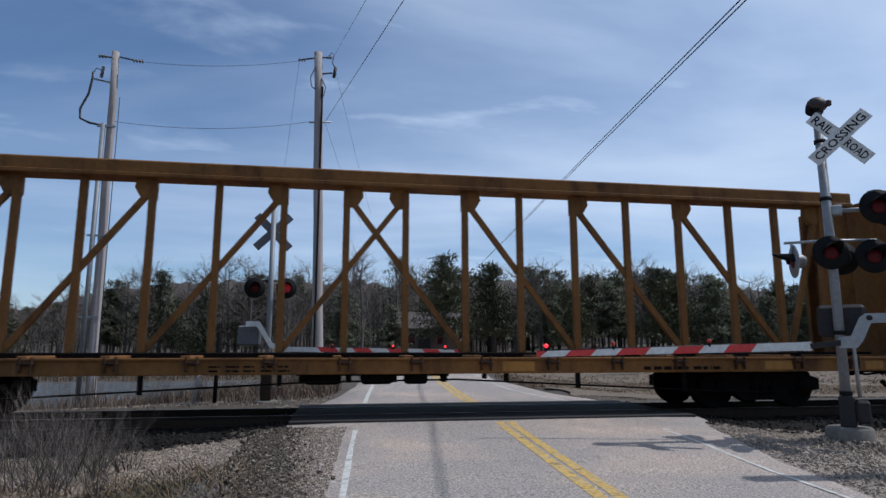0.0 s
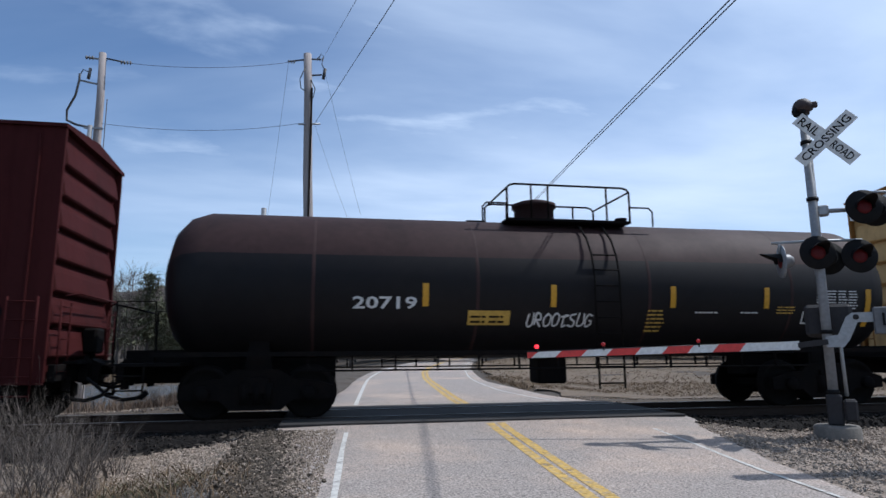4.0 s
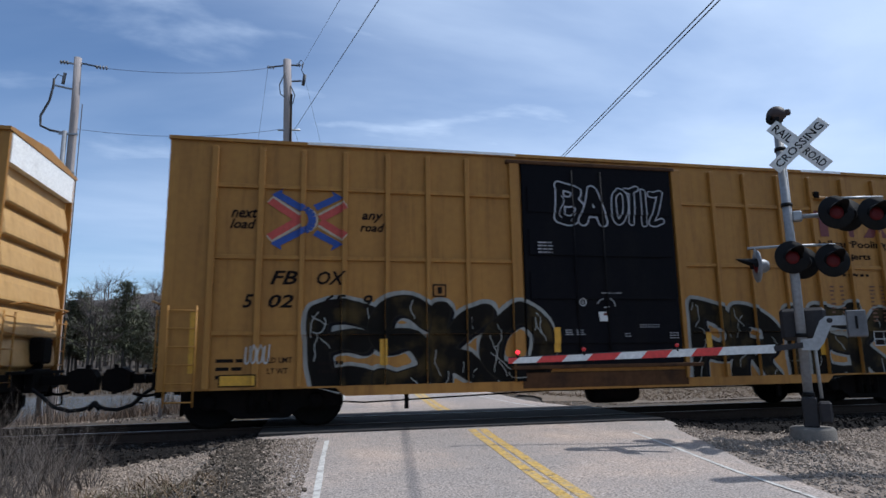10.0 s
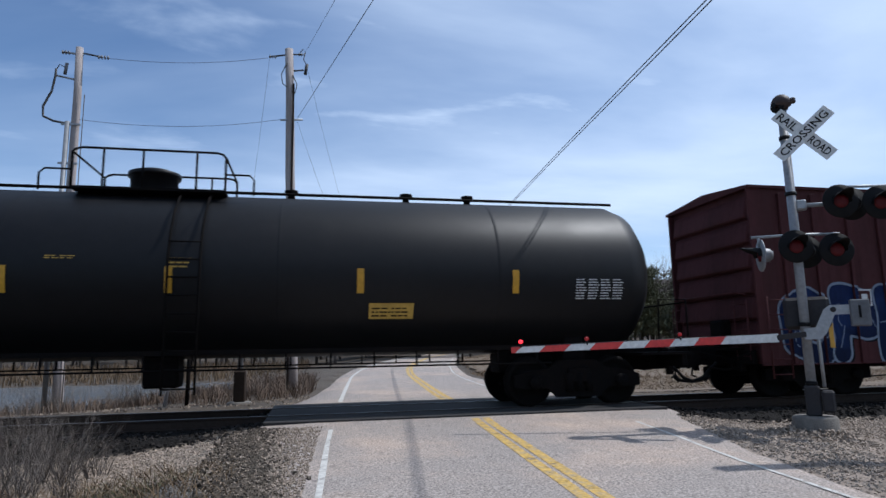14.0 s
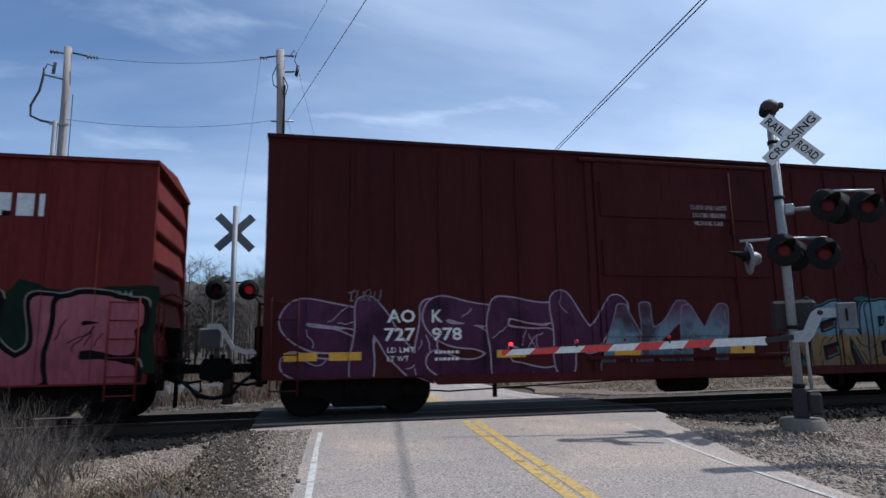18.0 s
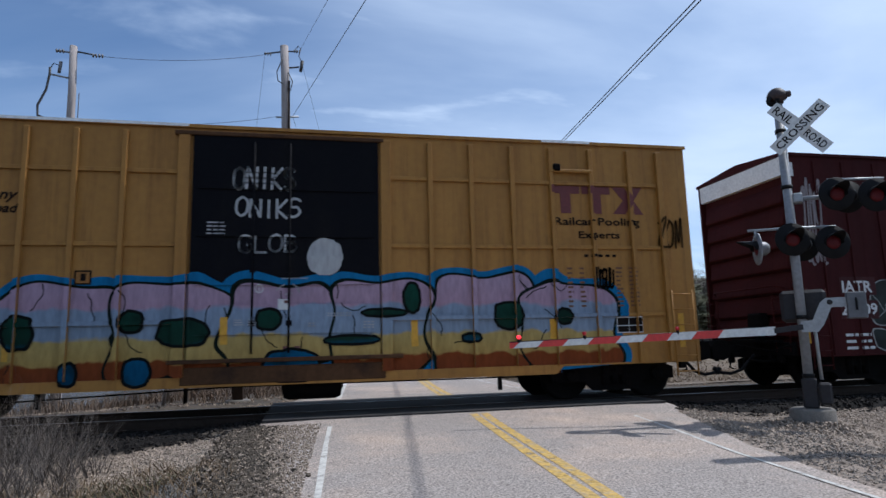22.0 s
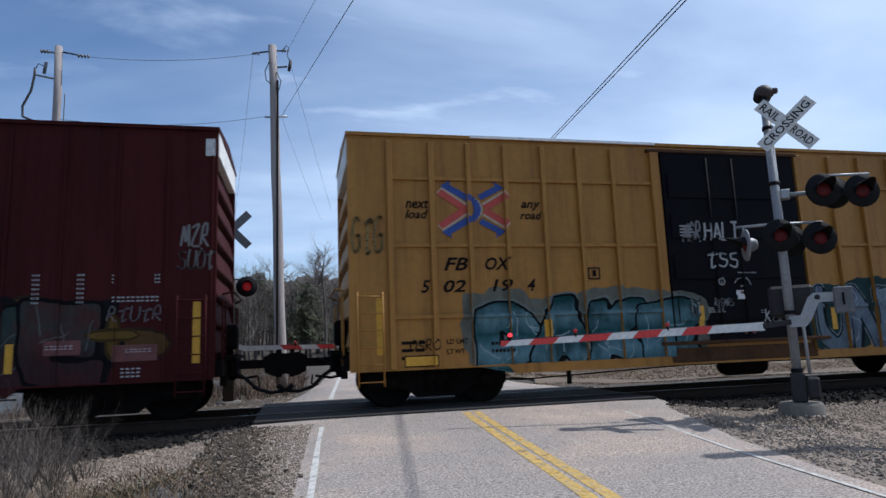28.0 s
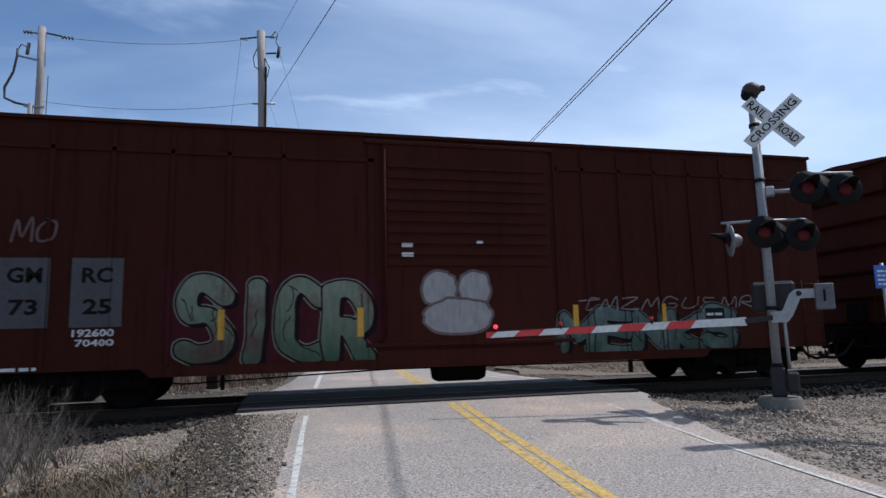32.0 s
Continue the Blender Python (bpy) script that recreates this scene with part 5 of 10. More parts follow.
def yellow_marks(number, logo="maroon", old=False, dx=0.0):
    red, blue, pale = crossing_logo(1.68, 2.99, 3.02, 4.11)
    K, W = M_STENCIL_K, M_STENCIL
    rows = [(glyphs("next", 1.04, 1.48, 3.57, 3.74, 0.022, 0.3), K), (glyphs("load", 1.03, 1.46, 3.38, 3.55, 0.022, 0.3), K),
            (glyphs("any", 3.27, 3.66, 3.55, 3.72, 0.022, 0.3), K), (glyphs("road", 3.24, 3.68, 3.38, 3.54, 0.022, 0.3), K),
            (glyphs("FB", 1.72, 2.18, 2.42, 2.66, 0.022, 0.3), K), (glyphs("OX", 2.50, 3.0, 2.42, 2.66, 0.022, 0.3), K)]
    spots = [(1.28, 1.46), (1.70, 2.12), (2.62, 3.0), (3.30, 3.47)] if not old else [(1.02, 1.40), (2.0, 2.42), (2.72, 3.12)]
    for s, (a, b) in zip(number, spots):
        rows.append((glyphs(s, a, b, 2.02, 2.25, 0.022, 0.25), K))
    out = [("lettering", rows, "black italic stencil lettering"), ("logo", [([q], m) for shapes, m in ((pale, M_LOGO_PALE), (red, M_LOGO_RED), (blue, M_LOGO_BLUE)) for q in shapes], "red and blue crossed-track logo")]
    if logo == "maroon":
        rows = [(pool_logo(12.75, 14.68, 3.55, 4.09), M_LOGO_MAROON)]
    else:
        rows = [(rect(12.73, 14.66, 3.58, 4.12), M_STENCIL_K), (pool_logo(12.85, 14.55, 3.64, 4.04), M_SIGNWHITE)]
    if old == 2:
        rows += [(glyphs("Railcar Pooling Experts", 11.35, 14.95, 3.08, 3.42, 0.02), K)]
    else:
        rows += [(glyphs("Railcar Pooling", 12.80, 14.58, 3.27, 3.47, 0.02, 0.15 if old else 0), K), (glyphs("Experts", 13.28, 14.14, 3.02, 3.20, 0.02), K), (bars(13.37, 14.1, 2.70, 2.82, 1, 5), K)]
    rows += [(bars(13.0, 13.5, 1.75, 2.55, 9, 2, 0.42), M_FADED_PRINT), (bars(14.0, 14.55, 1.75, 2.55, 10, 2, 0.5), M_FADED_PRINT)]
    bx, bz = (14.2, 1.72) if old else (13.95, 1.25)
    rows += [(rect(bx, bx + 0.5, bz, bz + 0.30), W)] + [(rect(bx + 0.015 + 0.24 * i, bx + 0.245 + 0.24 * i, bz + p, bz + q), K) for i in (0, 1) for p, q in ((0.015, 0.13), (0.145, 0.285))]
    rows += [(rect(4.55, 4.80, 2.22, 2.45), K), (rect(4.575, 4.775, 2.245, 2.425), M_YELLOW_DULL), (rect(4.64, 4.72, 2.28, 2.40), K)]
    rows += [(bars(0.9, 1.4, 0.85, 1.25, 3, 1, 0.9), K), (glyphs("LD LMT", 1.72, 2.12, 1.10, 1.19, 0.008), K), (glyphs("LT WT", 1.72, 2.05, 0.92, 1.01, 0.008), K), (bars(2.55, 2.98, 0.92, 1.19, 2, 6, 0.75), K)]
    for x, z0, z1 in ((0.47, 0.95, 1.95), (3.6, 1.03, 1.48), (6.8, 1.21, 1.66), (10.0, 1.1, 1.56), (12.6, 1.08, 1.54), (15.25, 0.95, 1.6)):
        rows.append((rect(x, x + 0.12, z0, z1), M_REFLECT))
    rows += [(rect(0.95, 1.55, 0.72, 0.92), K), (rect(0.97, 1.53, 0.74, 0.90), M_REFLECT)]
    out.append(("lettering", rows, "owner's mark, slogan and small stencils"))
    # on the black door
    a = 6.0 if old else 6.3
    G = M_STENCIL_WORN
    rows = [(bars(a + 0.25, a + 0.55, 3.05, 3.30, 4, 3, 0.9, 3), G), (bars(a + 1.48, a + 1.92, 2.29, 2.34, 1, 11, 0.7, 4), G), (rect(a + 1.42, a + 1.60, 1.77, 1.95), W), (rect(a + 1.52, a + 1.62, 1.88, 1.93), M_RUST_LINE),
            (bars(a + 0.72, a + 1.16, 1.52, 1.64, 3, 2, 0.7, 5), G), (bars(a + 2.24, a + 2.66, 1.65, 1.73, 2, 8, 0.7, 7), G), (bars(a + 2.85, a + 3.06, 1.44, 1.58, 3, 3, 0.8, 8), G), (bars(a + 1.92, a + 2.06, 1.48, 1.57, 2, 2, 0.8, 9), G), (rect(a + 1.51, a + 1.61, 1.08, 1.16), M_RUST_LINE), (rect(a + 1.69, a + 1.79, 1.08, 1.16), M_RUST_LINE),
            (pen([(a + 1.40, 2.10), (a + 1.46, 2.17), (a + 1.52, 2.19)], 0.012), G), (pen([(a + 1.66, 2.20), (a + 1.74, 2.15), (a + 1.77, 2.06)], 0.012), G), (pen([(a + 1.54, 2.03), (a + 1.64, 2.05)], 0.012), G)]
    if not old:
        rows += [(round_i(a + 1.11, 2.13, 0.073), W)]
    if old:
        rows += [(glyphs("CLOSE AND LOCK", a + 2.35, a + 3.25, 3.21, 3.29, 0.004), G), (glyphs("DOOR BEFORE", a + 2.43, a + 3.17, 3.07, 3.15, 0.004), G), (glyphs("MOVING CAR", a + 2.48, a + 3.13, 2.93, 3.01, 0.004), G), (round_i(a + 1.28, 2.10, 0.073), W), (rect(a + 2.25, a + 2.42, 1.83, 2.0), material("orange_placard", (0.4, 0.09, 0.03, 1), 0.6))]
    out.append(("lettering", rows, "white door stencils"))
    return out


def ring_arrow(x0, x1, z0, z1):
    """A broad open ring with an arrow turning in from its right side."""
    W, H = x1 - x0, z1 - z0
    def at(u, v):
        return (x0 + u * W, z0 + v * H)
    out = []
    for i in range(30):
        a, b = radians(44 + 272 * i / 30), radians(44 + 272 * (i + 1) / 30)
        out.append([at(0.40 + 0.40 * k * math.cos(t), 0.5 + 0.5 * k * math.sin(t)) for t, k in ((a, 0.72), (a, 1), (b, 1), (b, 0.72))])
    out += [[at(0.48, 0.43), at(0.72, 0.43), at(0.72, 0.58), at(0.58, 0.58)], [at(0.72, 0.43), at(0.85, 0.30), at(1.0, 0.30), at(1.0, 0.58), at(0.72, 0.58)], [at(0.85, 0.30), at(0.85, 0.0), at(1.0, 0.14), at(1.0, 0.30)]]
    return out


def piece(label, text, x0, x1, z0, z1, fill, outline="101013", cloud=None, seed=1, fat=0.13, edge=None, rim=0.05, edge_width=0.06, block=2.0, over=1.10, shade=True, lines=4, line_colour=None):
    """A sprayed piece: cloud, halo and cast shade at the back, then one letter form over the next. fat: half a stroke's width against the letter's size."""
    back, rnd = [], random.Random(seed)
    if cloud:
        n = max(4, int((x1 - x0) / 0.9))
        w = (x1 - x0) / n
        for j in range(n):
            back.append((blob(x0 + w * j - 0.3, x0 + w * (j + 1) + 0.3, z0 - 0.02 + rnd.uniform(0, 0.3), z1 + rnd.uniform(0.0, 0.26), seed + j, 40, 0.22), spray((0.5, cloud), (2.5, cloud), blotch=outline, amount=0.2)))
    ink = spray((0.5, outline), (2.5, outline))
    r = fat * min((x1 - x0) / len(text), z1 - z0)
    fields = fat_fields(text, x0, x1, z0, z1, r, seed, block, over, rim + (edge_width if edge else 0) + 0.03)
    if edge:
        back += [(within(f, r + rim + edge_width), spray((0.5, edge), (2.5, edge))) for f in fields]
    rims = [within(f, r + rim) for f in fields]
    if shade:
        dark = spray((0.5, "16151a"), (2.5, "16151a"))
        back += [(within(f, r + rim * 0.6, 0.06, -0.05), dark) for f in fields]
    stripe = spray((0.5, line_colour), (2.5, line_colour)) if line_colour else ink
    return (label, back, [[(o, ink), (within(f, r), fill), (inner_lines(f, r, lines, rnd), stripe)] for o, f in zip(rims, fields)])


def inner_lines(field, r, n, rnd):
    """Thin wandering lines that stay inside a letter form."""
    xs, zs, D = field
    cell, out = xs[1] - xs[0], []
    for _ in range(n * 3):
        x, z, a = rnd.uniform(xs[0], xs[-1]), rnd.uniform(zs[0], zs[-1]), rnd.uniform(-2.2, -0.9)
        pts = []
        for _ in range(9):
            i, j = int((x - xs[0]) / cell), int((z - zs[0]) / cell)
            if not (0 <= i < len(xs) and 0 <= j < len(zs)) or D[j, i] > r - 0.015:
                break
            pts.append((x, z))
            a += rnd.uniform(-0.6, 0.6)
            x, z = x + 0.06 * math.cos(a), z + 0.06 * math.sin(a)
        if len(pts) > 3:
            out += pen(pts, 0.009)
        if len(out) > n * 6:
            break
    return out


READABLE = ("DNIKS", "GLOB", "PONE", "BRO", "LIVE", "CROKE", "LEAST", "ENYA", "ONIKS", "KRAVE", "I HAVE", "A PAINT", "MUSTACHE", "KOPH", "HALT")


PEN = [[(0, 0.1), (0.1, 0.95), (0.55, 1.0), (0.6, 0.55), (0.15, 0.5), (0.8, 0.0)], [(0.75, 0.85), (0.3, 1.0), (0.0, 0.5), (0.25, 0.0), (0.75, 0.15), (0.7, 0.45), (0.4, 0.45)],
       [(0, 0.9), (0.75, 1.0), (0.1, 0.1), (0.9, 0.0)], [(0.05, 0.0), (0.2, 0.9), (0.5, 0.2), (0.75, 1.0), (0.9, 0.0)], [(0.7, 0.9), (0.15, 0.85), (0.2, 0.55), (0.75, 0.4), (0.6, 0.0), (0.0, 0.1)],
       [(0.1, 1.0), (0.05, 0.2), (0.4, 0.0), (0.8, 0.25), (0.8, 1.0)], [(0.4, 1.0), (0.0, 0.6), (0.2, 0.05), (0.75, 0.15), (0.8, 0.8), (0.35, 0.98)], [(0, 0.75), (0.9, 0.85), (0.45, 0.85), (0.4, 0.0), (0.7, 0.1)]]


def pen(pts, r):
    """A line of paint along pts."""
    out = []
    for a, b in zip(pts, pts[1:]):
        dx, dz = b[0] - a[0], b[1] - a[1]
        d = math.hypot(dx, dz) or 1
        ox, oz = -dz / d * r, dx / d * r
        ex, ez = dx / d * r * 0.5, dz / d * r * 0.5
        out.append([(a[0] + ox - ex, a[1] + oz - ez), (a[0] - ox - ex, a[1] - oz - ez), (b[0] - ox + ex, b[1] - oz + ez), (b[0] + ox + ex, b[1] + oz + ez)])
    return out


def scrawl(x0, x1, z0, z1, n, seed, r):
    """Handwriting that cannot be read: slanted looping pen strokes, one for each letter's place."""
    rnd, out = random.Random(seed), []
    w, h = (x1 - x0) / n, z1 - z0
    for i in range(n):
        k = [(x0 + w * (i + 0.95 * x + 0.15 * z) + rnd.uniform(-0.05, 0.05) * w, z0 + h * (z * rnd.uniform(0.85, 1.0) + rnd.uniform(-0.03, 0.03))) for x, z in rnd.choice(PEN)]
        out += pen(bent(k), r)
    return out


def handwriting(text, x0, x1, z0, z1, seed, r):
    """Plain capitals written by hand with a spray can or a marker."""
    rnd, out = random.Random(seed), []
    w = (x1 - x0) / len(text)
    for i, ch in enumerate(text):
        if ch == " ":
            continue
        dz, k, lean = rnd.uniform(-0.06, 0.06) * (z1 - z0), rnd.uniform(0.9, 1.05), rnd.uniform(0.0, 0.2)
        for run in strokes_of(ch):
            out += pen([(x0 + w * (i + 0.1 + 0.76 * u + lean * (v - 0.5) * 0.5), z0 + dz + (z1 - z0) * k * v) for u, v in run], r)
    return out


def tag(label, text, x0, x1, z0, z1, color, seed=1, bold=0.0):
    if text in READABLE:
        polys = handwriting(text, x0, x1, z0, z1, seed, min(0.026, 0.055 * (z1 - z0)) + 0.3 * max(0, bold))
    else:
        polys = scrawl(x0, x1, z0, z1, len(text), seed, min(0.022, 0.05 * (z1 - z0)) + 0.2 * max(0, bold))
    return (label, [(polys, spray((0.5, color), (4.5, color)))], [])


def sprayed_line(label, pts, r, color):
    """One stroke of the spray can."""
    return (label, [(pen(pts, r), spray((0.5, color), (4.5, color)))], [])


def bubble(label, shapes, fill, outline):
    lay = []
    for i, (a, b, c, d) in enumerate(shapes):
        lay.append((blob(a - 0.05, b + 0.05, c - 0.05, d + 0.05, i + 3, 40, 0.10, 0.22), outline))
        lay.append((blob(a, b, c, d, i + 3, 40, 0.10, 0.22), fill))
    return (label, lay, [])


def fbox(number, old=False, logo="maroon", graff=(), white_end=0.55, label="", mat=None):
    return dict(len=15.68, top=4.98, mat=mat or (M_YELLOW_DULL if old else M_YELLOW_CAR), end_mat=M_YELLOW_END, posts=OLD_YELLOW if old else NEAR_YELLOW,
                rails=[(4.10, 4.17), (2.85, 2.92), (1.56, 1.63)] if not old else [(4.12, 4.18), (2.88, 2.94)],
                door=(6.0, 9.76) if old else (6.29, 9.44), door_mat=M_DOOR_BLACK, door_label="black sliding door with white stencils", white_end=white_end,
                hatch_arm=12.75 if not old else 11.9, door_bars=[7.3, 7.9] if not old else [7.2, 8.5], door_ribs=[(1.2, 4.5, 4)] if not old else [(1.1, 4.6, 3)],
                post_depth=0.085 if not old else 0.075, rail_depth=0.05, track_mat=M_GRIME, sunlit_eave=[] if old else [(2.3, 6.2), (12.6, 13.6)], roof=M_GALV_ROOF,
                marks=yellow_marks(number, logo, old), graffiti=list(graff), label=label or "yellow boxcar with a black sliding door and sprayed graffiti")


def dark_marks(rows):
    return [("lettering", rows, "white stencil lettering")]


def reflectors(spots, z0=1.1, z1=1.5, w=0.11):
    return [(rect(x, x + w, z0, z1), M_REFLECT) for x in spots]


W = M_STENCIL
S = spray
PURPLE = S((0.6, "33305e"), (2.1, "403c70"), blotch="262347", amount=0.6)
BLUE = S((0.6, "2c5f96"), (1.5, "2f7ab0"), (2.4, "3f93c0"), blotch="5a3f86", amount=0.5)
BLACK = S((0.6, "0c0d10"), (2.2, "121821"), blotch="12303a", amount=0.5)
TEAL = S((0.6, "1c6a9a"), (1.4, "2588b0"), (2.2, "3aa2b8"), blotch="1a4f7c", amount=0.4)
PINK = S((0.6, "9a4e58"), (2.1, "b46c76"), blotch="7a3e48", amount=0.4)
VIOLET = S((0.6, "45203a"), (2.0, "58324e"), blotch="2e1a2e", amount=0.8)
ORANGE = S((0.7, "641426"), (1.15, "a83626"), (1.5, "c4622a"), (1.95, "d49a34"), blotch="8e2c24", amount=0.4)
BANDS = S((0.55, "7b3d22"), (0.93, "84431f"), (0.97, "b99a58"), (1.30, "c0a868"), (1.36, "8fa0b4"), (1.80, "93a4bb"), (1.86, "b99aae"), (2.4, "b7a0b6"))
GREEN = S((0.6, "1e5c35"), (1.2, "2b7a40"), (1.6, "7f8a3a"), (2.0, "c8c8bd"))
RUSTY = S((0.6, "4a2a22"), (1.3, "6e3f33"), (2.0, "c2b0a8"), blotch="2e1c1a", amount=0.4)
ICE = S((0.6, "6a5334"), (0.85, "7d6340"), (1.28, "866f4c"), (1.36, "6a8796"), (2.0, "7896a6"), blotch="5a6a6c", amount=0.45)
STEELBLUE = S((0.6, "2e4660"), (2.0, "557590"), blotch="6f6a82", amount=0.5)
DUSK = S((0.6, "22304e"), (1.2, "2a3c64"), (2.0, "243450"), blotch="4a3028", amount=0.8)

CARS = []   # (place of the leading end at the start, builder)
CARS.append((61.0, fbox(["50", "54", "90"], 1, graff=[
    piece("purple graffiti letters with pale edges", "JNRSYJ", 0.05, 6.35, 0.60, 2.12, PURPLE, "15121f", None, 3, 0.205, "a8a4c0", 0.02, 0.10, 4.0, 1.12, False, 9, "8f88b4"), bubble("teal spray puffs over the purple letters", [(1.05, 1.35, 2.08, 2.3), (2.9, 3.3, 2.1, 2.42), (4.3, 4.75, 2.05, 2.3), (5.0, 5.3, 2.0, 2.2), (0.1, 0.4, 1.95, 2.15)], S((1.8, "3a6a58"), (2.5, "4a7460")), S((1.8, "5a5a34"), (2.5, "5f5a36"))),
    piece("blue graffiti letters with violet shading", "JAOSNUL", 9.6, 15.6, 0.60, 2.15, BLUE, "4a3a66", "1c2030", 5, 0.17, "8f86a0", 0.02, 0.03, 3.0, 1.2),
    piece("dark graffiti letters with white edges above", "RETSO", 10.65, 13.25, 2.52, 3.4, S((2.3, "1a1e2a"), (3.4, "20242e")), "bdb8ae", None, 6, 0.13, None, 0.03),
    tag("white spray tag", "zaket", 8.2, 9.0, 1.48, 1.75, "b8b8b8", 2), tag("white spray tag", "ONIKS", 8.12, 9.1, 1.17, 1.42, "b8b8b8", 7), bubble("olive sprayed wash beside the door", [(6.15, 7.3, 0.75, 1.85), (5.7, 6.6, 0.6, 1.5)], S((0.6, "2c2a18"), (2, "35321c")), S((0.6, "2c2a18"), (2, "35321c"))), tag("white spray tag", "hear", 0.05, 0.62, 2.75, 3.6, "c8c4ba", 4)], white_end=0.5)))
CARS.append((78.97, fbox(["5", "02", "67", "2"], logo="dark", graff=[
    bubble("red sprayed cloud", [(0.35, 1.0, 0.62, 1.9), (3.7, 4.9, 1.7, 2.4), (5.6, 6.3, 1.7, 2.3)], S((0.5, "5a1614"), (2.4, "641a18")), S((0.5, "5a1614"), (2.4, "641a18"))), piece("black graffiti letters with white edges and red cloud", "MYLET", 0.95, 6.95, 0.58, 2.2, BLACK, "c8c8c6", None, 11, 0.19, None, 0.055, 0.06, 6.0, 1.26, True, 4, "122a34"),
    bubble("red sprayed cloud behind black letters", [(11.5, 13.3, 1.5, 2.4), (14.7, 15.62, 0.62, 1.72), (10.4, 11.6, 0.8, 2.0), (12.6, 14.6, 0.62, 1.8)], S((0.5, "5a1420"), (2.4, "641822")), S((0.5, "5a1420"), (2.4, "641822"))),
    piece("white spray shading behind black letters", "SUNZ", 9.82, 15.2, 0.56, 2.04, S((0.6, "a4a4ae"), (2.2, "b4b4bc")), "a4a4ae", None, 13, 0.20, None, 0.03, 0.06, 6.0, 1.04, False, 0),
    piece("black graffiti letters with white edges and teal caps", "SUNZ", 9.7, 15.05, 0.58, 2.06, S((0.6, "0c0d10"), (2.2, "10131a")), "c8c8c6", None, 13, 0.175, None, 0.028, 0.06, 6.0, 1.04, False, 0),
    bubble("teal paint highlights on the black letters", [(11.3, 11.6, 1.8, 2.02), (11.97, 12.17, 1.78, 2.02), (12.7, 13.0, 1.8, 2.02), (13.42, 13.74, 1.82, 2.02), (14.05, 14.3, 1.66, 1.9), (14.72, 15.0, 1.66, 1.98), (11.0, 11.22, 1.22, 1.42), (14.15, 14.42, 1.3, 1.5), (11.6, 11.86, 0.88, 0.98), (14.72, 14.9, 0.94, 1.08)], S((0.6, "1c6a78"), (2.2, "25808e")), S((0.6, "0c1a1e"), (2.2, "0c1a1e"))),
    tag("white spray tag", "hesos", 15.15, 15.6, 0.86, 1.02, "b4a4a8", 15),
    tag("white spray-can drawing on the door", "ooooo", 7.02, 7.7, 2.95, 3.6, "c4c4c4", 12), tag("white spray-can drawing on the door", "oooo", 6.95, 7.85, 2.55, 2.95, "c4c4c4", 14),
    tag("white spray tag on the door", "BRO", 8.2, 8.75, 1.7, 1.98, "c9c9c9", 5), tag("white spray tag on the door", "LIVE", 8.2, 8.83, 1.25, 1.58, "c9c9c9", 6), tag("black marker tag", "SDS", 15.05, 15.6, 2.75, 3.5, "2a2018", 8), tag("white marker word", "LEAST", 7.2, 7.95, 0.62, 0.78, "c0b0b0", 9)])))
CARS.append((96.85, fbox(["5", "02", "01", "8"], logo="dark", graff=[
    piece("white graffiti letters with black edges on a blue cloud", "CHAMBI", 2.62, 6.15, 0.56, 1.84, S((0.6, "7e808a"), (1.8, "9a9aa2"), blotch="66686f", amount=0.5), "111114", "1d3d5c", 21, 0.235, "8a93a0", 0.035, 0.02, 3.0, 1.08, True, 16), sprayed_line("black spray arrow", [(1.62, 1.66), (2.45, 1.93), (2.3, 1.62), (1.62, 1.6), (1.85, 1.22), (2.1, 1.3)], 0.016, "17171c"),
    piece("pink and silver graffiti letters", "USLEBOK", 9.5, 13.4, 2.25, 3.08, S((2.0, "b9a2a8"), (3.2, "c6b4b8")), "98384a", None, 22, 0.19, None, 0.03, 0.05, 2.0, 1.14, False), bubble("yellow sprayed bar", [(10.5, 13.2, 2.95, 3.12)], S((2.5, "8f7a1c"), (3.2, "9a8420")), S((2.5, "8f7a1c"), (3.2, "9a8420"))),
    piece("turquoise graffiti letters with cracked blocks", "SEMK", 9.0, 13.0, 0.58, 2.06, TEAL, "0c1216", "1e3a2a", 23, 0.22, "46601e", 0.05, 0.045, 5.0, 1.16, True, 16),
    bubble("turquoise painted skull", [(13.02, 14.1, 1.3, 2.22), (13.25, 13.9, 0.95, 1.4)], S((0.8, "2478a8"), (2.0, "2f95c0")), S((0.8, "0e1a20"), (2.0, "2c6a3a"))),
    bubble("dark eye sockets", [(13.38, 13.54, 1.5, 1.68), (13.70, 13.86, 1.5, 1.68), (13.58, 13.66, 1.36, 1.44)], S((0.8, "0b1014"), (2.0, "0b1014")), S((0.8, "0b1014"), (2.0, "0b1014"))),
    piece("turquoise painted hand", "LJ", 14.2, 15.2, 0.65, 1.3, TEAL, "10181e", None, 24, 0.16),
    piece("faded pale outline letters", "ESONU", 3.97, 5.95, 2.66, 3.26, S((2.5, "8a6a3a"), (3.3, "94723e")), "a08a5c", None, 25, 0.16, None, 0.02, 0.05, 2.0, 1.1, False), tag("white spray tag on the door", "KREMES", 7.0, 8.5, 2.96, 3.34, "8c8c90", 26)])))
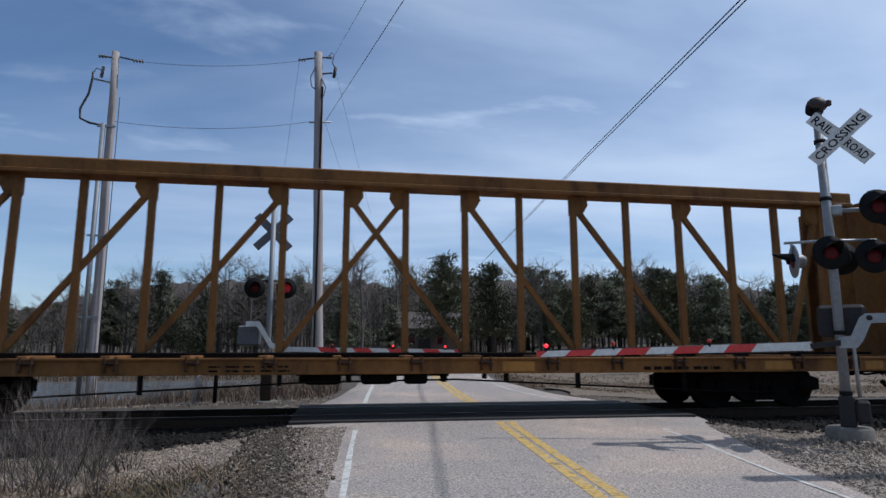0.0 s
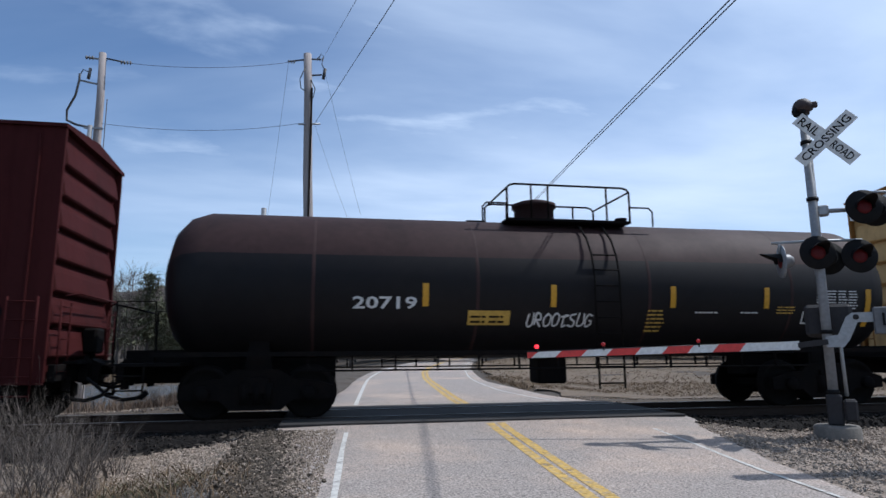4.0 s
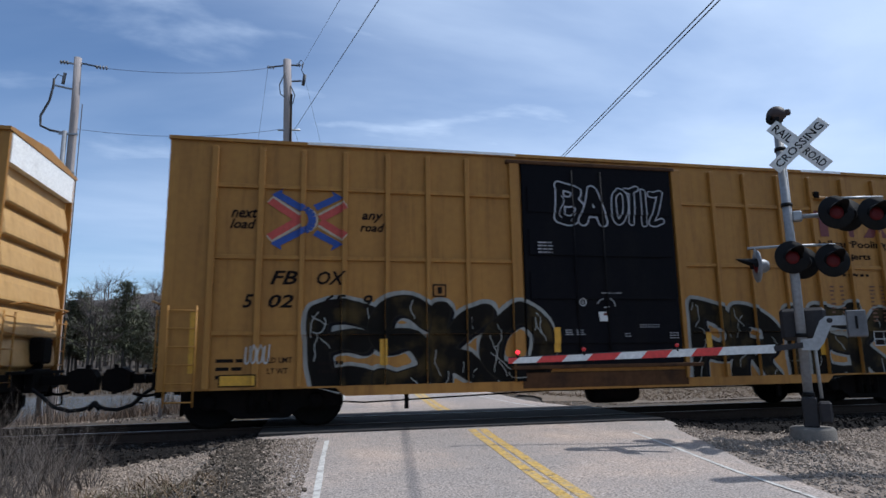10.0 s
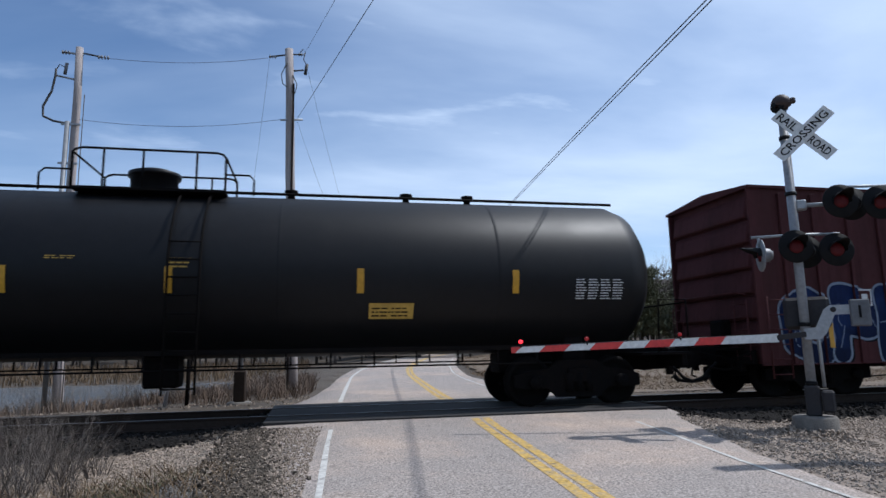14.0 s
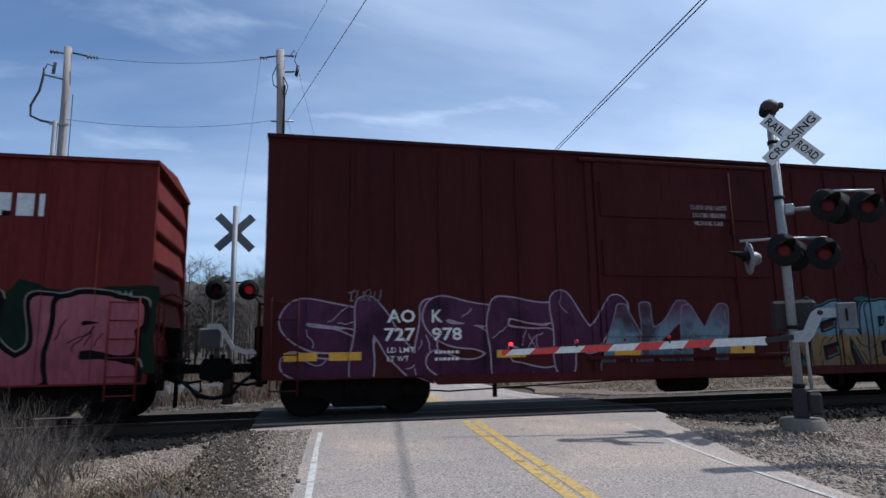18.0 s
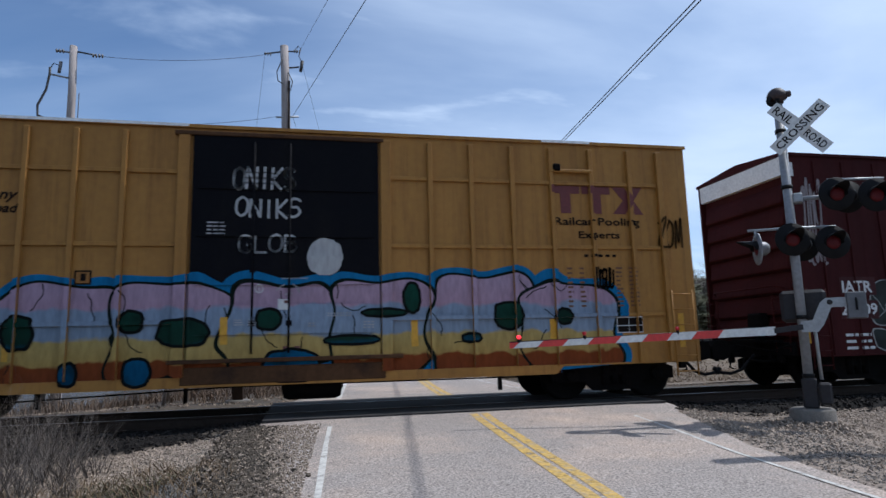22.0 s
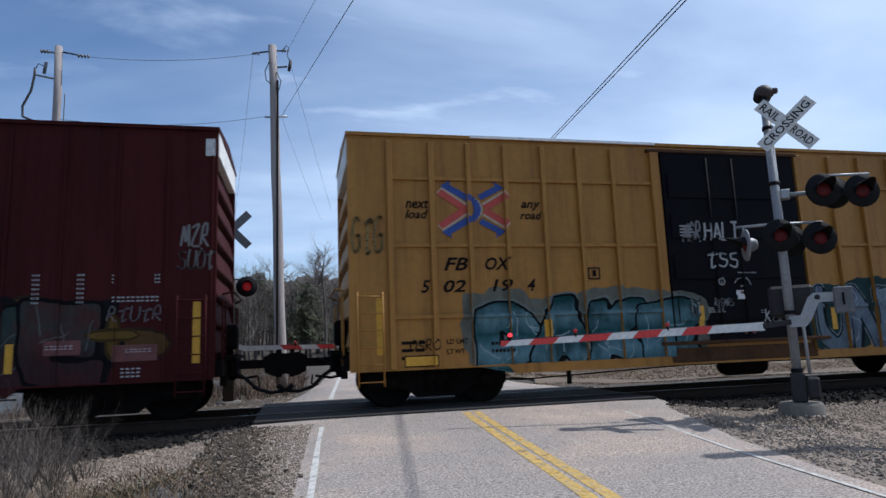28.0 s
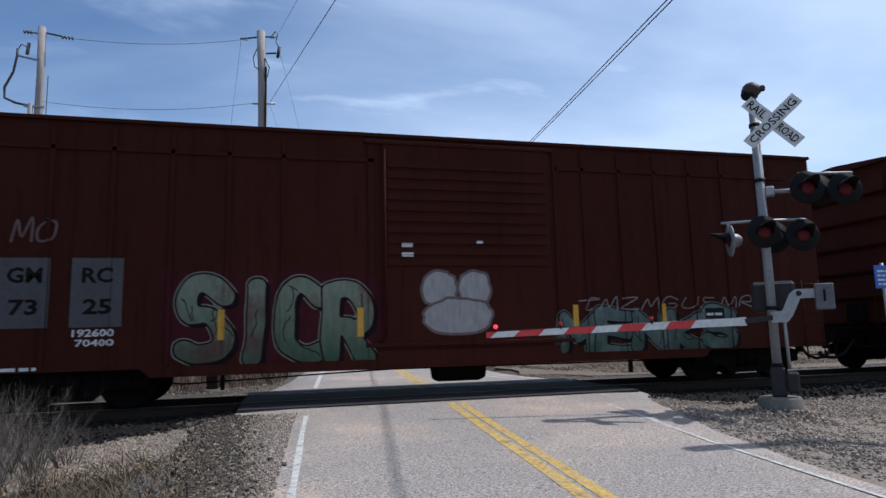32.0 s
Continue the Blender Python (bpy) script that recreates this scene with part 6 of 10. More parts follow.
CARS.append((114.98, fbox(["5", "02", "65", "9"], graff=[
    piece("black graffiti letters with silver edges", "ESKO", 2.5, 6.65, 0.56, 2.12, S((0.6, "121110"), (2.2, "1c1812"), blotch="5a4a2a", amount=0.7), "2a2620", None, 31, 0.165, "a4a49e", 0.025, 0.07, 2.5, 1.16, True, 10, "a8a8a2"),
    piece("black graffiti letters with silver edges", "PRIEK", 9.7, 14.3, 0.54, 2.08, S((0.6, "15130f"), (2.0, "1e1a12"), blotch="5a4a2a", amount=0.7), "2a2620", None, 33, 0.17, "a4a49e", 0.025, 0.065, 2.5, 1.14, True, 8, "a0a09a"),
    piece("white bubble tag on the door", "BA", 7.0, 7.95, 3.62, 4.42, S((3.5, "0b0b10"), (4.5, "0b0b10")), "bfbfc4", None, 34, 0.17, None, 0.03, 0.05, 2.0, 1.2, False), piece("white bubble tag on the door", "OTIZ", 8.15, 9.2, 3.65, 4.38, S((3.5, "0b0b10"), (4.5, "0b0b10")), "bfbfc4", None, 35, 0.17, None, 0.025, 0.05, 2.0, 1.2, False),
    tag("white marker tag", "OWES", 1.35, 1.75, 1.1, 1.4, "c9c4bb", 36)])))
CARS.append((132.88, fbox(["50", "63", "80"], 2, graff=[
    piece("grey-blue outline graffiti letters", "OO7GENL", 2.05, 6.55, 0.56, 1.55, S((0.6, "34525e"), (1.5, "3d5c66"), blotch="5a2a32", amount=0.8), "2e1218", None, 41, 0.17, "6f8084", 0.035, 0.025, 2.5, 1.16, True, 8, "4a1c28"),
    piece("blue graffiti letters on a pink cloud", "JAKER", 10.05, 13.6, 0.56, 2.02, STEELBLUE, "141c2c", "a07a82", 43, 0.17, None, 0.04, 0.05, 4.0, 1.14),
    tag("yellow sprayed face on the door", "oooooo", 6.7, 7.75, 4.1, 4.5, "7d8a22", 47), tag("yellow sprayed face on the door", "oooo", 6.85, 7.6, 3.45, 3.95, "8a9a20", 48), bubble("yellow sprayed face on the door", [(6.8, 7.65, 3.62, 4.2)], S((3.4, "10131a"), (4.4, "10131a")), S((3.4, "7d8a22"), (4.4, "7d8a22"))), tag("yellow sprayed eyes and mouth", "ooo", 6.9, 7.55, 3.92, 4.14, "7d8a22", 49), sprayed_line("yellow sprayed grin", [(6.95, 3.84), (7.1, 3.74), (7.3, 3.72), (7.5, 3.84), (7.3, 3.8), (7.1, 3.82), (6.95, 3.84)], 0.012, "7d8a22"), tag("yellow sprayed lettering on the door", "KRAVE", 7.98, 8.95, 3.62, 4.34, "7d8a22", 44),
    tag("white flower mark", "*", 4.5, 4.85, 1.55, 1.85, "c8c8c8", 45), tag("white scribbles", "NUK", 13.1, 14.4, 0.9, 1.4, "b9b4aa", 46)], white_end=0.5)))
CARS.append((171.3, dict(len=15.38, top=4.36, mat=M_PLUM, posts=scaled([(0.7, 0.78), (1.5, 1.58), (2.35, 2.43), (3.15, 3.23), (4.0, 4.08), (4.85, 4.93), (5.5, 5.72), (9.3, 9.5), (10.2, 10.28), (11.05, 11.13), (11.85, 11.93), (12.65, 12.73), (13.3, 13.55), (14.15, 14.23), (14.95, 15.03)], 0.98),
    door=(5.7, 9.1), door_mat=M_PLUM, door_ribs=[(1.0, 4.0, 3)], door_bars=[6.4, 8.0, 8.4], post_depth=0.06, white_end=0, end_ribs=6, label="plum-brown boxcar with faded yellow lettering and graffiti",
    marks=[("lettering", [([q for x in (9.75, 10.55, 10.95, 11.75, 12.55, 13.2, 13.95, 14.25, 14.55) for q in rect(x - 0.085, x + 0.085, 3.1, 3.43)], M_STENCIL_DULL), ([q for x in (10.05, 10.8, 11.6, 12.45, 13.2, 13.95, 14.55) for q in rect(x - 0.085, x + 0.085, 2.45, 2.78)], M_STENCIL_DULL)], "two rows of worn yellow block marks"),
           ("lettering", [(bars(6.0, 7.0, 2.95, 3.2, 3, 1, 0.9), W), (rect(6.95, 7.1, 1.6, 1.8), W), (bars(6.7, 7.2, 1.4, 1.55, 2, 2, 0.7), W), (rect(2.4, 2.75, 1.85, 2.2), W), (rect(2.43, 2.72, 1.88, 2.17), M_PLUM), (rect(2.5, 2.65, 1.95, 2.1), W), (rect(13.6, 14.1, 1.3, 1.55), M_BLACK), (bars(13.63, 14.07, 1.33, 1.52, 2, 2, 0.85), W)] + reflectors((1.6, 4.0, 10.1, 12.6), 1.0, 1.5) + [(rect(14.9, 15.05, 1.2, 2.0), M_REFLECT), (rect(7.2, 7.8, 0.7, 0.8), M_REFLECT)], "small white stencils and reflectors")],
    graffiti=[piece("dark blue graffiti letters with pale edges", "OPEK", 0.6, 5.2, 0.62, 2.25, S((0.6, "141d38"), (2.2, "1c2a52"), blotch="2c4478", amount=0.4), "8d98a8", None, 51, 0.17),
              piece("faded white and orange graffiti", "MBSLAK", 9.26, 13.0, 0.60, 1.88, S((0.6, "2c3650"), (1.0, "5c5c6c"), (1.45, "45504c"), (1.95, "5a4030"), blotch="6a4632", amount=0.9), "2a1a1e", "33201c", 52, 0.16, "8a8a92", 0.02, 0.022, 1.5, 1.35, True, 9, "8f8a90"), piece("pale blue graffiti letter", "R", 13.1, 14.12, 0.72, 1.93, S((0.6, "6a6062"), (1.2, "5a6274"), (1.8, "6c7686"), blotch="6a3a3a", amount=0.8), "2a2228", None, 53, 0.26, "9298a4", 0.015, 0.022, 3.0, 1.1, True, 10, "a09a9a")])))
RED_POSTS = [(0.6, 0.64), (1.4, 1.44), (2.2, 2.24), (3.0, 3.04), (3.85, 3.89), (4.69, 4.73), (5.5, 5.54), (9.3, 9.4), (10.11, 10.15), (10.77, 10.81), (11.57, 11.61), (12.34, 12.38), (13.12, 13.16), (13.93, 13.97), (14.7, 14.74)]
CARS.append((188.56, dict(len=15.57, top=4.36, mat=M_RED_CAR, posts=RED_POSTS, post_depth=0.025, door=(6.15, 9.3), door_mat=M_RED_CAR, door_depth=0.05, door_ribs=[(2.2, 4.0, 9)], door_bars=[6.2], white_end=0, label="red oxide boxcar covered in pink graffiti",
    marks=[("lettering", [(rect(13.2, 13.42, 3.35, 3.72) + rect(13.3, 13.42, 3.35, 3.43), W), (rect(13.5, 13.75, 3.35, 3.72), W), (rect(13.82, 13.9, 3.35, 3.72), W), (rect(1.86, 2.42, 1.52, 1.90), M_BLACK), (rect(2.58, 3.16, 1.52, 1.90), M_BLACK), (glyphs("33", 1.92, 2.34, 1.58, 1.84, 0.02), W), (glyphs("72", 2.66, 3.08, 1.58, 1.84, 0.02), W), (glyphs("SNC", 1.80, 2.40, 1.94, 2.14, 0.02), W), (bars(6.7, 7.3, 2.35, 2.6, 2, 1, 0.9), W), (rect(5.55, 5.9, 2.4, 2.7), W), (rect(5.58, 5.87, 2.43, 2.67), M_RED_CAR), (glyphs("EF", 5.63, 5.82, 2.47, 2.63), W), (rect(12.3, 12.8, 1.2, 1.5), M_BLACK), (bars(12.33, 12.77, 1.23, 1.47, 2, 2, 0.85), W)] + reflectors((1.2, 3.9, 10.3, 14.2), 0.9, 1.7), "white stencil marks")],
    graffiti=[piece("pink graffiti letters with black edges on green", "IVESAH", 0.5, 6.4, 0.62, 2.12, PINK, "0c0c0c", "16241a", 61, 0.215, "8f8680", 0.055, 0.018, 4.0, 1.06), bubble("olive spray wash beside the pink letters", [(0.1, 0.5, 0.8, 1.7)], S((0.6, "4a4a2c"), (2, "3a4428")), S((0.6, "4a4a2c"), (2, "3a4428"))), tag("white tag", "taupe", 0.2, 0.78, 2.12, 2.28, "b0a8a8", 65), piece("small pink graffiti letters", "MUL", 7.3, 8.8, 1.40, 2.12, PINK, "0c0c0c", "22361e", 62, 0.15, "6a6a5c", 0.06, 0.02, 5.0),
              piece("pink graffiti letters with black edges on green", "RAGUE", 9.5, 15.4, 0.60, 2.08, PINK, "0c0c0c", "1a2c1e", 63, 0.18, "8f8680", 0.07, 0.025, 4.0, 1.12), tag("white tag", "lVER", 14.6, 15.3, 1.9, 2.2, "b8b4b0", 64)])))
TALL = dict(top=4.96, posts=SMOOTH, post_depth=0.03, door=(6.18, 10.08), door_depth=0.05, door_ribs=[(1.1, 4.6, 3)], door_bars=[9.2], white_end=0, end_ribs=7)
CARS.append((205.9, dict(TALL, len=16.2, mat=M_MAROON, door_mat=M_MAROON, label="dark maroon boxcar with violet and pale blue graffiti",
    marks=dark_marks([(glyphs("AO", 2.1, 2.6, 1.62, 1.85, 0.02), W), (glyphs("K", 2.9, 3.1, 1.62, 1.85, 0.02), W), (glyphs("727", 2.05, 2.6, 1.3, 1.53, 0.02), W), (glyphs("978", 2.9, 3.45, 1.3, 1.53, 0.02), W), (glyphs("LD LMT", 2.1, 2.58, 1.10, 1.19, 0.008), W), (glyphs("LT WT", 2.1, 2.48, 0.95, 1.04, 0.008), W), (bars(2.95, 3.4, 0.95, 1.19, 2, 6, 0.75), W), (glyphs("CLOSE AND LOCK", 8.25, 9.1, 3.86, 3.95, 0.004), M_STENCIL_WORN), (glyphs("DOORS BEFORE", 8.3, 9.05, 3.70, 3.79, 0.004), M_STENCIL_WORN), (glyphs("MOVING CAR", 8.34, 9.0, 3.54, 3.63, 0.004), M_STENCIL_WORN), (rect(13.35, 13.8, 1.28, 1.52), M_BLACK), (bars(13.4, 13.76, 1.3, 1.5, 1, 2, 0.85), W), (rect(14.3, 14.74, 1.44, 1.69), W), (rect(14.32, 14.51, 1.46, 1.67), M_BLACK), (rect(14.53, 14.72, 1.46, 1.67), M_BLACK), (bars(14.32, 14.66, 1.73, 1.85, 3, 6, 0.7), M_STENCIL_WORN), (bars(15.03, 15.5, 1.36, 1.83, 6, 4, 0.6), M_STENCIL_WORN)] + [(rect(x, x + 0.55, 0.98, 1.12), M_REFLECT) for x in (0.35, 1.1, 4.1, 6.4, 8.9, 14.3, 15.1)]),
    graffiti=[piece("violet graffiti with white outlines", "SNSEM", 0.4, 6.6, 0.55, 2.08, VIOLET, "a898a8", None, 71, 0.15, None, 0.028, 0.05, 2.0, 1.2, False), piece("pale blue graffiti letters", "AKM", 6.2, 8.8, 0.66, 1.95, S((0.6, "3a2434"), (1.3, "7a9aa8"), (1.9, "6a4a5e"), blotch="3a1a22", amount=0.8), "8a8496", None, 72, 0.14, None, 0.022, 0.05, 3.0, 1.2, False),
              bubble("teal spray streaks", [(10.6, 11.0, 1.97, 2.06), (11.45, 12.0, 1.78, 1.98), (12.05, 12.5, 2.02, 2.12), (13.7, 14.2, 1.72, 1.84), (13.8, 14.2, 1.96, 2.02), (14.2, 14.85, 0.84, 1.02), (10.1, 10.7, 0.62, 1.0), (10.15, 10.5, 1.5, 1.66), (14.9, 15.15, 0.72, 0.92)], S((0.6, "28524e"), (2.2, "315c5c")), S((0.6, "2a2426"), (2.2, "2c2628"))),
              piece("pale blue and tan graffiti letters", "XENBSK", 10.2, 14.55, 0.58, 1.99, ICE, "10151a", None, 73, 0.21, "4a706e", 0.035, 0.03, 1.4, 1.25, True, 12, "10151a"), tag("faded red wash", "===", 11.9, 14.2, 2.6, 2.95, "4a1a1a", 74, 0.1), tag("white tag", "anle", 1.4, 2.0, 2.0, 2.2, "9a8a8a", 75)])))
CARS.append((224.07, dict(len=15.75, top=4.37, mat=M_DEEP_RED, posts=RED_POSTS, post_depth=0.025, door=(6.15, 9.5), door_mat=M_DEEP_RED, door_depth=0.05, door_ribs=[(2.4, 4.1, 9)], door_bars=[6.2], white_end=0, trim=M_RED_CAR, label="maroon boxcar with orange and dark red graffiti",
    marks=dark_marks([(rect(13.95, 14.12, 3.25, 3.62) + rect(14.0, 14.2, 3.25, 3.33), W), (rect(14.26, 14.5, 3.25, 3.62), W), (rect(14.58, 14.66, 3.25, 3.62), W), (glyphs("SNC", 1.25, 1.85, 1.72, 1.96, 0.02), W), (glyphs("32", 1.25, 1.6, 1.38, 1.62, 0.02), W), (glyphs("03", 2.05, 2.4, 1.38, 1.62, 0.02), W), (round_i(7.42, 1.42, 0.08), W), (glyphs("CLOSE AND LOCK", 7.6, 8.3, 1.40, 1.47, 0.004), W), (glyphs("DOOR BEFORE", 7.62, 8.22, 1.24, 1.31, 0.004), W), (glyphs("MOVING", 7.62, 7.96, 1.08, 1.15, 0.004), W), (glyphs("LD LMT", 1.22, 1.5, 1.02, 1.09, 0.005), W), (bars(1.56, 1.9, 1.02, 1.09, 1, 6, 0.7), W), (glyphs("LT WT", 1.22, 1.46, 0.88, 0.95, 0.005), W), (glyphs("60800", 1.56, 1.88, 0.88, 0.95, 0.005), W), (rect(5.6, 5.9, 2.5, 2.78), W), (rect(5.63, 5.87, 2.53, 2.75), M_DEEP_RED), (glyphs("EF", 5.66, 5.84, 2.57, 2.72), W), (bars(6.4, 7.0, 2.55, 2.75, 2, 1, 0.9), W), ([[(6.7, 2.17), (9.2, 2.08), (9.2, 2.12), (6.7, 2.21)]], M_STENCIL_WORN), ([[(8.6, 2.47), (9.2, 2.64), (9.2, 2.68), (8.6, 2.52)]], M_STENCIL_WORN), (handwriting("I HAVE", 14.5, 15.2, 2.86, 3.02, 1, 0.013), W), (handwriting("A PAINT", 14.5, 15.35, 2.62, 2.8, 2, 0.013), W), (handwriting("MUSTACHE", 14.5, 15.45, 2.38, 2.56, 3, 0.013), W)] + reflectors((0.32, 3.6, 5.85, 9.55, 11.9, 15.1), 1.0, 1.6)),
    graffiti=[piece("orange and red graffiti letters with teal edges", "HAET", 2.2, 6.42, 0.58, 1.98, ORANGE, "160e0e", "24423e", 81, 0.17, "2f6a62", 0.035, 0.045, 5.0, 1.14), piece("dark red graffiti letter", "S", 1.0, 2.2, 0.7, 1.65, S((0.6, "3a1420"), (1.7, "5c2028")), "160e0e", None, 86, 0.15, "2f6a62", 0.03, 0.04), piece("dark red graffiti letters with white outlines", "SENS", 9.75, 15.65, 0.60, 1.93, S((0.6, "33101e"), (1.2, "5a1c2a"), (1.9, "6a2030"), blotch="3a0f1a", amount=0.4), "9a9096", "0e1117", 82, 0.13, "0e1117", 0.024, 0.07, 1.4, 1.25),
              sprayed_line("teal spray line over the red letters", [(9.55, 1.98), (10.56, 2.02), (11.0, 1.94), (11.5, 1.58), (11.77, 1.84), (12.6, 2.03), (13.2, 1.94), (13.62, 1.72), (14.06, 2.16), (14.6, 2.1), (15.1, 1.88), (15.7, 1.72)], 0.032, "25605c"),
              sprayed_line("teal spray zigzag", [(12.9, 2.0), (12.98, 2.12), (13.1, 1.9), (13.2, 2.2), (13.3, 1.85), (13.42, 2.0)], 0.014, "2c6a66"),
              tag("white sprayed scribble", "VIGO", 0.5, 1.15, 2.45, 2.95, "b8b0b0", 83, 0.01), tag("grey sprayed letters", "ENYA", 7.6, 8.6, 1.5, 1.85, "8a7a7a", 84), piece("faint dark bubble graffiti with thin pale outlines", "OCBO", 6.5, 9.5, 0.68, 1.55, S((0.6, "241318"), (1.5, "2c161c")), "5c5054", "1a1c1e", 85, 0.2, None, 0.018)])))
CARS.append((241.8, fbox(["5", "02", "47", "9"], graff=[
    piece("banded pink, blue, tan and brown graffiti letters on blue", "CCRPSER", 1.68, 13.9, 0.50, 2.24, BANDS, "0c1a14", None, 91, 0.30, "2478ac", 0.055, 0.13, 3.2, 1.06, False),
    tag("white sprayed words on the door", "ONIKS", 6.95, 8.0, 3.85, 4.22, "c4c4c4", 92, 0.01), tag("white sprayed words on the door", "ONIKS", 7.0, 8.1, 3.36, 3.7, "c4c4c4", 93, 0.01), tag("white sprayed words on the door", "GLOB", 7.05, 8.05, 2.75, 3.05, "c4c4c4", 94, 0.01),
    bubble("white round spray mark on the door", [(8.25, 8.75, 2.4, 2.95)], S((2.4, "c4c4c4"), (3, "c4c4c4")), S((2.4, "c4c4c4"), (3, "c4c4c4"))), tag("black marker", "HD CO", 13.55, 13.95, 2.1, 2.5, "1c1810", 96), bubble("dark green and blue gaps between the banded letters", [(2.37, 3.0, 1.28, 1.72), (3.6, 3.98, 1.22, 1.7), (5.27, 5.58, 1.46, 1.76), (5.35, 5.72, 0.6, 1.0), (5.85, 6.6, 1.22, 1.62), (7.4, 7.75, 1.46, 1.76), (7.5, 8.4, 0.58, 1.08), (9.15, 9.9, 1.66, 1.74), (8.5, 9.4, 1.19, 1.29), (9.9, 10.14, 1.72, 2.2), (11.56, 12.06, 1.4, 1.84), (12.74, 13.02, 1.46, 1.7), (10.94, 11.25, 1.18, 1.28), (4.44, 4.64, 0.64, 0.95)], S((0.5, "0e4a6a"), (1.1, "145a80"), (1.3, "16382c"), (2.3, "14483a"), blotch="0c1a14", amount=0.7), S((0.5, "0c1210"), (2.3, "0c1210"))), tag("black marker scribble", "SEK", 14.95, 15.5, 2.9, 3.5, "4a3416", 95)])))
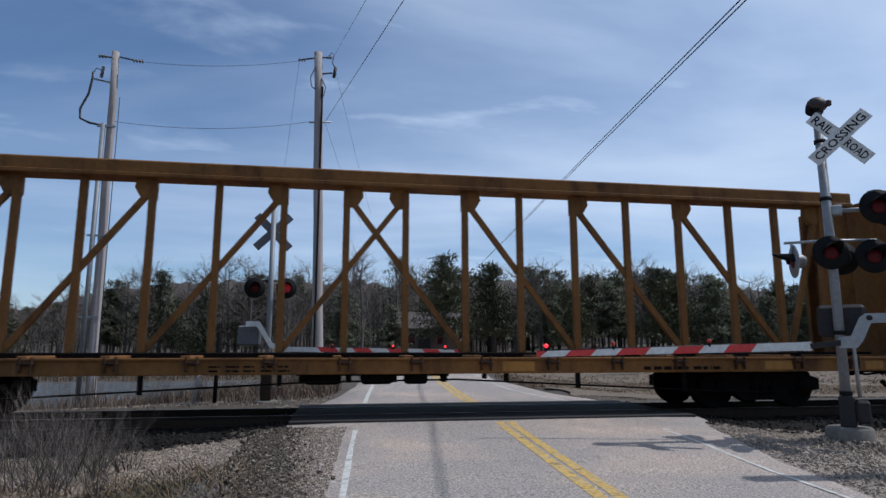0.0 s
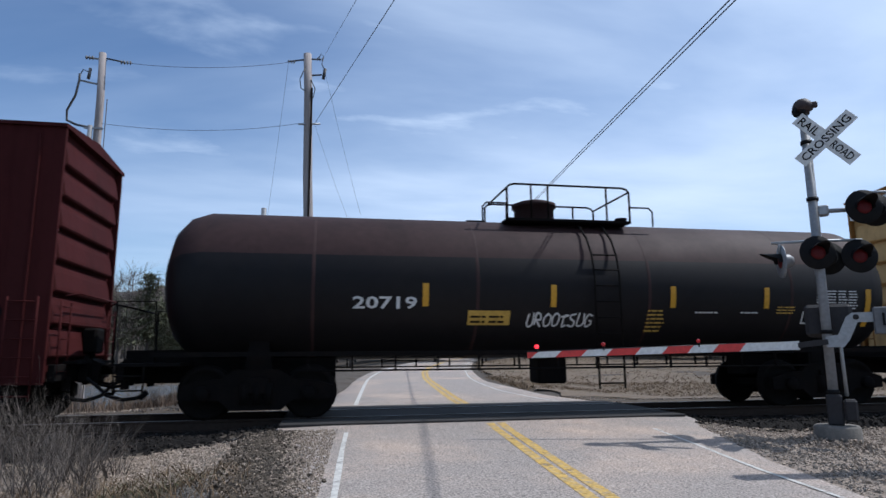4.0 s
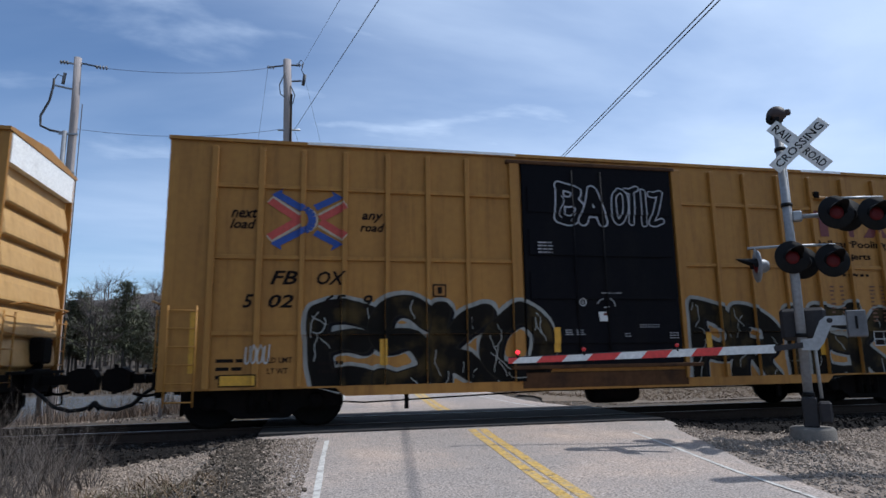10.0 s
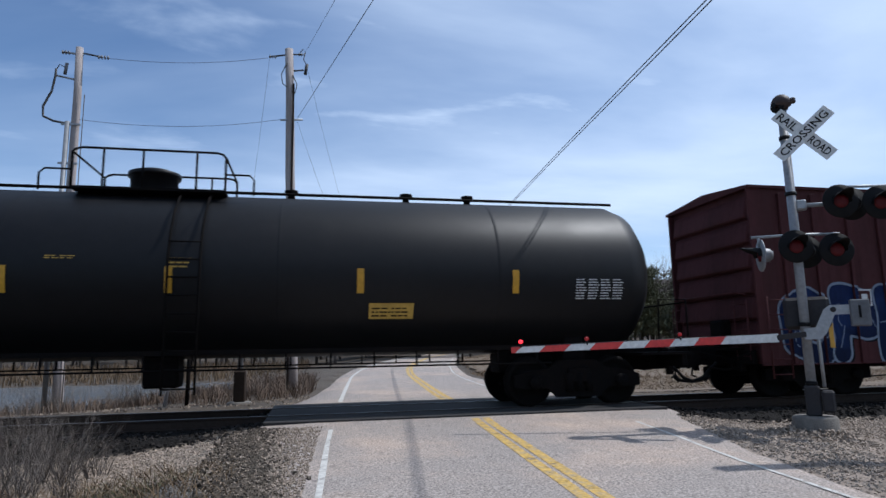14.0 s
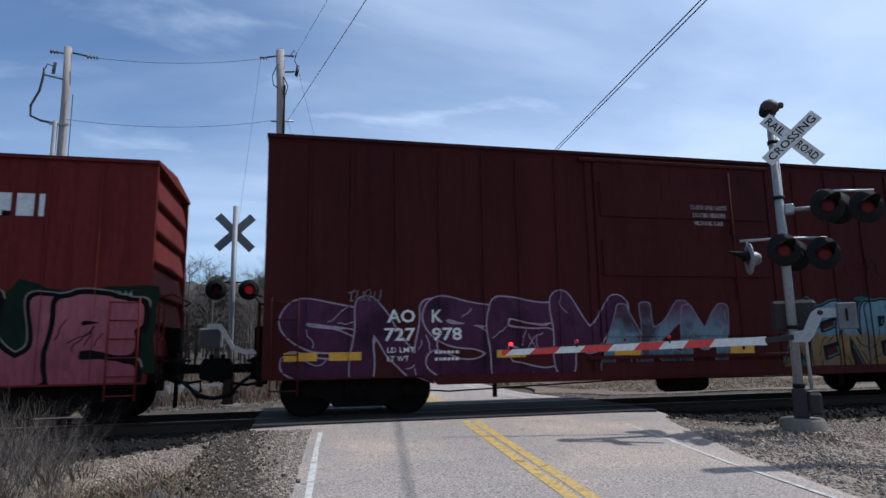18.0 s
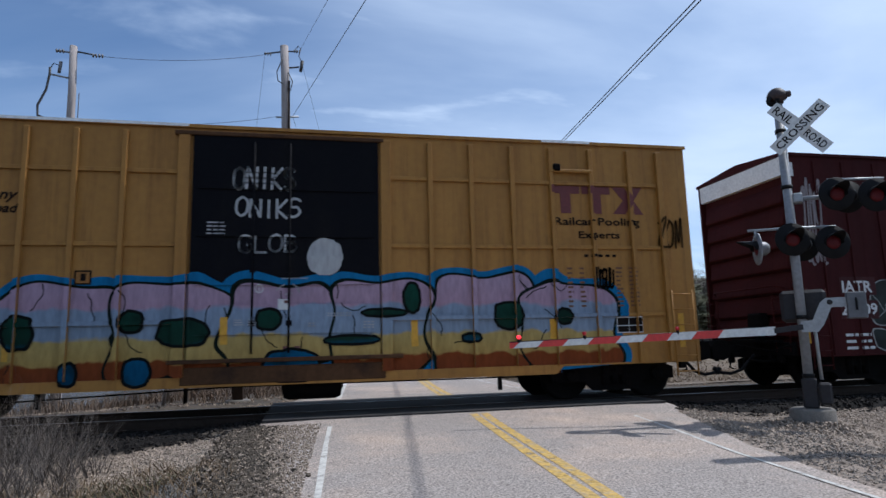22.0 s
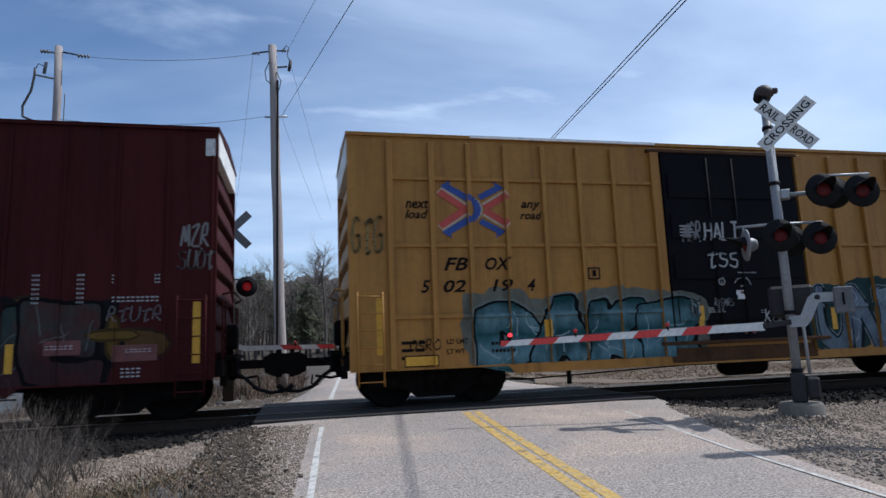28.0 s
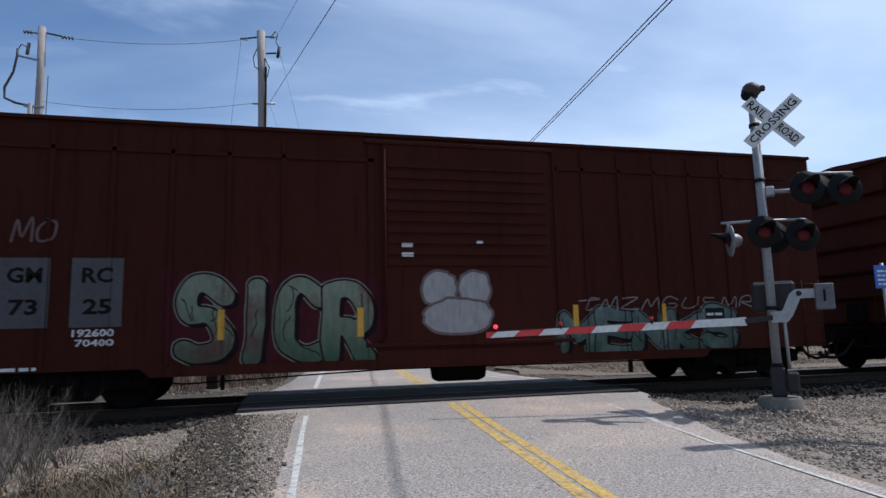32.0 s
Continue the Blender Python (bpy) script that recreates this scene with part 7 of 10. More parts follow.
CARS.append((259.82, dict(TALL, len=15.72, mat=M_MAROON, door_mat=M_MAROON_DOOR, white_end=0.45, label="dark maroon boxcar with white-outlined graffiti",
    marks=dark_marks([(rect(1.05, 1.95, 1.92, 2.3), M_PLUM), (rect(1.0, 1.95, 1.42, 1.8), M_PLUM), (glyphs("IATR", 1.1, 1.85, 1.97, 2.22, 0.02), W), (glyphs("20009", 1.02, 1.92, 1.5, 1.75, 0.02), W), (bars(1.05, 1.8, 0.8, 1.2, 3, 2, 0.8), W), (rect(3.4, 3.65, 1.8, 2.05), W), (rect(3.43, 3.62, 1.83, 2.02), M_MAROON), (round_i(7.92, 2.59, 0.085), M_STENCIL_WORN), (bars(8.15, 8.8, 2.62, 2.67, 1, 13, 0.6), M_STENCIL_WORN), (glyphs("CLOSE AND LOCK DOORS BEFORE MOVING CAR", 7.18, 8.68, 2.31, 2.38, 0.003), M_STENCIL_WORN), (glyphs("OPEN", 7.72, 7.92, 2.18, 2.24, 0.003), M_STENCIL_WORN), (glyphs("CLOSE", 7.97, 8.18, 2.18, 2.24, 0.003), M_STENCIL_WORN), (rect(7.72, 7.92, 2.275, 2.287), M_STENCIL_WORN), (rect(7.97, 8.18, 2.275, 2.287), M_STENCIL_WORN), (rect(7.7, 7.84, 1.76, 1.92), M_STENCIL_WORN), (glyphs("SEAL", 8.25, 8.5, 1.46, 1.53, 0.004), M_STENCIL_WORN), (rect(8.12, 8.22, 1.49, 1.503), M_STENCIL_WORN),
        (bars(12.9, 13.0, 1.97, 2.47, 6, 2, 0.6), M_STENCIL_WORN), (bars(13.5, 13.6, 1.97, 2.47, 6, 2, 0.6), M_STENCIL_WORN), (bars(14.04, 14.1, 2.28, 2.47, 2, 1, 0.6), M_STENCIL_WORN), (bars(14.68, 14.78, 2.28, 2.47, 2, 1, 0.6), M_STENCIL_WORN), (bars(14.08, 14.77, 1.97, 2.08, 2, 9, 0.7), M_STENCIL_WORN), (rect(12.0, 12.5, 1.24, 1.58), W), (rect(12.02, 12.48, 1.26, 1.56), M_BLACK), (rect(12.24, 12.26, 1.26, 1.56), W), (rect(12.02, 12.48, 1.30, 1.315), W), (rect(14.05, 14.85, 1.2, 1.3), M_RUST_LINE), (rect(14.075, 14.825, 1.225, 1.275), M_MAROON), (rect(13.0, 13.55, 1.05, 1.3), M_RUST_LINE), (bars(13.06, 13.5, 1.1, 1.24, 2, 7, 0.7), M_STENCIL_WORN), (bars(14.12, 14.42, 0.84, 0.97, 2, 4, 0.7), M_STENCIL_WORN), (rect(0.06, 0.22, 4.45, 4.75), W), (rect(15.5, 15.66, 4.45, 4.75), W)] + reflectors((2.6, 5.55, 7.6, 10.35, 12.8), 1.05, 1.5) + [(rect(0.1, 0.22, 0.95, 1.95), M_REFLECT), (rect(15.3, 15.42, 0.95, 1.95), M_REFLECT)]),
    graffiti=[piece("grey graffiti with white outlines", "SAEC", 1.9, 6.5, 0.58, 2.05, S((0.6, "24364a"), (0.85, "2e302f"), (1.9, "383a38"), blotch="46504c", amount=0.5), "a9a9a6", None, 101, 0.17, None, 0.022, 0.05, 6.0, 1.2, False), tag("white sprayed vertical tag", "HRODS", 0.35, 0.85, 2.6, 4.4, "9a9090", 102),
              piece("tan bubble graffiti", "CURMOR", 9.72, 12.95, 1.40, 2.22, S((0.6, "5a4230"), (2.1, "7a5a40"), blotch="6a3a26", amount=0.6), "2c1612", None, 104, 0.26, "3a2a22", 0.02, 0.03, 2.2, 1.1, False),
              piece("grey-green graffiti letters with black edges", "BERE", 10.15, 13.45, 0.80, 1.80, S((0.6, "4a5f5a"), (2.0, "55655f"), blotch="2c4038", amount=0.7), "0c100f", None, 103, 0.145, "2c4038", 0.055, 0.05, 3.2, 1.16, True, 8, "6d7a76"),
              piece("dark blue graffiti along the sill with grey outlines", "WAVY", 6.6, 9.5, 0.54, 0.98, S((0.5, "16202e"), (1.0, "1c2c3c")), "6a7278", None, 107, 0.2, None, 0.014, 0.05, 2.0, 1.2, False),
              sprayed_line("white spray outline beside the door", [(9.0, 1.42), (9.2, 1.7), (9.46, 2.04), (9.54, 1.9), (9.54, 1.46), (9.0, 1.42)], 0.012, "9a9a9c"), sprayed_line("white spray swoosh", [(9.02, 1.47), (9.25, 1.5), (9.52, 1.53)], 0.014, "8a8e98"),
              tag("grey scrawl on the door", "days", 8.19, 8.85, 1.55, 1.86, "6a5c62", 108), tag("white tag", "sbor", 15.12, 15.6, 1.66, 1.92, "a0989a", 109), tag("white tag", "vars", 13.25, 13.75, 0.66, 0.78, "a0989a", 110), tag("small white tag", "pers", 9.75, 10.15, 1.18, 1.28, "a0989a", 111), tag("white tag", "PONE", 14.08, 14.72, 1.36, 1.62, "b4aca8", 105), tag("grey tag on the door", "CROKE", 7.09, 7.93, 1.18, 1.48, "685256", 106)])))
CARS.append((277.88, dict(len=15.58, top=4.37, mat=M_NAVY, posts=[(a, b) for a, b in RED_POSTS], post_depth=0.03, door=(6.15, 9.4), door_mat=M_NAVY, door_depth=0.05, door_ribs=[(1.0, 4.1, 14)], white_end=0, end_ribs=7, label="navy blue boxcar with a white ring logo and graffiti",
    marks=dark_marks([(ring_arrow(1.13, 3.3, 2.14, 3.88), M_STENCIL_WORN), ([q for x in (12.29, 12.62, 13.1, 13.25, 13.5) for q in rect(x, x + (0.11 if x == 13.1 else 0.2), 2.62, 2.86)], W), ([q for x in (12.35, 12.68, 13.1, 13.36, 13.55, 13.72, 14.05) for q in rect(x, x + (0.08 if x > 13.3 else 0.2), 2.15, 2.38)], W), (glyphs("MEC", 0.98, 1.44, 1.42, 1.64, 0.03), W), (glyphs("200", 2.0, 2.45, 1.42, 1.64, 0.03), W), (glyphs("45", 2.7, 2.97, 1.42, 1.64, 0.03), W), (bars(1.1, 1.4, 1.0, 1.3, 3, 1, 0.9), W), (rect(14.7, 15.15, 3.9, 4.05), W), (bars(14.2, 14.5, 1.3, 1.6, 4, 2, 0.7), W), (rect(0.97, 3.41, 1.78, 2.02), S((0.6, "56301e"), (2, "643620"))), (rect(12.24, 14.47, 1.72, 1.98), S((0.6, "56301e"), (2, "643620")))] + reflectors((3.9, 6.2, 10.0, 12.4), 0.95, 1.4) + [(rect(0.84, 0.95, 0.95, 1.9), M_REFLECT), (rect(14.7, 14.82, 0.85, 1.8), M_REFLECT)]),
    graffiti=[piece("blue and violet graffiti letters", "BASNO", 1.7, 6.1, 0.60, 1.95, DUSK, "10161e", None, 111, 0.15, "3a6a8c", 0.03, 0.03, 4.0, 1.25), piece("dark blue graffiti letters", "EC", 6.2, 8.1, 0.66, 1.9, S((0.6, "141e38"), (2.0, "1a2c40"), blotch="1e4654", amount=0.6), "10161e", None, 116, 0.15, "2c5a6c", 0.025, 0.025, 4.0, 1.25), piece("silver graffiti letters with teal shading", "LARSE", 9.4, 13.9, 0.72, 1.84, S((0.6, "6a726c"), (1.1, "8a8e88"), (1.8, "70747c"), blotch="2a3434", amount=0.5), "16181a", None, 112, 0.16, "80807a", 0.03, 0.025, 3.0, 1.14), tag("pale wash along the sill", "-----", 9.6, 14.2, 0.6, 0.85, "8f9a86", 113, 0.2),
              tag("grey sprayed scribble", "BES", 0.15, 0.75, 2.6, 3.5, "6f7076", 114), tag("white tag", "mp", 14.5, 15.0, 2.75, 3.2, "8a8c90", 115)])))
CARS.append((295.75, dict(TALL, len=15.6, mat=M_MAROON, door_mat=M_MAROON, white_end=0.45, label="dark maroon boxcar with smoky gold graffiti",
    marks=dark_marks([(rect(1.05, 1.95, 1.92, 2.3), M_PLUM), (glyphs("IATR", 1.1, 1.85, 1.97, 2.22, 0.02), W), (bars(1.05, 1.85, 1.5, 1.75, 1, 5, 0.7), W), (bars(7.1, 8.9, 2.02, 2.1, 1, 14, 0.75), W), (rect(7.75, 7.88, 2.3, 2.5), W), (rect(7.8, 7.98, 1.55, 1.75), W), (bars(12.86, 12.98, 1.96, 2.47, 7, 3, 0.6), M_STENCIL_WORN), (bars(13.5, 13.62, 1.96, 2.47, 7, 3, 0.6), M_STENCIL_WORN), (bars(14.01, 14.06, 2.27, 2.45, 3, 1, 0.6), M_STENCIL_WORN), (bars(14.65, 14.75, 2.27, 2.45, 3, 2, 0.6), M_STENCIL_WORN), (bars(14.02, 14.74, 1.97, 2.09, 2, 10, 0.7), M_STENCIL_WORN), (rect(11.6, 12.1, 1.05, 1.4), W), (rect(11.64, 12.06, 1.09, 1.36), M_BLACK), (bars(11.68, 12.04, 1.12, 1.33, 2, 2, 0.8), W), (rect(13.07, 13.6, 1.15, 1.38), M_RUST_LINE), (bars(13.1, 13.5, 1.24, 1.33, 2, 6, 0.7), M_STENCIL_WORN), (rect(14.06, 14.72, 1.02, 1.28), M_RUST_LINE), (bars(14.25, 14.65, 1.16, 1.24, 2, 6, 0.7), M_STENCIL_WORN), (bars(14.19, 14.5, 0.77, 0.95, 3, 4, 0.7), M_STENCIL_WORN), (rect(15.4, 15.56, 4.45, 4.75), W)] + reflectors((12.55,), 0.9, 1.35) + [(rect(15.25, 15.37, 0.95, 1.95), M_REFLECT)]),
    graffiti=[piece("pale blue graffiti letters with white edges", "ONUPS", 1.9, 6.0, 0.62, 2.0, S((0.6, "5a7a8c"), (2, "7f98a0"), blotch="5a4a30", amount=0.6), "98a0a0", None, 119, 0.16), bubble("dull gold sprayed cloud", [(13.95, 14.88, 1.05, 1.5), (12.55, 13.05, 1.72, 2.06)], S((0.6, "5a4226"), (2.1, "6a5030")), S((0.6, "3a2a1e"), (2.1, "3a2a1e"))),
              piece("smoky red and grey-green graffiti letters", "KONE", 9.7, 13.85, 0.62, 1.93, S((0.6, "45292c"), (1.1, "3c2e30"), (1.5, "3f4a48"), (1.95, "344644"), blotch="5a2c28", amount=0.7), "0e0d10", "1c1a1e", 121, 0.20, None, 0.05, 0.05, 5.0, 1.1, True, 6, "6a6a68"),
              bubble("gold sprayed star", [(13.98, 14.12, 1.1, 1.74), (13.7, 14.4, 1.38, 1.5)], S((0.6, "6a5428"), (2.1, "7a6030")), S((0.6, "4a3a20"), (2.1, "4a3a20"))),
              tag("white tag", "bys", 15.03, 15.5, 2.88, 3.26, "8a8684", 122), tag("white tag", "ricc", 15.0, 15.58, 2.5, 2.84, "8a8684", 124), tag("white tag", "natoq", 13.96, 14.8, 1.66, 1.9, "8a8488", 123)])))
CARS.append((313.55, fbox(["5", "02", "19", "4"], graff=[
    piece("teal and white graffiti letters", "DAKE", 2.3, 6.75, 0.56, 1.84, S((0.55, "2a5a60"), (0.9, "6f96a4"), (1.25, "28575c"), (1.55, "6f929c"), (1.85, "1e4c4e"), blotch="173a3c", amount=0.8), "0a1214", "75776c", 131, 0.20, "7c8683", 0.04, 0.03, 5.0, 1.12, True, 8, "9fb4ba"),
    piece("pale blue-grey graffiti letters", "UNERO", 9.65, 13.8, 0.58, 1.95, S((0.6, "6a7a84"), (1.9, "8492a0"), blotch="4a5068", amount=0.7), "1a2c34", "2c4444", 132, 0.15, "8a9498", 0.035, 0.02, 4.0, 1.12, True, 8, "b0b4bc"),
    tag("white sprayed tag on the door", "HALT", 7.1, 7.92, 2.98, 3.32, "c0c0c0", 133, 0.01), tag("grey sprayed tag on the door", "fzl", 6.62, 7.05, 2.95, 3.35, "8c8c8e", 138), tag("white tag on the door", "growvs", 7.17, 7.62, 1.64, 1.8, "b0b0b0", 139), tag("white tag", "yo", 6.65, 6.88, 1.48, 1.84, "b0b0b0", 140), tag("white sprayed tag on the door", "4hD", 7.1, 7.85, 2.42, 2.76, "c0c0c0", 134, 0.01), tag("white tag", "KOPH", 8.3, 9.0, 1.3, 1.55, "c0c0c0", 135), tag("black tag", "FUME", 1.05, 1.6, 1.0, 1.2, "2a1a10", 136), tag("grey scribble", "CES", 0.05, 0.65, 2.75, 3.5, "a08c60", 137)])))
CARS.append((331.39, fbox(["5", "02", "69", "8"], logo="dark", graff=[
    piece("green, yellow and white graffiti letters on lilac", "TECK", 1.45, 6.35, 0.56, 1.95, GREEN, "0c1812", "6c6088", 141, 0.17, None, 0.05, 0.05, 3.0, 1.16),
    piece("brown and cream graffiti letters on green", "DNIKS", 9.3, 15.1, 0.56, 1.98, RUSTY, "1a0f0e", "33502c", 142, 0.14, None, 0.04, 0.05, 4.0, 1.16), tag("red marker tag", "ONIKS", 9.67, 11.07, 2.25, 2.62, "96301e", 143), tag("black marker tag", "VOX", 0.05, 0.65, 2.9, 3.5, "33241a", 144), tag("white flower on the door", "@", 6.6, 7.2, 1.35, 1.8, "8a8a9a", 145)])))
CARS.append((349.47, dict(len=16.2, top=4.77, mat=M_BROWN_CAR, posts=[(0.55, 0.62), (1.4, 1.47), (2.3, 2.37), (3.2, 3.27), (4.1, 4.17), (5.0, 5.07), (6.5, 6.62), (10.1, 10.2), (10.7, 10.77), (11.5, 11.57), (12.3, 12.37), (13.1, 13.17), (13.9, 13.97), (14.8, 14.87)], post_depth=0.03, rails=[(4.22, 4.30)], rail_from=0.3, door=(6.75, 10.0), door_depth=0.04, door_mat=M_BROWN_CAR, door_ribs=[(2.3, 4.3, 10)], door_bars=[6.8], white_end=0.5, label="brown boxcar with grey number panels and graffiti",
    marks=dark_marks([(rect(0.75, 1.5, 1.35, 2.45), M_PLATE), (rect(1.8, 2.55, 1.35, 2.45), M_PLATE), (glyphs("GM", 0.9, 1.4, 2.05, 2.3, 0.03), M_STENCIL_K), (glyphs("RC", 1.95, 2.4, 2.05, 2.3, 0.03), M_STENCIL_K), (glyphs("73", 0.95, 1.35, 1.55, 1.8, 0.03), M_STENCIL_K), (glyphs("25", 1.98, 2.4, 1.55, 1.8, 0.03), M_STENCIL_K), (glyphs("192600", 1.85, 2.45, 1.2, 1.32, 0.02), W), (glyphs("70400", 1.9, 2.45, 1.05, 1.16, 0.02), W), (bars(0.9, 1.4, 0.7, 0.82, 1, 2, 0.9), W), (bars(7.1, 7.4, 2.5, 2.85, 2, 1, 0.8), W), (rect(8.5, 8.62, 2.75, 2.8), W), (rect(13.3, 13.75, 1.2, 1.5), M_BLACK), (bars(13.33, 13.72, 1.23, 1.47, 2, 2, 0.85), W)] + reflectors((0.4, 4.0, 6.3, 10.4, 12.3), 1.1, 1.6)),
    graffiti=[piece("pale green and white graffiti letters", "SICR", 3.4, 6.55, 0.66, 2.05, S((0.6, "3e5a44"), (1.2, "6e7c68"), (1.9, "8a9280"), blotch="6a3038", amount=0.6), "2a1416", "4a1c20", 151, 0.18, "8a8a80", 0.03, 0.02, 2.5),
              bubble("white sprayed rounded shapes on the door", [(7.48, 8.08, 1.62, 2.22), (8.16, 8.72, 1.62, 2.22), (7.5, 8.75, 1.12, 1.72)], S((0.6, "a8a4a4"), (2.1, "b4b0b0")), S((0.6, "7a6a68"), (2.1, "7a6a68"))),
              piece("grey-green graffiti letters", "MENKS", 10.1, 14.0, 0.62, 1.5, S((0.6, "44584a"), (1.5, "6a7874"), blotch="8a9a94", amount=0.5), "1a1414", None, 152, 0.15, "70786e", 0.025, 0.02), tag("white scribbles", "ONE EFS NK", 10.5, 15.0, 1.5, 1.75, "a49a98", 153), tag("white scribbles", "WN", 0.9, 1.6, 2.7, 3.1, "7a6260", 154)])))
CARS.append((367.9, dict(len=15.6, top=4.9, mat=M_BROWN_CAR, posts=SMOOTH, post_depth=0.03, door=(6.18, 10.08), door_mat=M_BROWN_CAR, door_ribs=[(1.1, 4.6, 3)], white_end=0, label="dark brown boxcar following", marks=[], graffiti=[])))
CARS.append((27.25, dict(TALL, len=15.9, mat=M_MAROON, door_mat=M_MAROON, label="maroon boxcar with white bubble graffiti",
    marks=dark_marks([(handwriting("RIP", 0.84, 1.45, 2.38, 2.60, 5, 0.013), W), (bars(0.88, 1.6, 2.0, 2.2, 1, 5, 0.45), M_STENCIL_WORN), (bars(1.75, 2.55, 2.02, 2.24, 1, 5, 0.45), M_STENCIL_WORN), (glyphs("AO", 1.8, 2.23, 1.69, 1.90, 0.02), W), (glyphs("K", 2.45, 2.65, 1.69, 1.90, 0.02), W), (glyphs("727", 1.63, 2.24, 1.34, 1.56, 0.02), W), (glyphs("94", 2.41, 2.83, 1.34, 1.56, 0.02), W), (bars(1.77, 2.19, 1.14, 1.24, 1, 4, 0.8), M_STENCIL_WORN), (bars(8.6, 9.25, 3.5, 3.85, 3, 1, 0.95), W)] + [(rect(0.22, 0.71, 1.2, 1.42), M_REFLECT), (rect(0.91, 1.39, 0.76, 0.95), M_REFLECT)]),
    graffiti=[bubble("rounded white bubble letters", [(1.12, 1.95, 3.3, 4.3), (1.0, 1.85, 2.72, 3.5), (1.72, 2.25, 3.3, 4.25), (1.7, 2.5, 2.7, 3.5), (2.3, 2.85, 2.7, 4.12), (2.65, 3.3, 2.58, 4.05), (3.05, 4.0, 2.62, 3.82)], S((2.5, "b8ad8c"), (3.3, "c9c4b4"), (4.3, "a9adb4")), S((2.5, "26201c"), (4.3, "26201c"))),
              piece("white graffiti letters with flames", "TIENT", 2.2, 6.2, 0.58, 2.28, S((0.6, "9a9a9e"), (2.2, "b4b4b8"), blotch="70727a", amount=0.5), "16161c", "26262c", 162, 0.17, None, 0.045, 0.05, 5.0, 1.14), bubble("small red sprayed flames", [(x, x + 0.16, z, z + 0.4) for x, z in ((2.5, 0.62), (3.05, 1.6), (3.35, 0.6), (3.3, 1.75), (4.1, 0.62), (4.35, 1.6), (4.9, 1.9), (4.95, 0.62), (5.35, 0.65), (5.75, 0.6))], S((0.6, "7a1410"), (2.2, "9a2018")), S((0.6, "7a1410"), (2.2, "9a2018"))),
              piece("white graffiti letters with flames", "TEMJ", 9.8, 15.2, 0.58, 1.9, S((0.6, "9a9a9e"), (2.0, "b4b4b8"), blotch="8a3030", amount=0.5), "16161c", None, 163, 0.17, None, 0.045, 0.05, 5.0), tag("white sprayed figures", "SG", 7.2, 9.1, 1.55, 2.25, "b8b8ba", 164, 0.08), tag("grey sprayed wash", "HUI", 0.3, 2.0, 0.62, 1.9, "3c3a42", 165, 0.06)])))

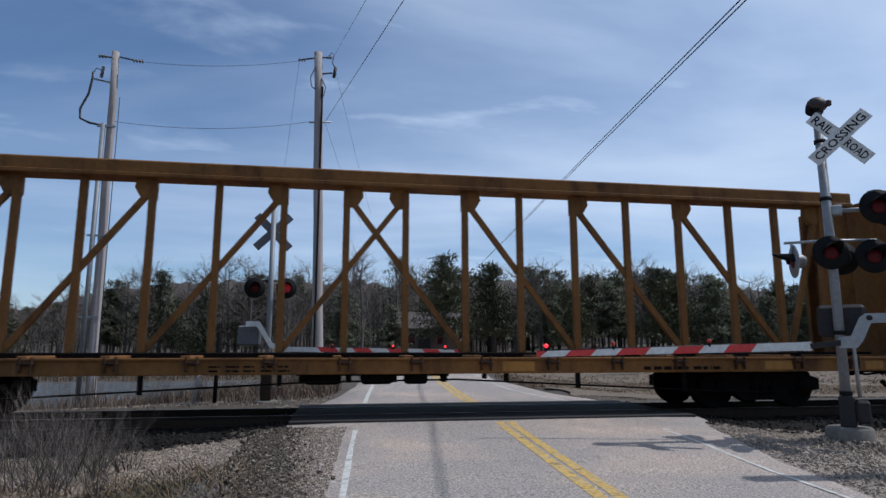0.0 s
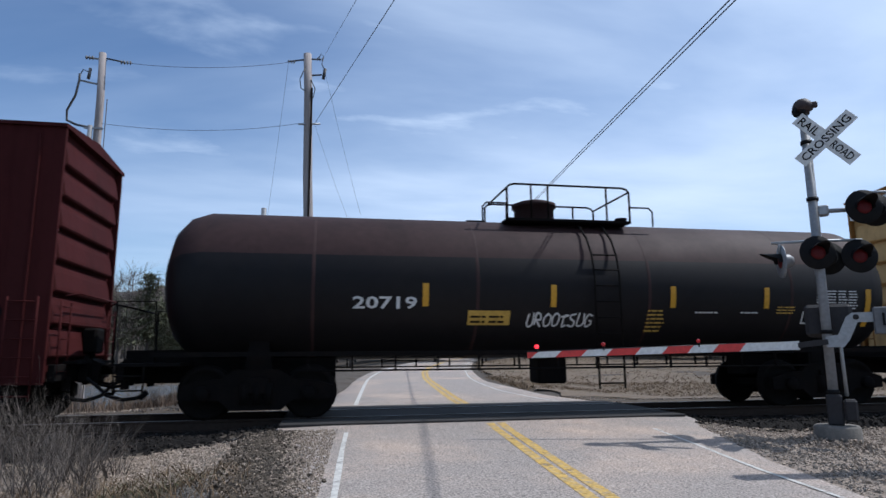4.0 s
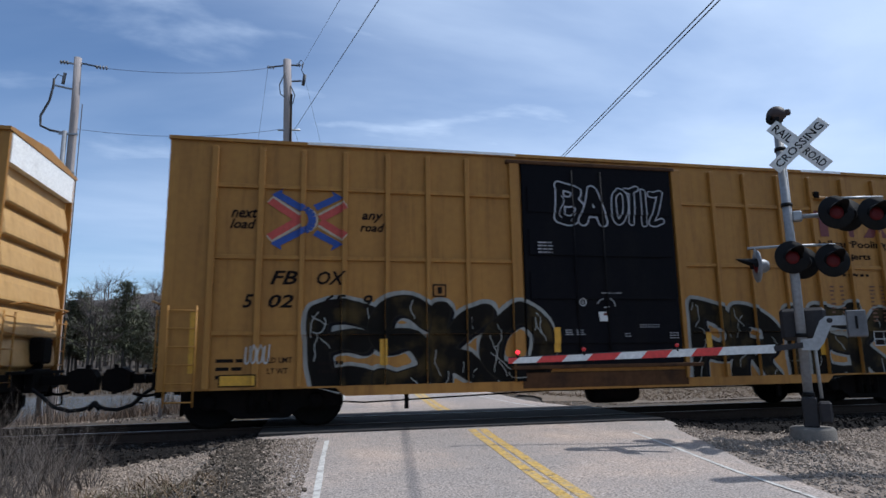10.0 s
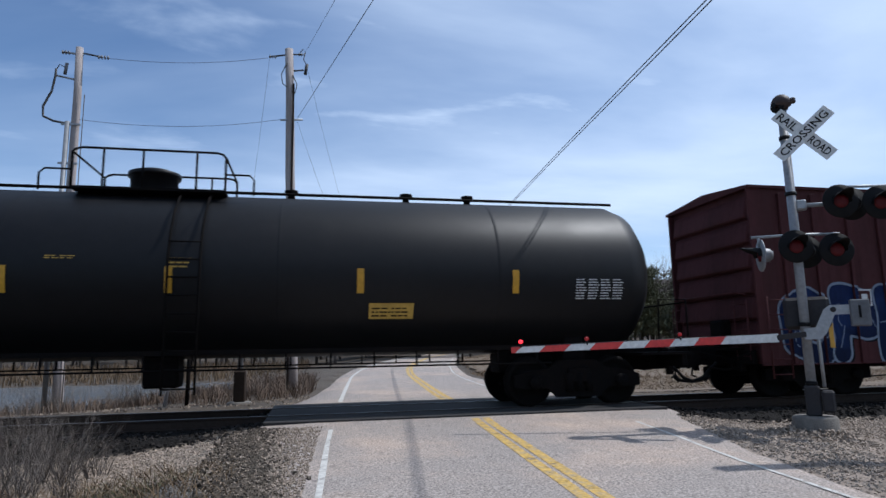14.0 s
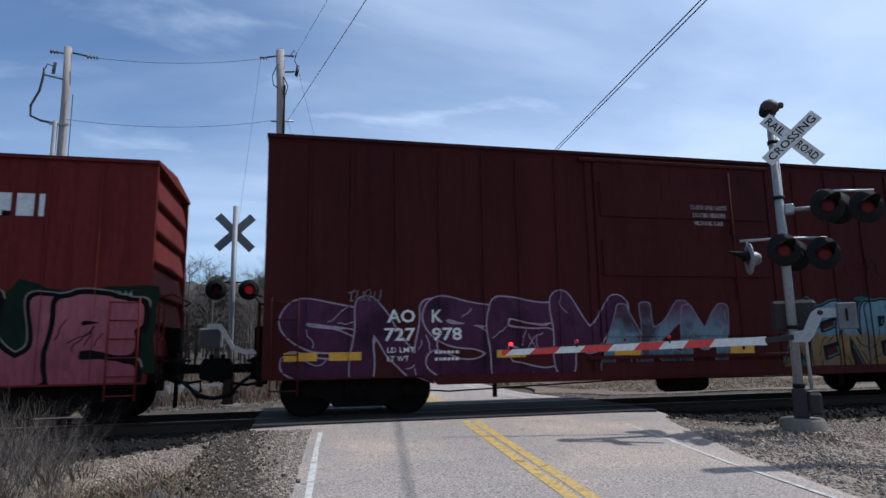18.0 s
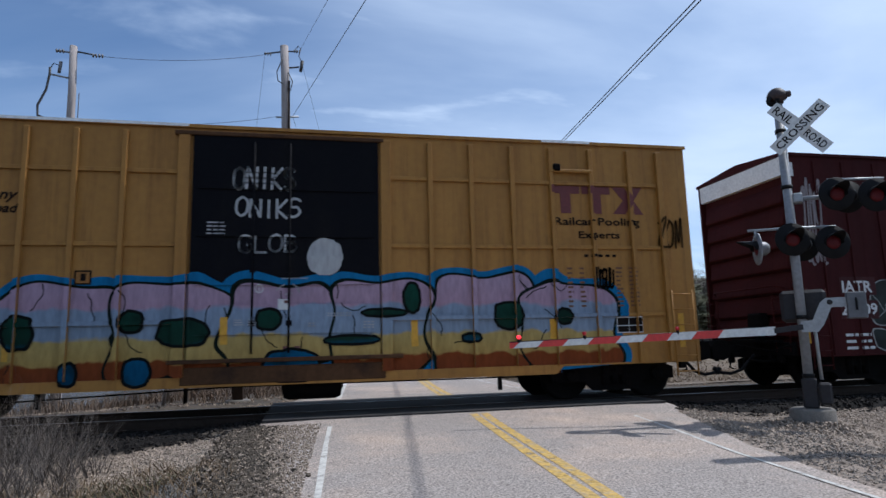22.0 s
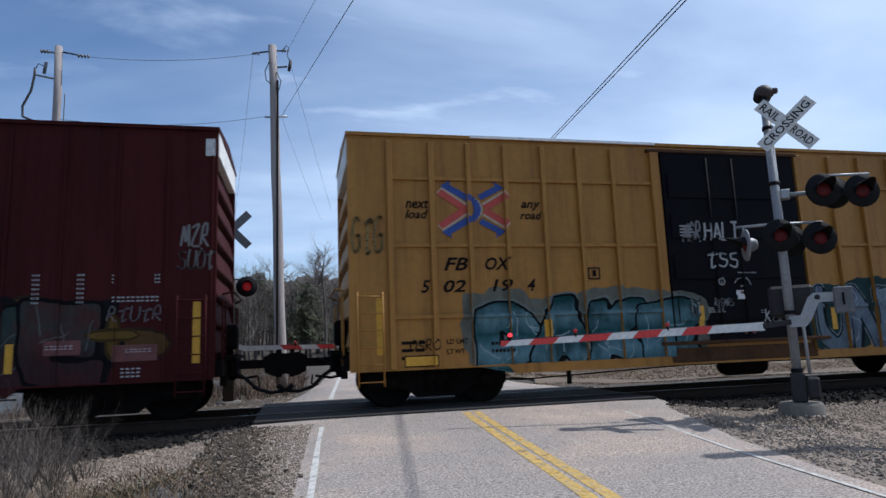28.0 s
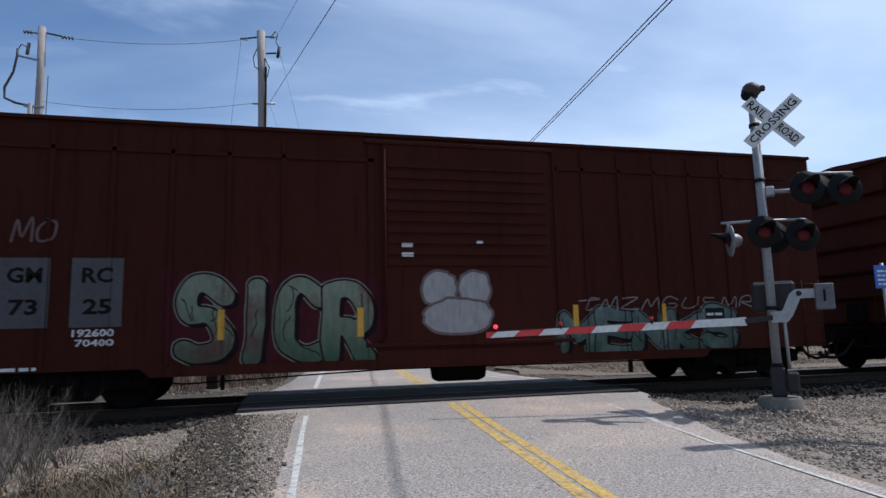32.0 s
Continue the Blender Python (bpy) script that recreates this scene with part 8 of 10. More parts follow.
# ---- tank cars and the lumber flat car ----
def tank_car(L, r, zc, mat, crown, marks_y, label, kind):
    car = thing("tank_car", label, "tank car", (0, YC, 0), "freight cars of the train")
    bm = new_bm()
    prof = [(0, 0.0), (r * 0.45, 0.05), (r * 0.75, 0.20), (r * 0.92, 0.42), (r, 0.75), (r, L - 0.75), (r * 0.92, L - 0.42), (r * 0.75, L - 0.20), (r * 0.45, L - 0.05), (0, L)]
    lathe(bm, prof, 56, "x", (0, 0, zc))
    if crown is not mat:
        for f in bm.faces:
            c = f.calc_center_median()
            if c.z > zc + r * (0.33 + 0.1 * noise.noise((c.x * 0.5, 0, 1))):
                f.material_index = 1
    part("shell", bm, [mat, crown], car)
    for x in (L * 0.18, L * 0.38, L * 0.61, L * 0.82):
        bm = new_bm()
        lathe(bm, [(r + 0.001, -0.03), (r + 0.003, -0.012), (r + 0.003, 0.012), (r + 0.001, 0.03)], 56, "x", (x, 0, zc))
        part("weld_band", bm, [crown], car)
    # running boards, stub sills and saddles
    zr = zc - r + 0.02
    for s in (-1, 1):
        bm = box(new_bm(), 0.1, L - 0.1, s * 1.38 - 0.03, s * 1.38 + 0.03, zr + 0.05, zr + 0.13)
        for i in range(int(L / 0.75)):
            x = 2.6 + i * 0.75
            if x < L - 2.4:
                box(bm, x, x + 0.03, s * 1.38 - 0.02, s * 1.38 + 0.02, zr - 0.22, zr + 0.08)
        tube(bm, [(2.4, s * 1.38, zr - 0.20), (L - 2.4, s * 1.38, zr - 0.20)], 0.018, 6)
        part("side_rail", bm, M_TRUCK, car)
    for a, b, x in ((-0.6, 3.1, 1.75), (L - 3.1, L + 0.6, L - 1.75)):
        bm = box(new_bm(), a, b, -0.32, 0.32, 0.62, zc - r * 0.86, 0.02)
        prism_poly = [(x - 0.25, 0.75), (x + 0.25, 0.75), (x + 0.16, zc - r * 0.72), (x - 0.16, zc - r * 0.72)]
        part("stub_sill", bm, M_TRUCK, car)
        part("saddle", prism(new_bm(), prism_poly, -0.9, 0.9), M_TRUCK, car)
    for e in (0, 1):
        bm = box(new_bm(), -0.55, 0.55, -1.36, 1.36, 0.93, 0.98)
        for y in (-1.3, 1.3):
            tube(bm, [(-0.5, y, 0.95), (-0.5, y, 2.0), (0.1, y, 2.0), (0.15, y, 0.95)], 0.018, 6)
        tube(bm, [(-0.52, -1.3, 1.95), (-0.52, 1.3, 1.95)], 0.018, 6)
        for z in (0.55, 0.78):
            tube(bm, [(-0.45, -1.38, z), (0.0, -1.38, z)], 0.014, 6)
        for x in (-0.45, 0.0):
            tube(bm, [(x, -1.38, 0.5), (x, -1.38, 0.95)], 0.014, 6)
        o = part("end_platform", bm, M_TRUCK, car)
        o.location, o.rotation_euler = (L if e else 0, 0, 0), (0, 0, math.pi if e else 0)
    # manway and its railed platform
    cx, top = L * kind["dome"], zc + r
    part("manway", lathe(new_bm(), [(0.42, -0.15), (0.42, 0.38), (0.47, 0.38), (0.47, 0.46), (0.30, 0.52), (0, 0.54)], 24, "z", (cx, 0, top - 0.03)), crown, car)
    bm = box(new_bm(), cx - kind["left"], cx + kind["right"], -0.9, 0.9, top - 0.10, top - 0.05)
    part("walkway", bm, M_TRUCK, car)
    rail_mat = M_TRUCK if mat is not M_TANK_GREY else M_BLACK
    def rail(pts, k):
        part("guard_rail", tube(new_bm(), pts, k, 7), rail_mat, car)
    a, b = cx - kind["left"], cx + kind["right"]
    for y in (-0.88, 0.88):
        rail([(a, y, top - 0.1), (a, y, top + 0.56), (a + 0.05, y, top + 0.61), (a + 0.15, y, top + 0.64), (b - 0.15, y, top + 0.64), (b - 0.05, y, top + 0.61), (b, y, top + 0.54), (b, y, top - 0.1)], 0.022)
        for x in (a + 0.5, cx, b - 0.5):
            rail([(x, y, top - 0.1), (x, y, top + 0.64)], 0.020)
        for e, k in ((a, -1), (b, 1)):
            rail([(e, y, top + 0.24), (e + k * 0.42, y, top + 0.24), (e + k * 0.5, y, top + 0.16), (e + k * 0.5, y, top - 0.14)], 0.018)
    for x in (a, b):
        rail([(x, -0.88, top + 0.56), (x, 0.88, top + 0.56)], 0.02)
    bm = new_bm()
    for dx in (-0.25, 0.25):
        pts = [(cx + 0.9 + dx, -r * math.sin(t) - 0.10, zc + r * math.cos(t) + 0.03) for t in [0.35, 0.6, 0.9, 1.2, 1.5]]
        tube(bm, pts + [(cx + 0.9 + dx, -r - 0.10, 0.45)], 0.022, 6)
    for i in range(9):
        z = 0.55 + i * 0.30
        t = math.acos(max(-1, min(1, (z - zc) / r))) if z > zc else 1.57
        y = -r * math.sin(t) - 0.10
        tube(bm, [(cx + 0.65, y, z), (cx + 1.15, y, z)], 0.016, 6)
    part("side_ladder", bm, M_TRUCK if mat is not M_TANK_GREY else M_BLACK, car)
    for x in kind.get("valves", []):
        part("relief_valve", lathe(new_bm(), [(0.07, -0.1), (0.07, 0.12), (0.13, 0.14), (0.13, 0.2), (0, 0.22)], 12, "z", (x, 0, top)), M_TRUCK, car)
    if kind.get("toprail"):
        bm = new_bm()
        for y in (-0.35, 0.35):
            tube(bm, [(0.5, y, top + 0.04), (L - 0.5, y, top + 0.04)], 0.03, 6)
        tube(bm, [(0.45, -0.4, top - 0.1), (0.45, -0.4, top + 0.5), (0.75, -0.4, top + 0.5), (0.75, -0.4, top)], 0.02, 6)
        tube(bm, [(0.45, 0.4, top - 0.1), (0.45, 0.4, top + 0.5), (0.75, 0.4, top + 0.5), (0.75, 0.4, top)], 0.02, 6)
        part("top_rail", bm, M_TRUCK, car)
    bm = box(new_bm(), L * 0.5 - 0.3, L * 0.5 + 0.3, -0.3, 0.3, 0.5, zc - r + 0.1, 0.04)
    part("bottom_outlet", bm, M_TRUCK, car)
    side = Side([], lambda z: -math.sqrt(max(0.01, r * r - (z - zc) ** 2)) - 0.004)
    def fine(polys):
        out = []
        for p in polys:
            out += cut_strips(p, [zc - r + 0.12 * i for i in range(1, int(2 * r / 0.12))], 1)
        return out
    lettering(car, side, "lettering", [(fine(p), m) for p, m in marks_y], 0.004, "stencil lettering and reflectors")
    running_gear(car, L, (1.75, L - 1.75), gap=0.35)
    return car


Y = M_STENCIL_Y
GREY_MARKS = [(glyphs("TILX", 1.42, 2.1, 2.0, 2.22, 0.02), W), (glyphs("161303", 2.38, 3.48, 2.0, 2.22, 0.02), W), (bars(1.55, 3.3, 1.68, 1.88, 2, 4, 0.7), W), (bars(4.35, 5.3, 1.65, 1.82, 3, 1, 0.95), W), (bars(7.1, 7.75, 1.45, 1.80, 4, 1, 0.95), W), (bars(8.35, 10.0, 1.72, 1.80, 1, 7, 0.8), W),
              (rect(8.56, 9.25, 2.0, 2.40), M_REFLECT), (bars(8.62, 9.2, 2.06, 2.34, 4, 1, 0.95), M_STENCIL_K), (bars(10.29, 11.32, 1.9, 2.45, 8, 4, 0.8), W), (rect(10.1, 10.55, 1.52, 1.82), W), (rect(10.13, 10.52, 1.55, 1.79), M_BLACK), (bars(10.16, 10.5, 1.59, 1.76, 2, 2, 0.8), W), ([[(10.8, 1.3), (10.97, 1.47), (10.8, 1.64), (10.63, 1.47)]], W)]
GREY_MARKS += [(rect(x, x + 0.12, 2.05, 2.5), M_REFLECT) for x in (3.6, 5.45, 8.3)] + [(rect(0.5, 0.63, 1.9, 2.78), M_REFLECT), (rect(11.45, 11.58, 1.95, 2.7), M_REFLECT)]
RUST_MARKS = [(glyphs("20719", 3.35, 4.5, 1.9, 2.12, 0.02), W), (rect(5.45, 6.25, 1.62, 1.88), M_STENCIL_Y), (bars(5.5, 6.2, 1.66, 1.84, 2, 2, 0.9), M_STENCIL_K), (bars(12.7, 13.7, 1.95, 2.35, 7, 4, 0.8), W), (rect(12.4, 12.85, 1.65, 1.9), W), (rect(12.43, 12.82, 1.68, 1.87), M_BLACK), (bars(9.0, 9.4, 1.5, 1.95, 6, 1, 0.9), M_STENCIL_Y), (bars(10.0, 10.5, 1.85, 1.92, 1, 6, 0.8), W), (bars(11.0, 11.4, 1.85, 1.92, 1, 5, 0.8), W), (bars(11.8, 12.25, 1.85, 2.02, 3, 1, 0.95), M_STENCIL_Y),
              (scrawl(6.57, 7.9, 1.6, 1.85, 8, 7, 0.016), W)]
RUST_MARKS += [(rect(x, x + 0.11, 1.95, 2.36), M_REFLECT) for x in (4.6, 7.02, 9.46, 11.5)] + [(rect(13.85, 13.97, 1.6, 2.35), M_REFLECT)]
BLACK_MARKS = [(glyphs("UTLX", 0.62, 1.6, 3.50, 3.64, 0.03), Y), (glyphs("950467", 1.75, 2.66, 3.46, 3.60, 0.03), Y), (glyphs("UTLX", 1.6, 2.55, 2.03, 2.25, 0.03), Y), (glyphs("950467", 2.7, 3.75, 2.02, 2.24, 0.03), Y), (bars(1.6, 2.6, 1.83, 1.9, 1, 12, 0.75), Y), (bars(1.6, 3.2, 1.5, 1.72, 2, 5, 0.75), Y), (rect(4.95, 5.25, 1.93, 2.2), M_PLATE), (rect(4.965, 5.235, 1.945, 2.185), M_TANK_BLACK), (rect(5.07, 5.13, 2.02, 2.11), M_PLATE), (bars(7.85, 8.3, 2.65, 2.72, 2, 4, 0.8), Y), (bars(9.7, 10.1, 2.52, 2.72, 3, 1, 0.9), Y), (rect(13.02, 13.82, 1.66, 1.93), Y), (bars(13.07, 13.77, 1.7, 1.89, 3, 2, 0.9), M_STENCIL_K), (bars(16.9, 17.9, 2.0, 2.4, 8, 4, 0.8), W)]
BLACK_MARKS += [(rect(x, x + 0.12, 2.1, 2.53), M_REFLECT) for x in (4.3, 7.2, 9.65, 12.8, 15.65)] + [(rect(0.78, 0.91, 1.85, 2.75), M_REFLECT)]


def grey_tank():
    return tank_car(12.15, 1.42, 2.42, M_TANK_GREY, M_TANK_GREY, GREY_MARKS, "blue-grey tank car with a railed top platform", dict(dome=0.488, left=0.75, right=1.6, valves=[4.4]))


def rust_tank():
    return tank_car(14.8, 1.39, 2.40, M_TANK_RUST, M_TANK_TOPRUST, RUST_MARKS, "black tank car with a rust-brown crown", dict(dome=0.487, left=0.85, right=1.75, valves=[9.2]))


def black_tank():
    return tank_car(18.8, 1.53, 2.54, M_TANK_BLACK, M_TANK_BLACK, BLACK_MARKS, "glossy black tank car with yellow lettering", dict(dome=0.482, left=1.15, right=1.4, valves=[11.6, 13.9, 15.2], toprail=True))


def lumber_car():
    """A centre-beam flat car: deck, end bulkheads and a tall truss down its middle line."""
    L = 22.5
    m, car = M_BEAM, thing("centerbeam_flatcar", "empty rust-stained yellow centre-beam lumber car", "flat car", (0, YC, 0), "freight cars of the train")
    for s in (-1, 1):
        bm = box(new_bm(), 0.0, L, s * 1.42 - 0.05, s * 1.42 + 0.05, 0.73, 1.0, 0.01)
        box(bm, 0.0, L, s * 1.42 - 0.10, s * 1.42 + 0.10, 0.97, 1.01, 0.006)
        part("side_sill", bm, m, car)
        for i in range(18):
            x = 0.8 + i * 1.24
            bm = box(new_bm(), x - 0.10, x - 0.07, s * 1.49 - 0.05, s * 1.49 + 0.05, 0.78, 1.03, 0.008)
            box(bm, x + 0.07, x + 0.10, s * 1.49 - 0.05, s * 1.49 + 0.05, 0.78, 1.03, 0.008)
            tube(bm, [(x - 0.12, s * 1.5, 0.93), (x + 0.12, s * 1.5, 0.93)], 0.035, 8)
            part("tie_down_winch", bm, M_WINCH, car)
    bm = box(new_bm(), 0.1, L - 0.1, -1.36, 1.36, 0.95, 1.0)
    for i in range(18):
        box(bm, 0.6 + i * 1.24, 0.75 + i * 1.24, -1.38, 1.38, 1.0, 1.05, 0.01)
    part("deck", bm, m, car)
    part("centre_sill", box(new_bm(), 0.3, L - 0.3, -0.32, 0.32, 0.72, 1.1, 0.02), M_TRUCK, car)
    part("top_chord", box(new_bm(), 0.3, L - 0.3, -0.22, 0.22, 4.45, 4.72, 0.03), m, car)
    part("top_chord_lip", box(new_bm(), 0.3, L - 0.3, -0.25, 0.25, 4.39, 4.47, 0.01), m, car)
    xs = [2.25, 3.45, 4.66, 5.80, 7.03, 8.25, 9.49, 10.71, 11.90, 13.13, 14.30, 15.50, 16.70, 17.92, 19.15, 20.30]
    post = new_bm()
    box(post, -0.055, 0.055, -0.055, 0.055, 1.0, 4.42, 0.01)
    box(post, -0.068, 0.068, -0.085, -0.055, 1.0, 4.42, 0.006)
    post = link_mesh("truss_post", post, m)
    for x in xs:
        part("truss_post", post, None, car).location = (x, 0, 0)
    def brace(x_low, x_high):
        part("truss_brace", beam(new_bm(), (x_low, 0.0, 1.08), (x_high, 0.0, 4.24), 0.09, 0.11), m, car)
        k = 1 if x_low > x_high else -1
        bm = prism(new_bm(), [(x_high - k * 0.07, 4.40), (x_high + k * 0.30, 4.40), (x_high + k * 0.33, 4.22), (x_high + k * 0.2, 4.0), (x_high - k * 0.07, 4.0)], -0.065, 0.065)
        part("gusset_plate", bm, m, car)
    for i in (0, 2, 4, 6):
        brace(xs[i], xs[i + 2])
    for i in (7, 9, 11, 13):
        brace(xs[i + 2], xs[i])
    brace(20.45, 21.4)
    brace(2.1, 1.1)
    for e in (0, 1):
        o = part("bulkhead", box(new_bm(), 0.0, 0.10, -1.45, 1.45, 0.85, 4.50), m, car)
        o.location, o.rotation_euler = (L if e else 0, 0, 0), (0, 0, math.pi if e else 0)
        for y in (-1.45, 1.33):
            part("edge_post", box(new_bm(), -0.16, 0.34, y, y + 0.12, 0.85, 4.52, 0.01), m, o)
        for z in (1.2, 1.75, 2.3, 2.85, 3.4, 3.95, 4.4):
            part("end_rib", box(new_bm(), -0.12, 0.0, -1.33, 1.33, z, z + 0.09, 0.005), m, o)
        for y in (-0.5, 0.5):
            part("upright", box(new_bm(), -0.13, 0.0, y - 0.06, y + 0.06, 0.9, 4.48), m, o)
        bm = new_bm()
        box(bm, 0.35, 1.1, -0.10, 0.10, 1.0, 4.45, 0.01)
        o = part("end_web", bm, m, car, "stencilled end web plate")
        o.location, o.rotation_euler = (L if e else 0, 0, 0), (0, 0, math.pi if e else 0)
    part("brake_rod", tube(new_bm(), [(3.6, -1.36, 0.34), (5.4, -1.38, 0.38), (10.1, -1.38, 0.60), (12.7, -1.38, 0.63), (17.6, -1.38, 0.38), (19.0, -1.36, 0.34)], 0.018, 6), M_TRUCK, car)
    for x, z in ((7.4, 0.42), (9.6, 0.54), (13.15, 0.64), (13.55, 0.58), (14.9, 0.46), (17.0, 0.37)):
        part("drop_bracket", box(new_bm(), x, x + 0.08, -1.42, -1.36, z, 0.85), M_TRUCK, car)
    for x, k in ((10.35, 0.6), (11.3, 0.55), (12.0, 0.4)):
        o = part("air_reservoir", G["air_reservoir"], None, car)
        o.location, o.scale = (x, -1.05, 0.66), (k, 0.55, 0.55)
    bm = tube(new_bm(), [(9.9, -1.1, 0.72), (12.6, -1.1, 0.70)], 0.025, 6)
    for x in (10.0, 10.8, 11.6, 12.5):
        box(bm, x - 0.05, x + 0.05, -1.2, -1.0, 0.58, 0.76, 0.01)
    part("brake_rigging", bm, M_TRUCK, car)
    side = Side([])
    rows = [(bars(2.0, 3.2, 0.78, 0.92, 2, 6, 0.8), M_STENCIL_K), (bars(8.5, 9.9, 0.78, 0.92, 2, 5, 0.7), M_STENCIL_K), (bars(16.2, 17.8, 0.78, 0.92, 1, 8, 0.8), M_STENCIL_K), (rect(3.5, 4.0, 0.77, 0.94), M_YELLOW_CAR), (rect(13.5, 14.1, 0.77, 0.94), M_YELLOW_CAR), (rect(18.7, 19.3, 0.77, 0.94), M_YELLOW_CAR), (rect(20.9, 21.3, 0.77, 0.93), M_YELLOW_CAR), (rect(22.2, 22.34, 1.3, 2.0), M_REFLECT)]
    lettering(car, side, "lettering", rows, 0.012, "black stencils and yellow reflectors")
    running_gear(car, L, (3.6, L - 3.6), 0.85, 0.15)
    return car


TRAIN = [(11.93 - 22.5, lumber_car()), (13.42, grey_tank()), (44.6, rust_tank()), (150.5, black_tank())]
TRAIN += [(x, boxcar(s)) for x, s in CARS]

# ---- crossing signals, gates and signs ----
def signal_light(parent, at, face, lens, back=False):
    """A round flashing light: dark disc, visor and lens, looking along face (degrees about z; 0 looks to -y)."""
    head = part("signal_light", link_mesh("signal_light", lathe(lathe(new_bm(), [(0, -0.02), (0.255, -0.02), (0.26, -0.012), (0.26, 0.0), (0, 0.0)], 32, "y"), [(0.115, -0.03), (0.11, 0.10), (0.07, 0.16), (0, 0.17)], 20, "y"), M_BLACK if not back else M_ALU), None, parent)
    head.matrix_basis = pose(*at, 0, 0, face)
    part("lens", lathe(new_bm(), [(0.108, -0.022), (0.10, -0.035), (0.06, -0.048), (0, -0.052)], 24, "y"), lens, head, "round red signal lens")
    bm = new_bm()
    n, rings = 16, []
    for i in range(n + 1):
        t = radians(-12 + 204 * i / n)
        d = 0.30 * max(0.22, math.sin(t)) if 0 < i < n else 0.06
        c, z = math.cos(t), math.sin(t)
        rings.append([bm.verts.new(p) for p in ((0.120 * c, -0.02, 0.120 * z), (0.128 * c, -0.02 - d, 0.128 * z), (0.136 * c, -0.02 - d, 0.136 * z), (0.128 * c, -0.02, 0.128 * z))])
    for p, q in zip(rings, rings[1:]):
        for j in range(4):
            bm.faces.new((p[j], q[j], q[(j + 1) % 4], p[(j + 1) % 4]))
    bm.faces.new(rings[0]); bm.faces.new(rings[-1][::-1])
    part("visor", bm, M_BLACK, head)
    return head


def crossbuck(parent, at, face, front=True):
    for k, words in ((1, (("RAIL", -0.48, -0.14), ("ROAD", 0.12, 0.49))), (-1, (("CROSSING", -0.44, 0.44),))):
        ang = (-49 if k == 1 else 41) if front else -45 * k
        R = (0.535 if k == 1 else 0.50) if front else 0.61
        bm = box(new_bm(), -R, R, -0.008, 0.008, -0.105, 0.105, 0.003)
        y = -0.012 if k == 1 else -0.030
        blade = part("crossbuck_blade", bm, [M_SIGNWHITE if front else M_SIGNBACK], parent, "white crossbuck blade" if front else "grey back of a crossbuck blade")
        blade.matrix_basis = pose(*at, 0, 0, face) @ pose(0, y, 0) @ pose(0, 0, 0, 0, -ang, 0)
        if front:
            for w, a, b in words:
                t = new_bm()
                set_text(t, w, a, b, -0.063, 0.063, -0.0095, 0.016)
                part("lettering", t, M_BLACK, blade, "black capital lettering")


def gate_arm(parent, a, b, bands, lamps, lit):
    """A tapered arm from a to b in white and red bands; bands are the shares of its length where the colour changes."""
    a, b = Vector(a), Vector(b)
    d = (b - a).normalized()
    side = d.cross(Vector((0, 0, 1))).normalized()
    L = (b - a).length
    root = part("gate_arm", beam(new_bm(), a, a + d * 0.12, 0.035, 0.13), M_SIGNWHITE, parent, "red and white striped gate arm")
    ends = [0.12 / L] + list(bands) + [1.0]
    n = len(ends) - 1
    for i in range(n):
        u, v = L * ends[i], L * ends[i + 1]
        bm = new_bm()
        h0, h1 = 0.125 - 0.04 * u / L, 0.125 - 0.04 * v / L
        k = 0.10
        p, q = a + d * u, a + d * v
        up = Vector((0, 0, 1))
        s0 = -0.05 if i else 0
        s1 = -0.05 if i < n - 1 else 0
        ring = []
        for e in (-0.016, 0.016):
            ring.append([bm.verts.new(p + side * e + up * -h0 / 2 - d * s0), bm.verts.new(q + side * e + up * -h1 / 2 - d * s1), bm.verts.new(q + side * e + up * h1 / 2 + d * s1), bm.verts.new(p + side * e + up * h0 / 2 + d * s0)])
        bm.faces.new(ring[0]); bm.faces.new(ring[1][::-1])
        for j in range(4):
            bm.faces.new((ring[0][j], ring[0][(j + 1) % 4], ring[1][(j + 1) % 4], ring[1][j]))
        part("stripe", bm, M_RED if i % 2 else M_SIGNWHITE, root)
    for u, on in zip(lamps, lit):
        p = a + d * u * L + Vector((0, 0, 0.12))
        body = part("gate_lamp", lathe(new_bm(), [(0, -0.03), (0.026, -0.03), (0.03, -0.012), (0.03, 0.012), (0.026, 0.03), (0, 0.03)], 14, "y", p), M_LAMP if on else M_LAMP_SOFT, root, "small red gate lamp")
        part("lamp_bracket", box(new_bm(), p.x - 0.02, p.x + 0.02, p.y - 0.02, p.y + 0.02, p.z - 0.09, p.z - 0.03), M_BLACK, root)
    part("arm_cable", tube(new_bm(), [a + Vector((0, 0, 0.06)), a + d * L * 0.5 + Vector((0, 0, 0.055)), b + Vector((0, 0, 0.05))], 0.008, 6), M_WIRE, root)
    return root


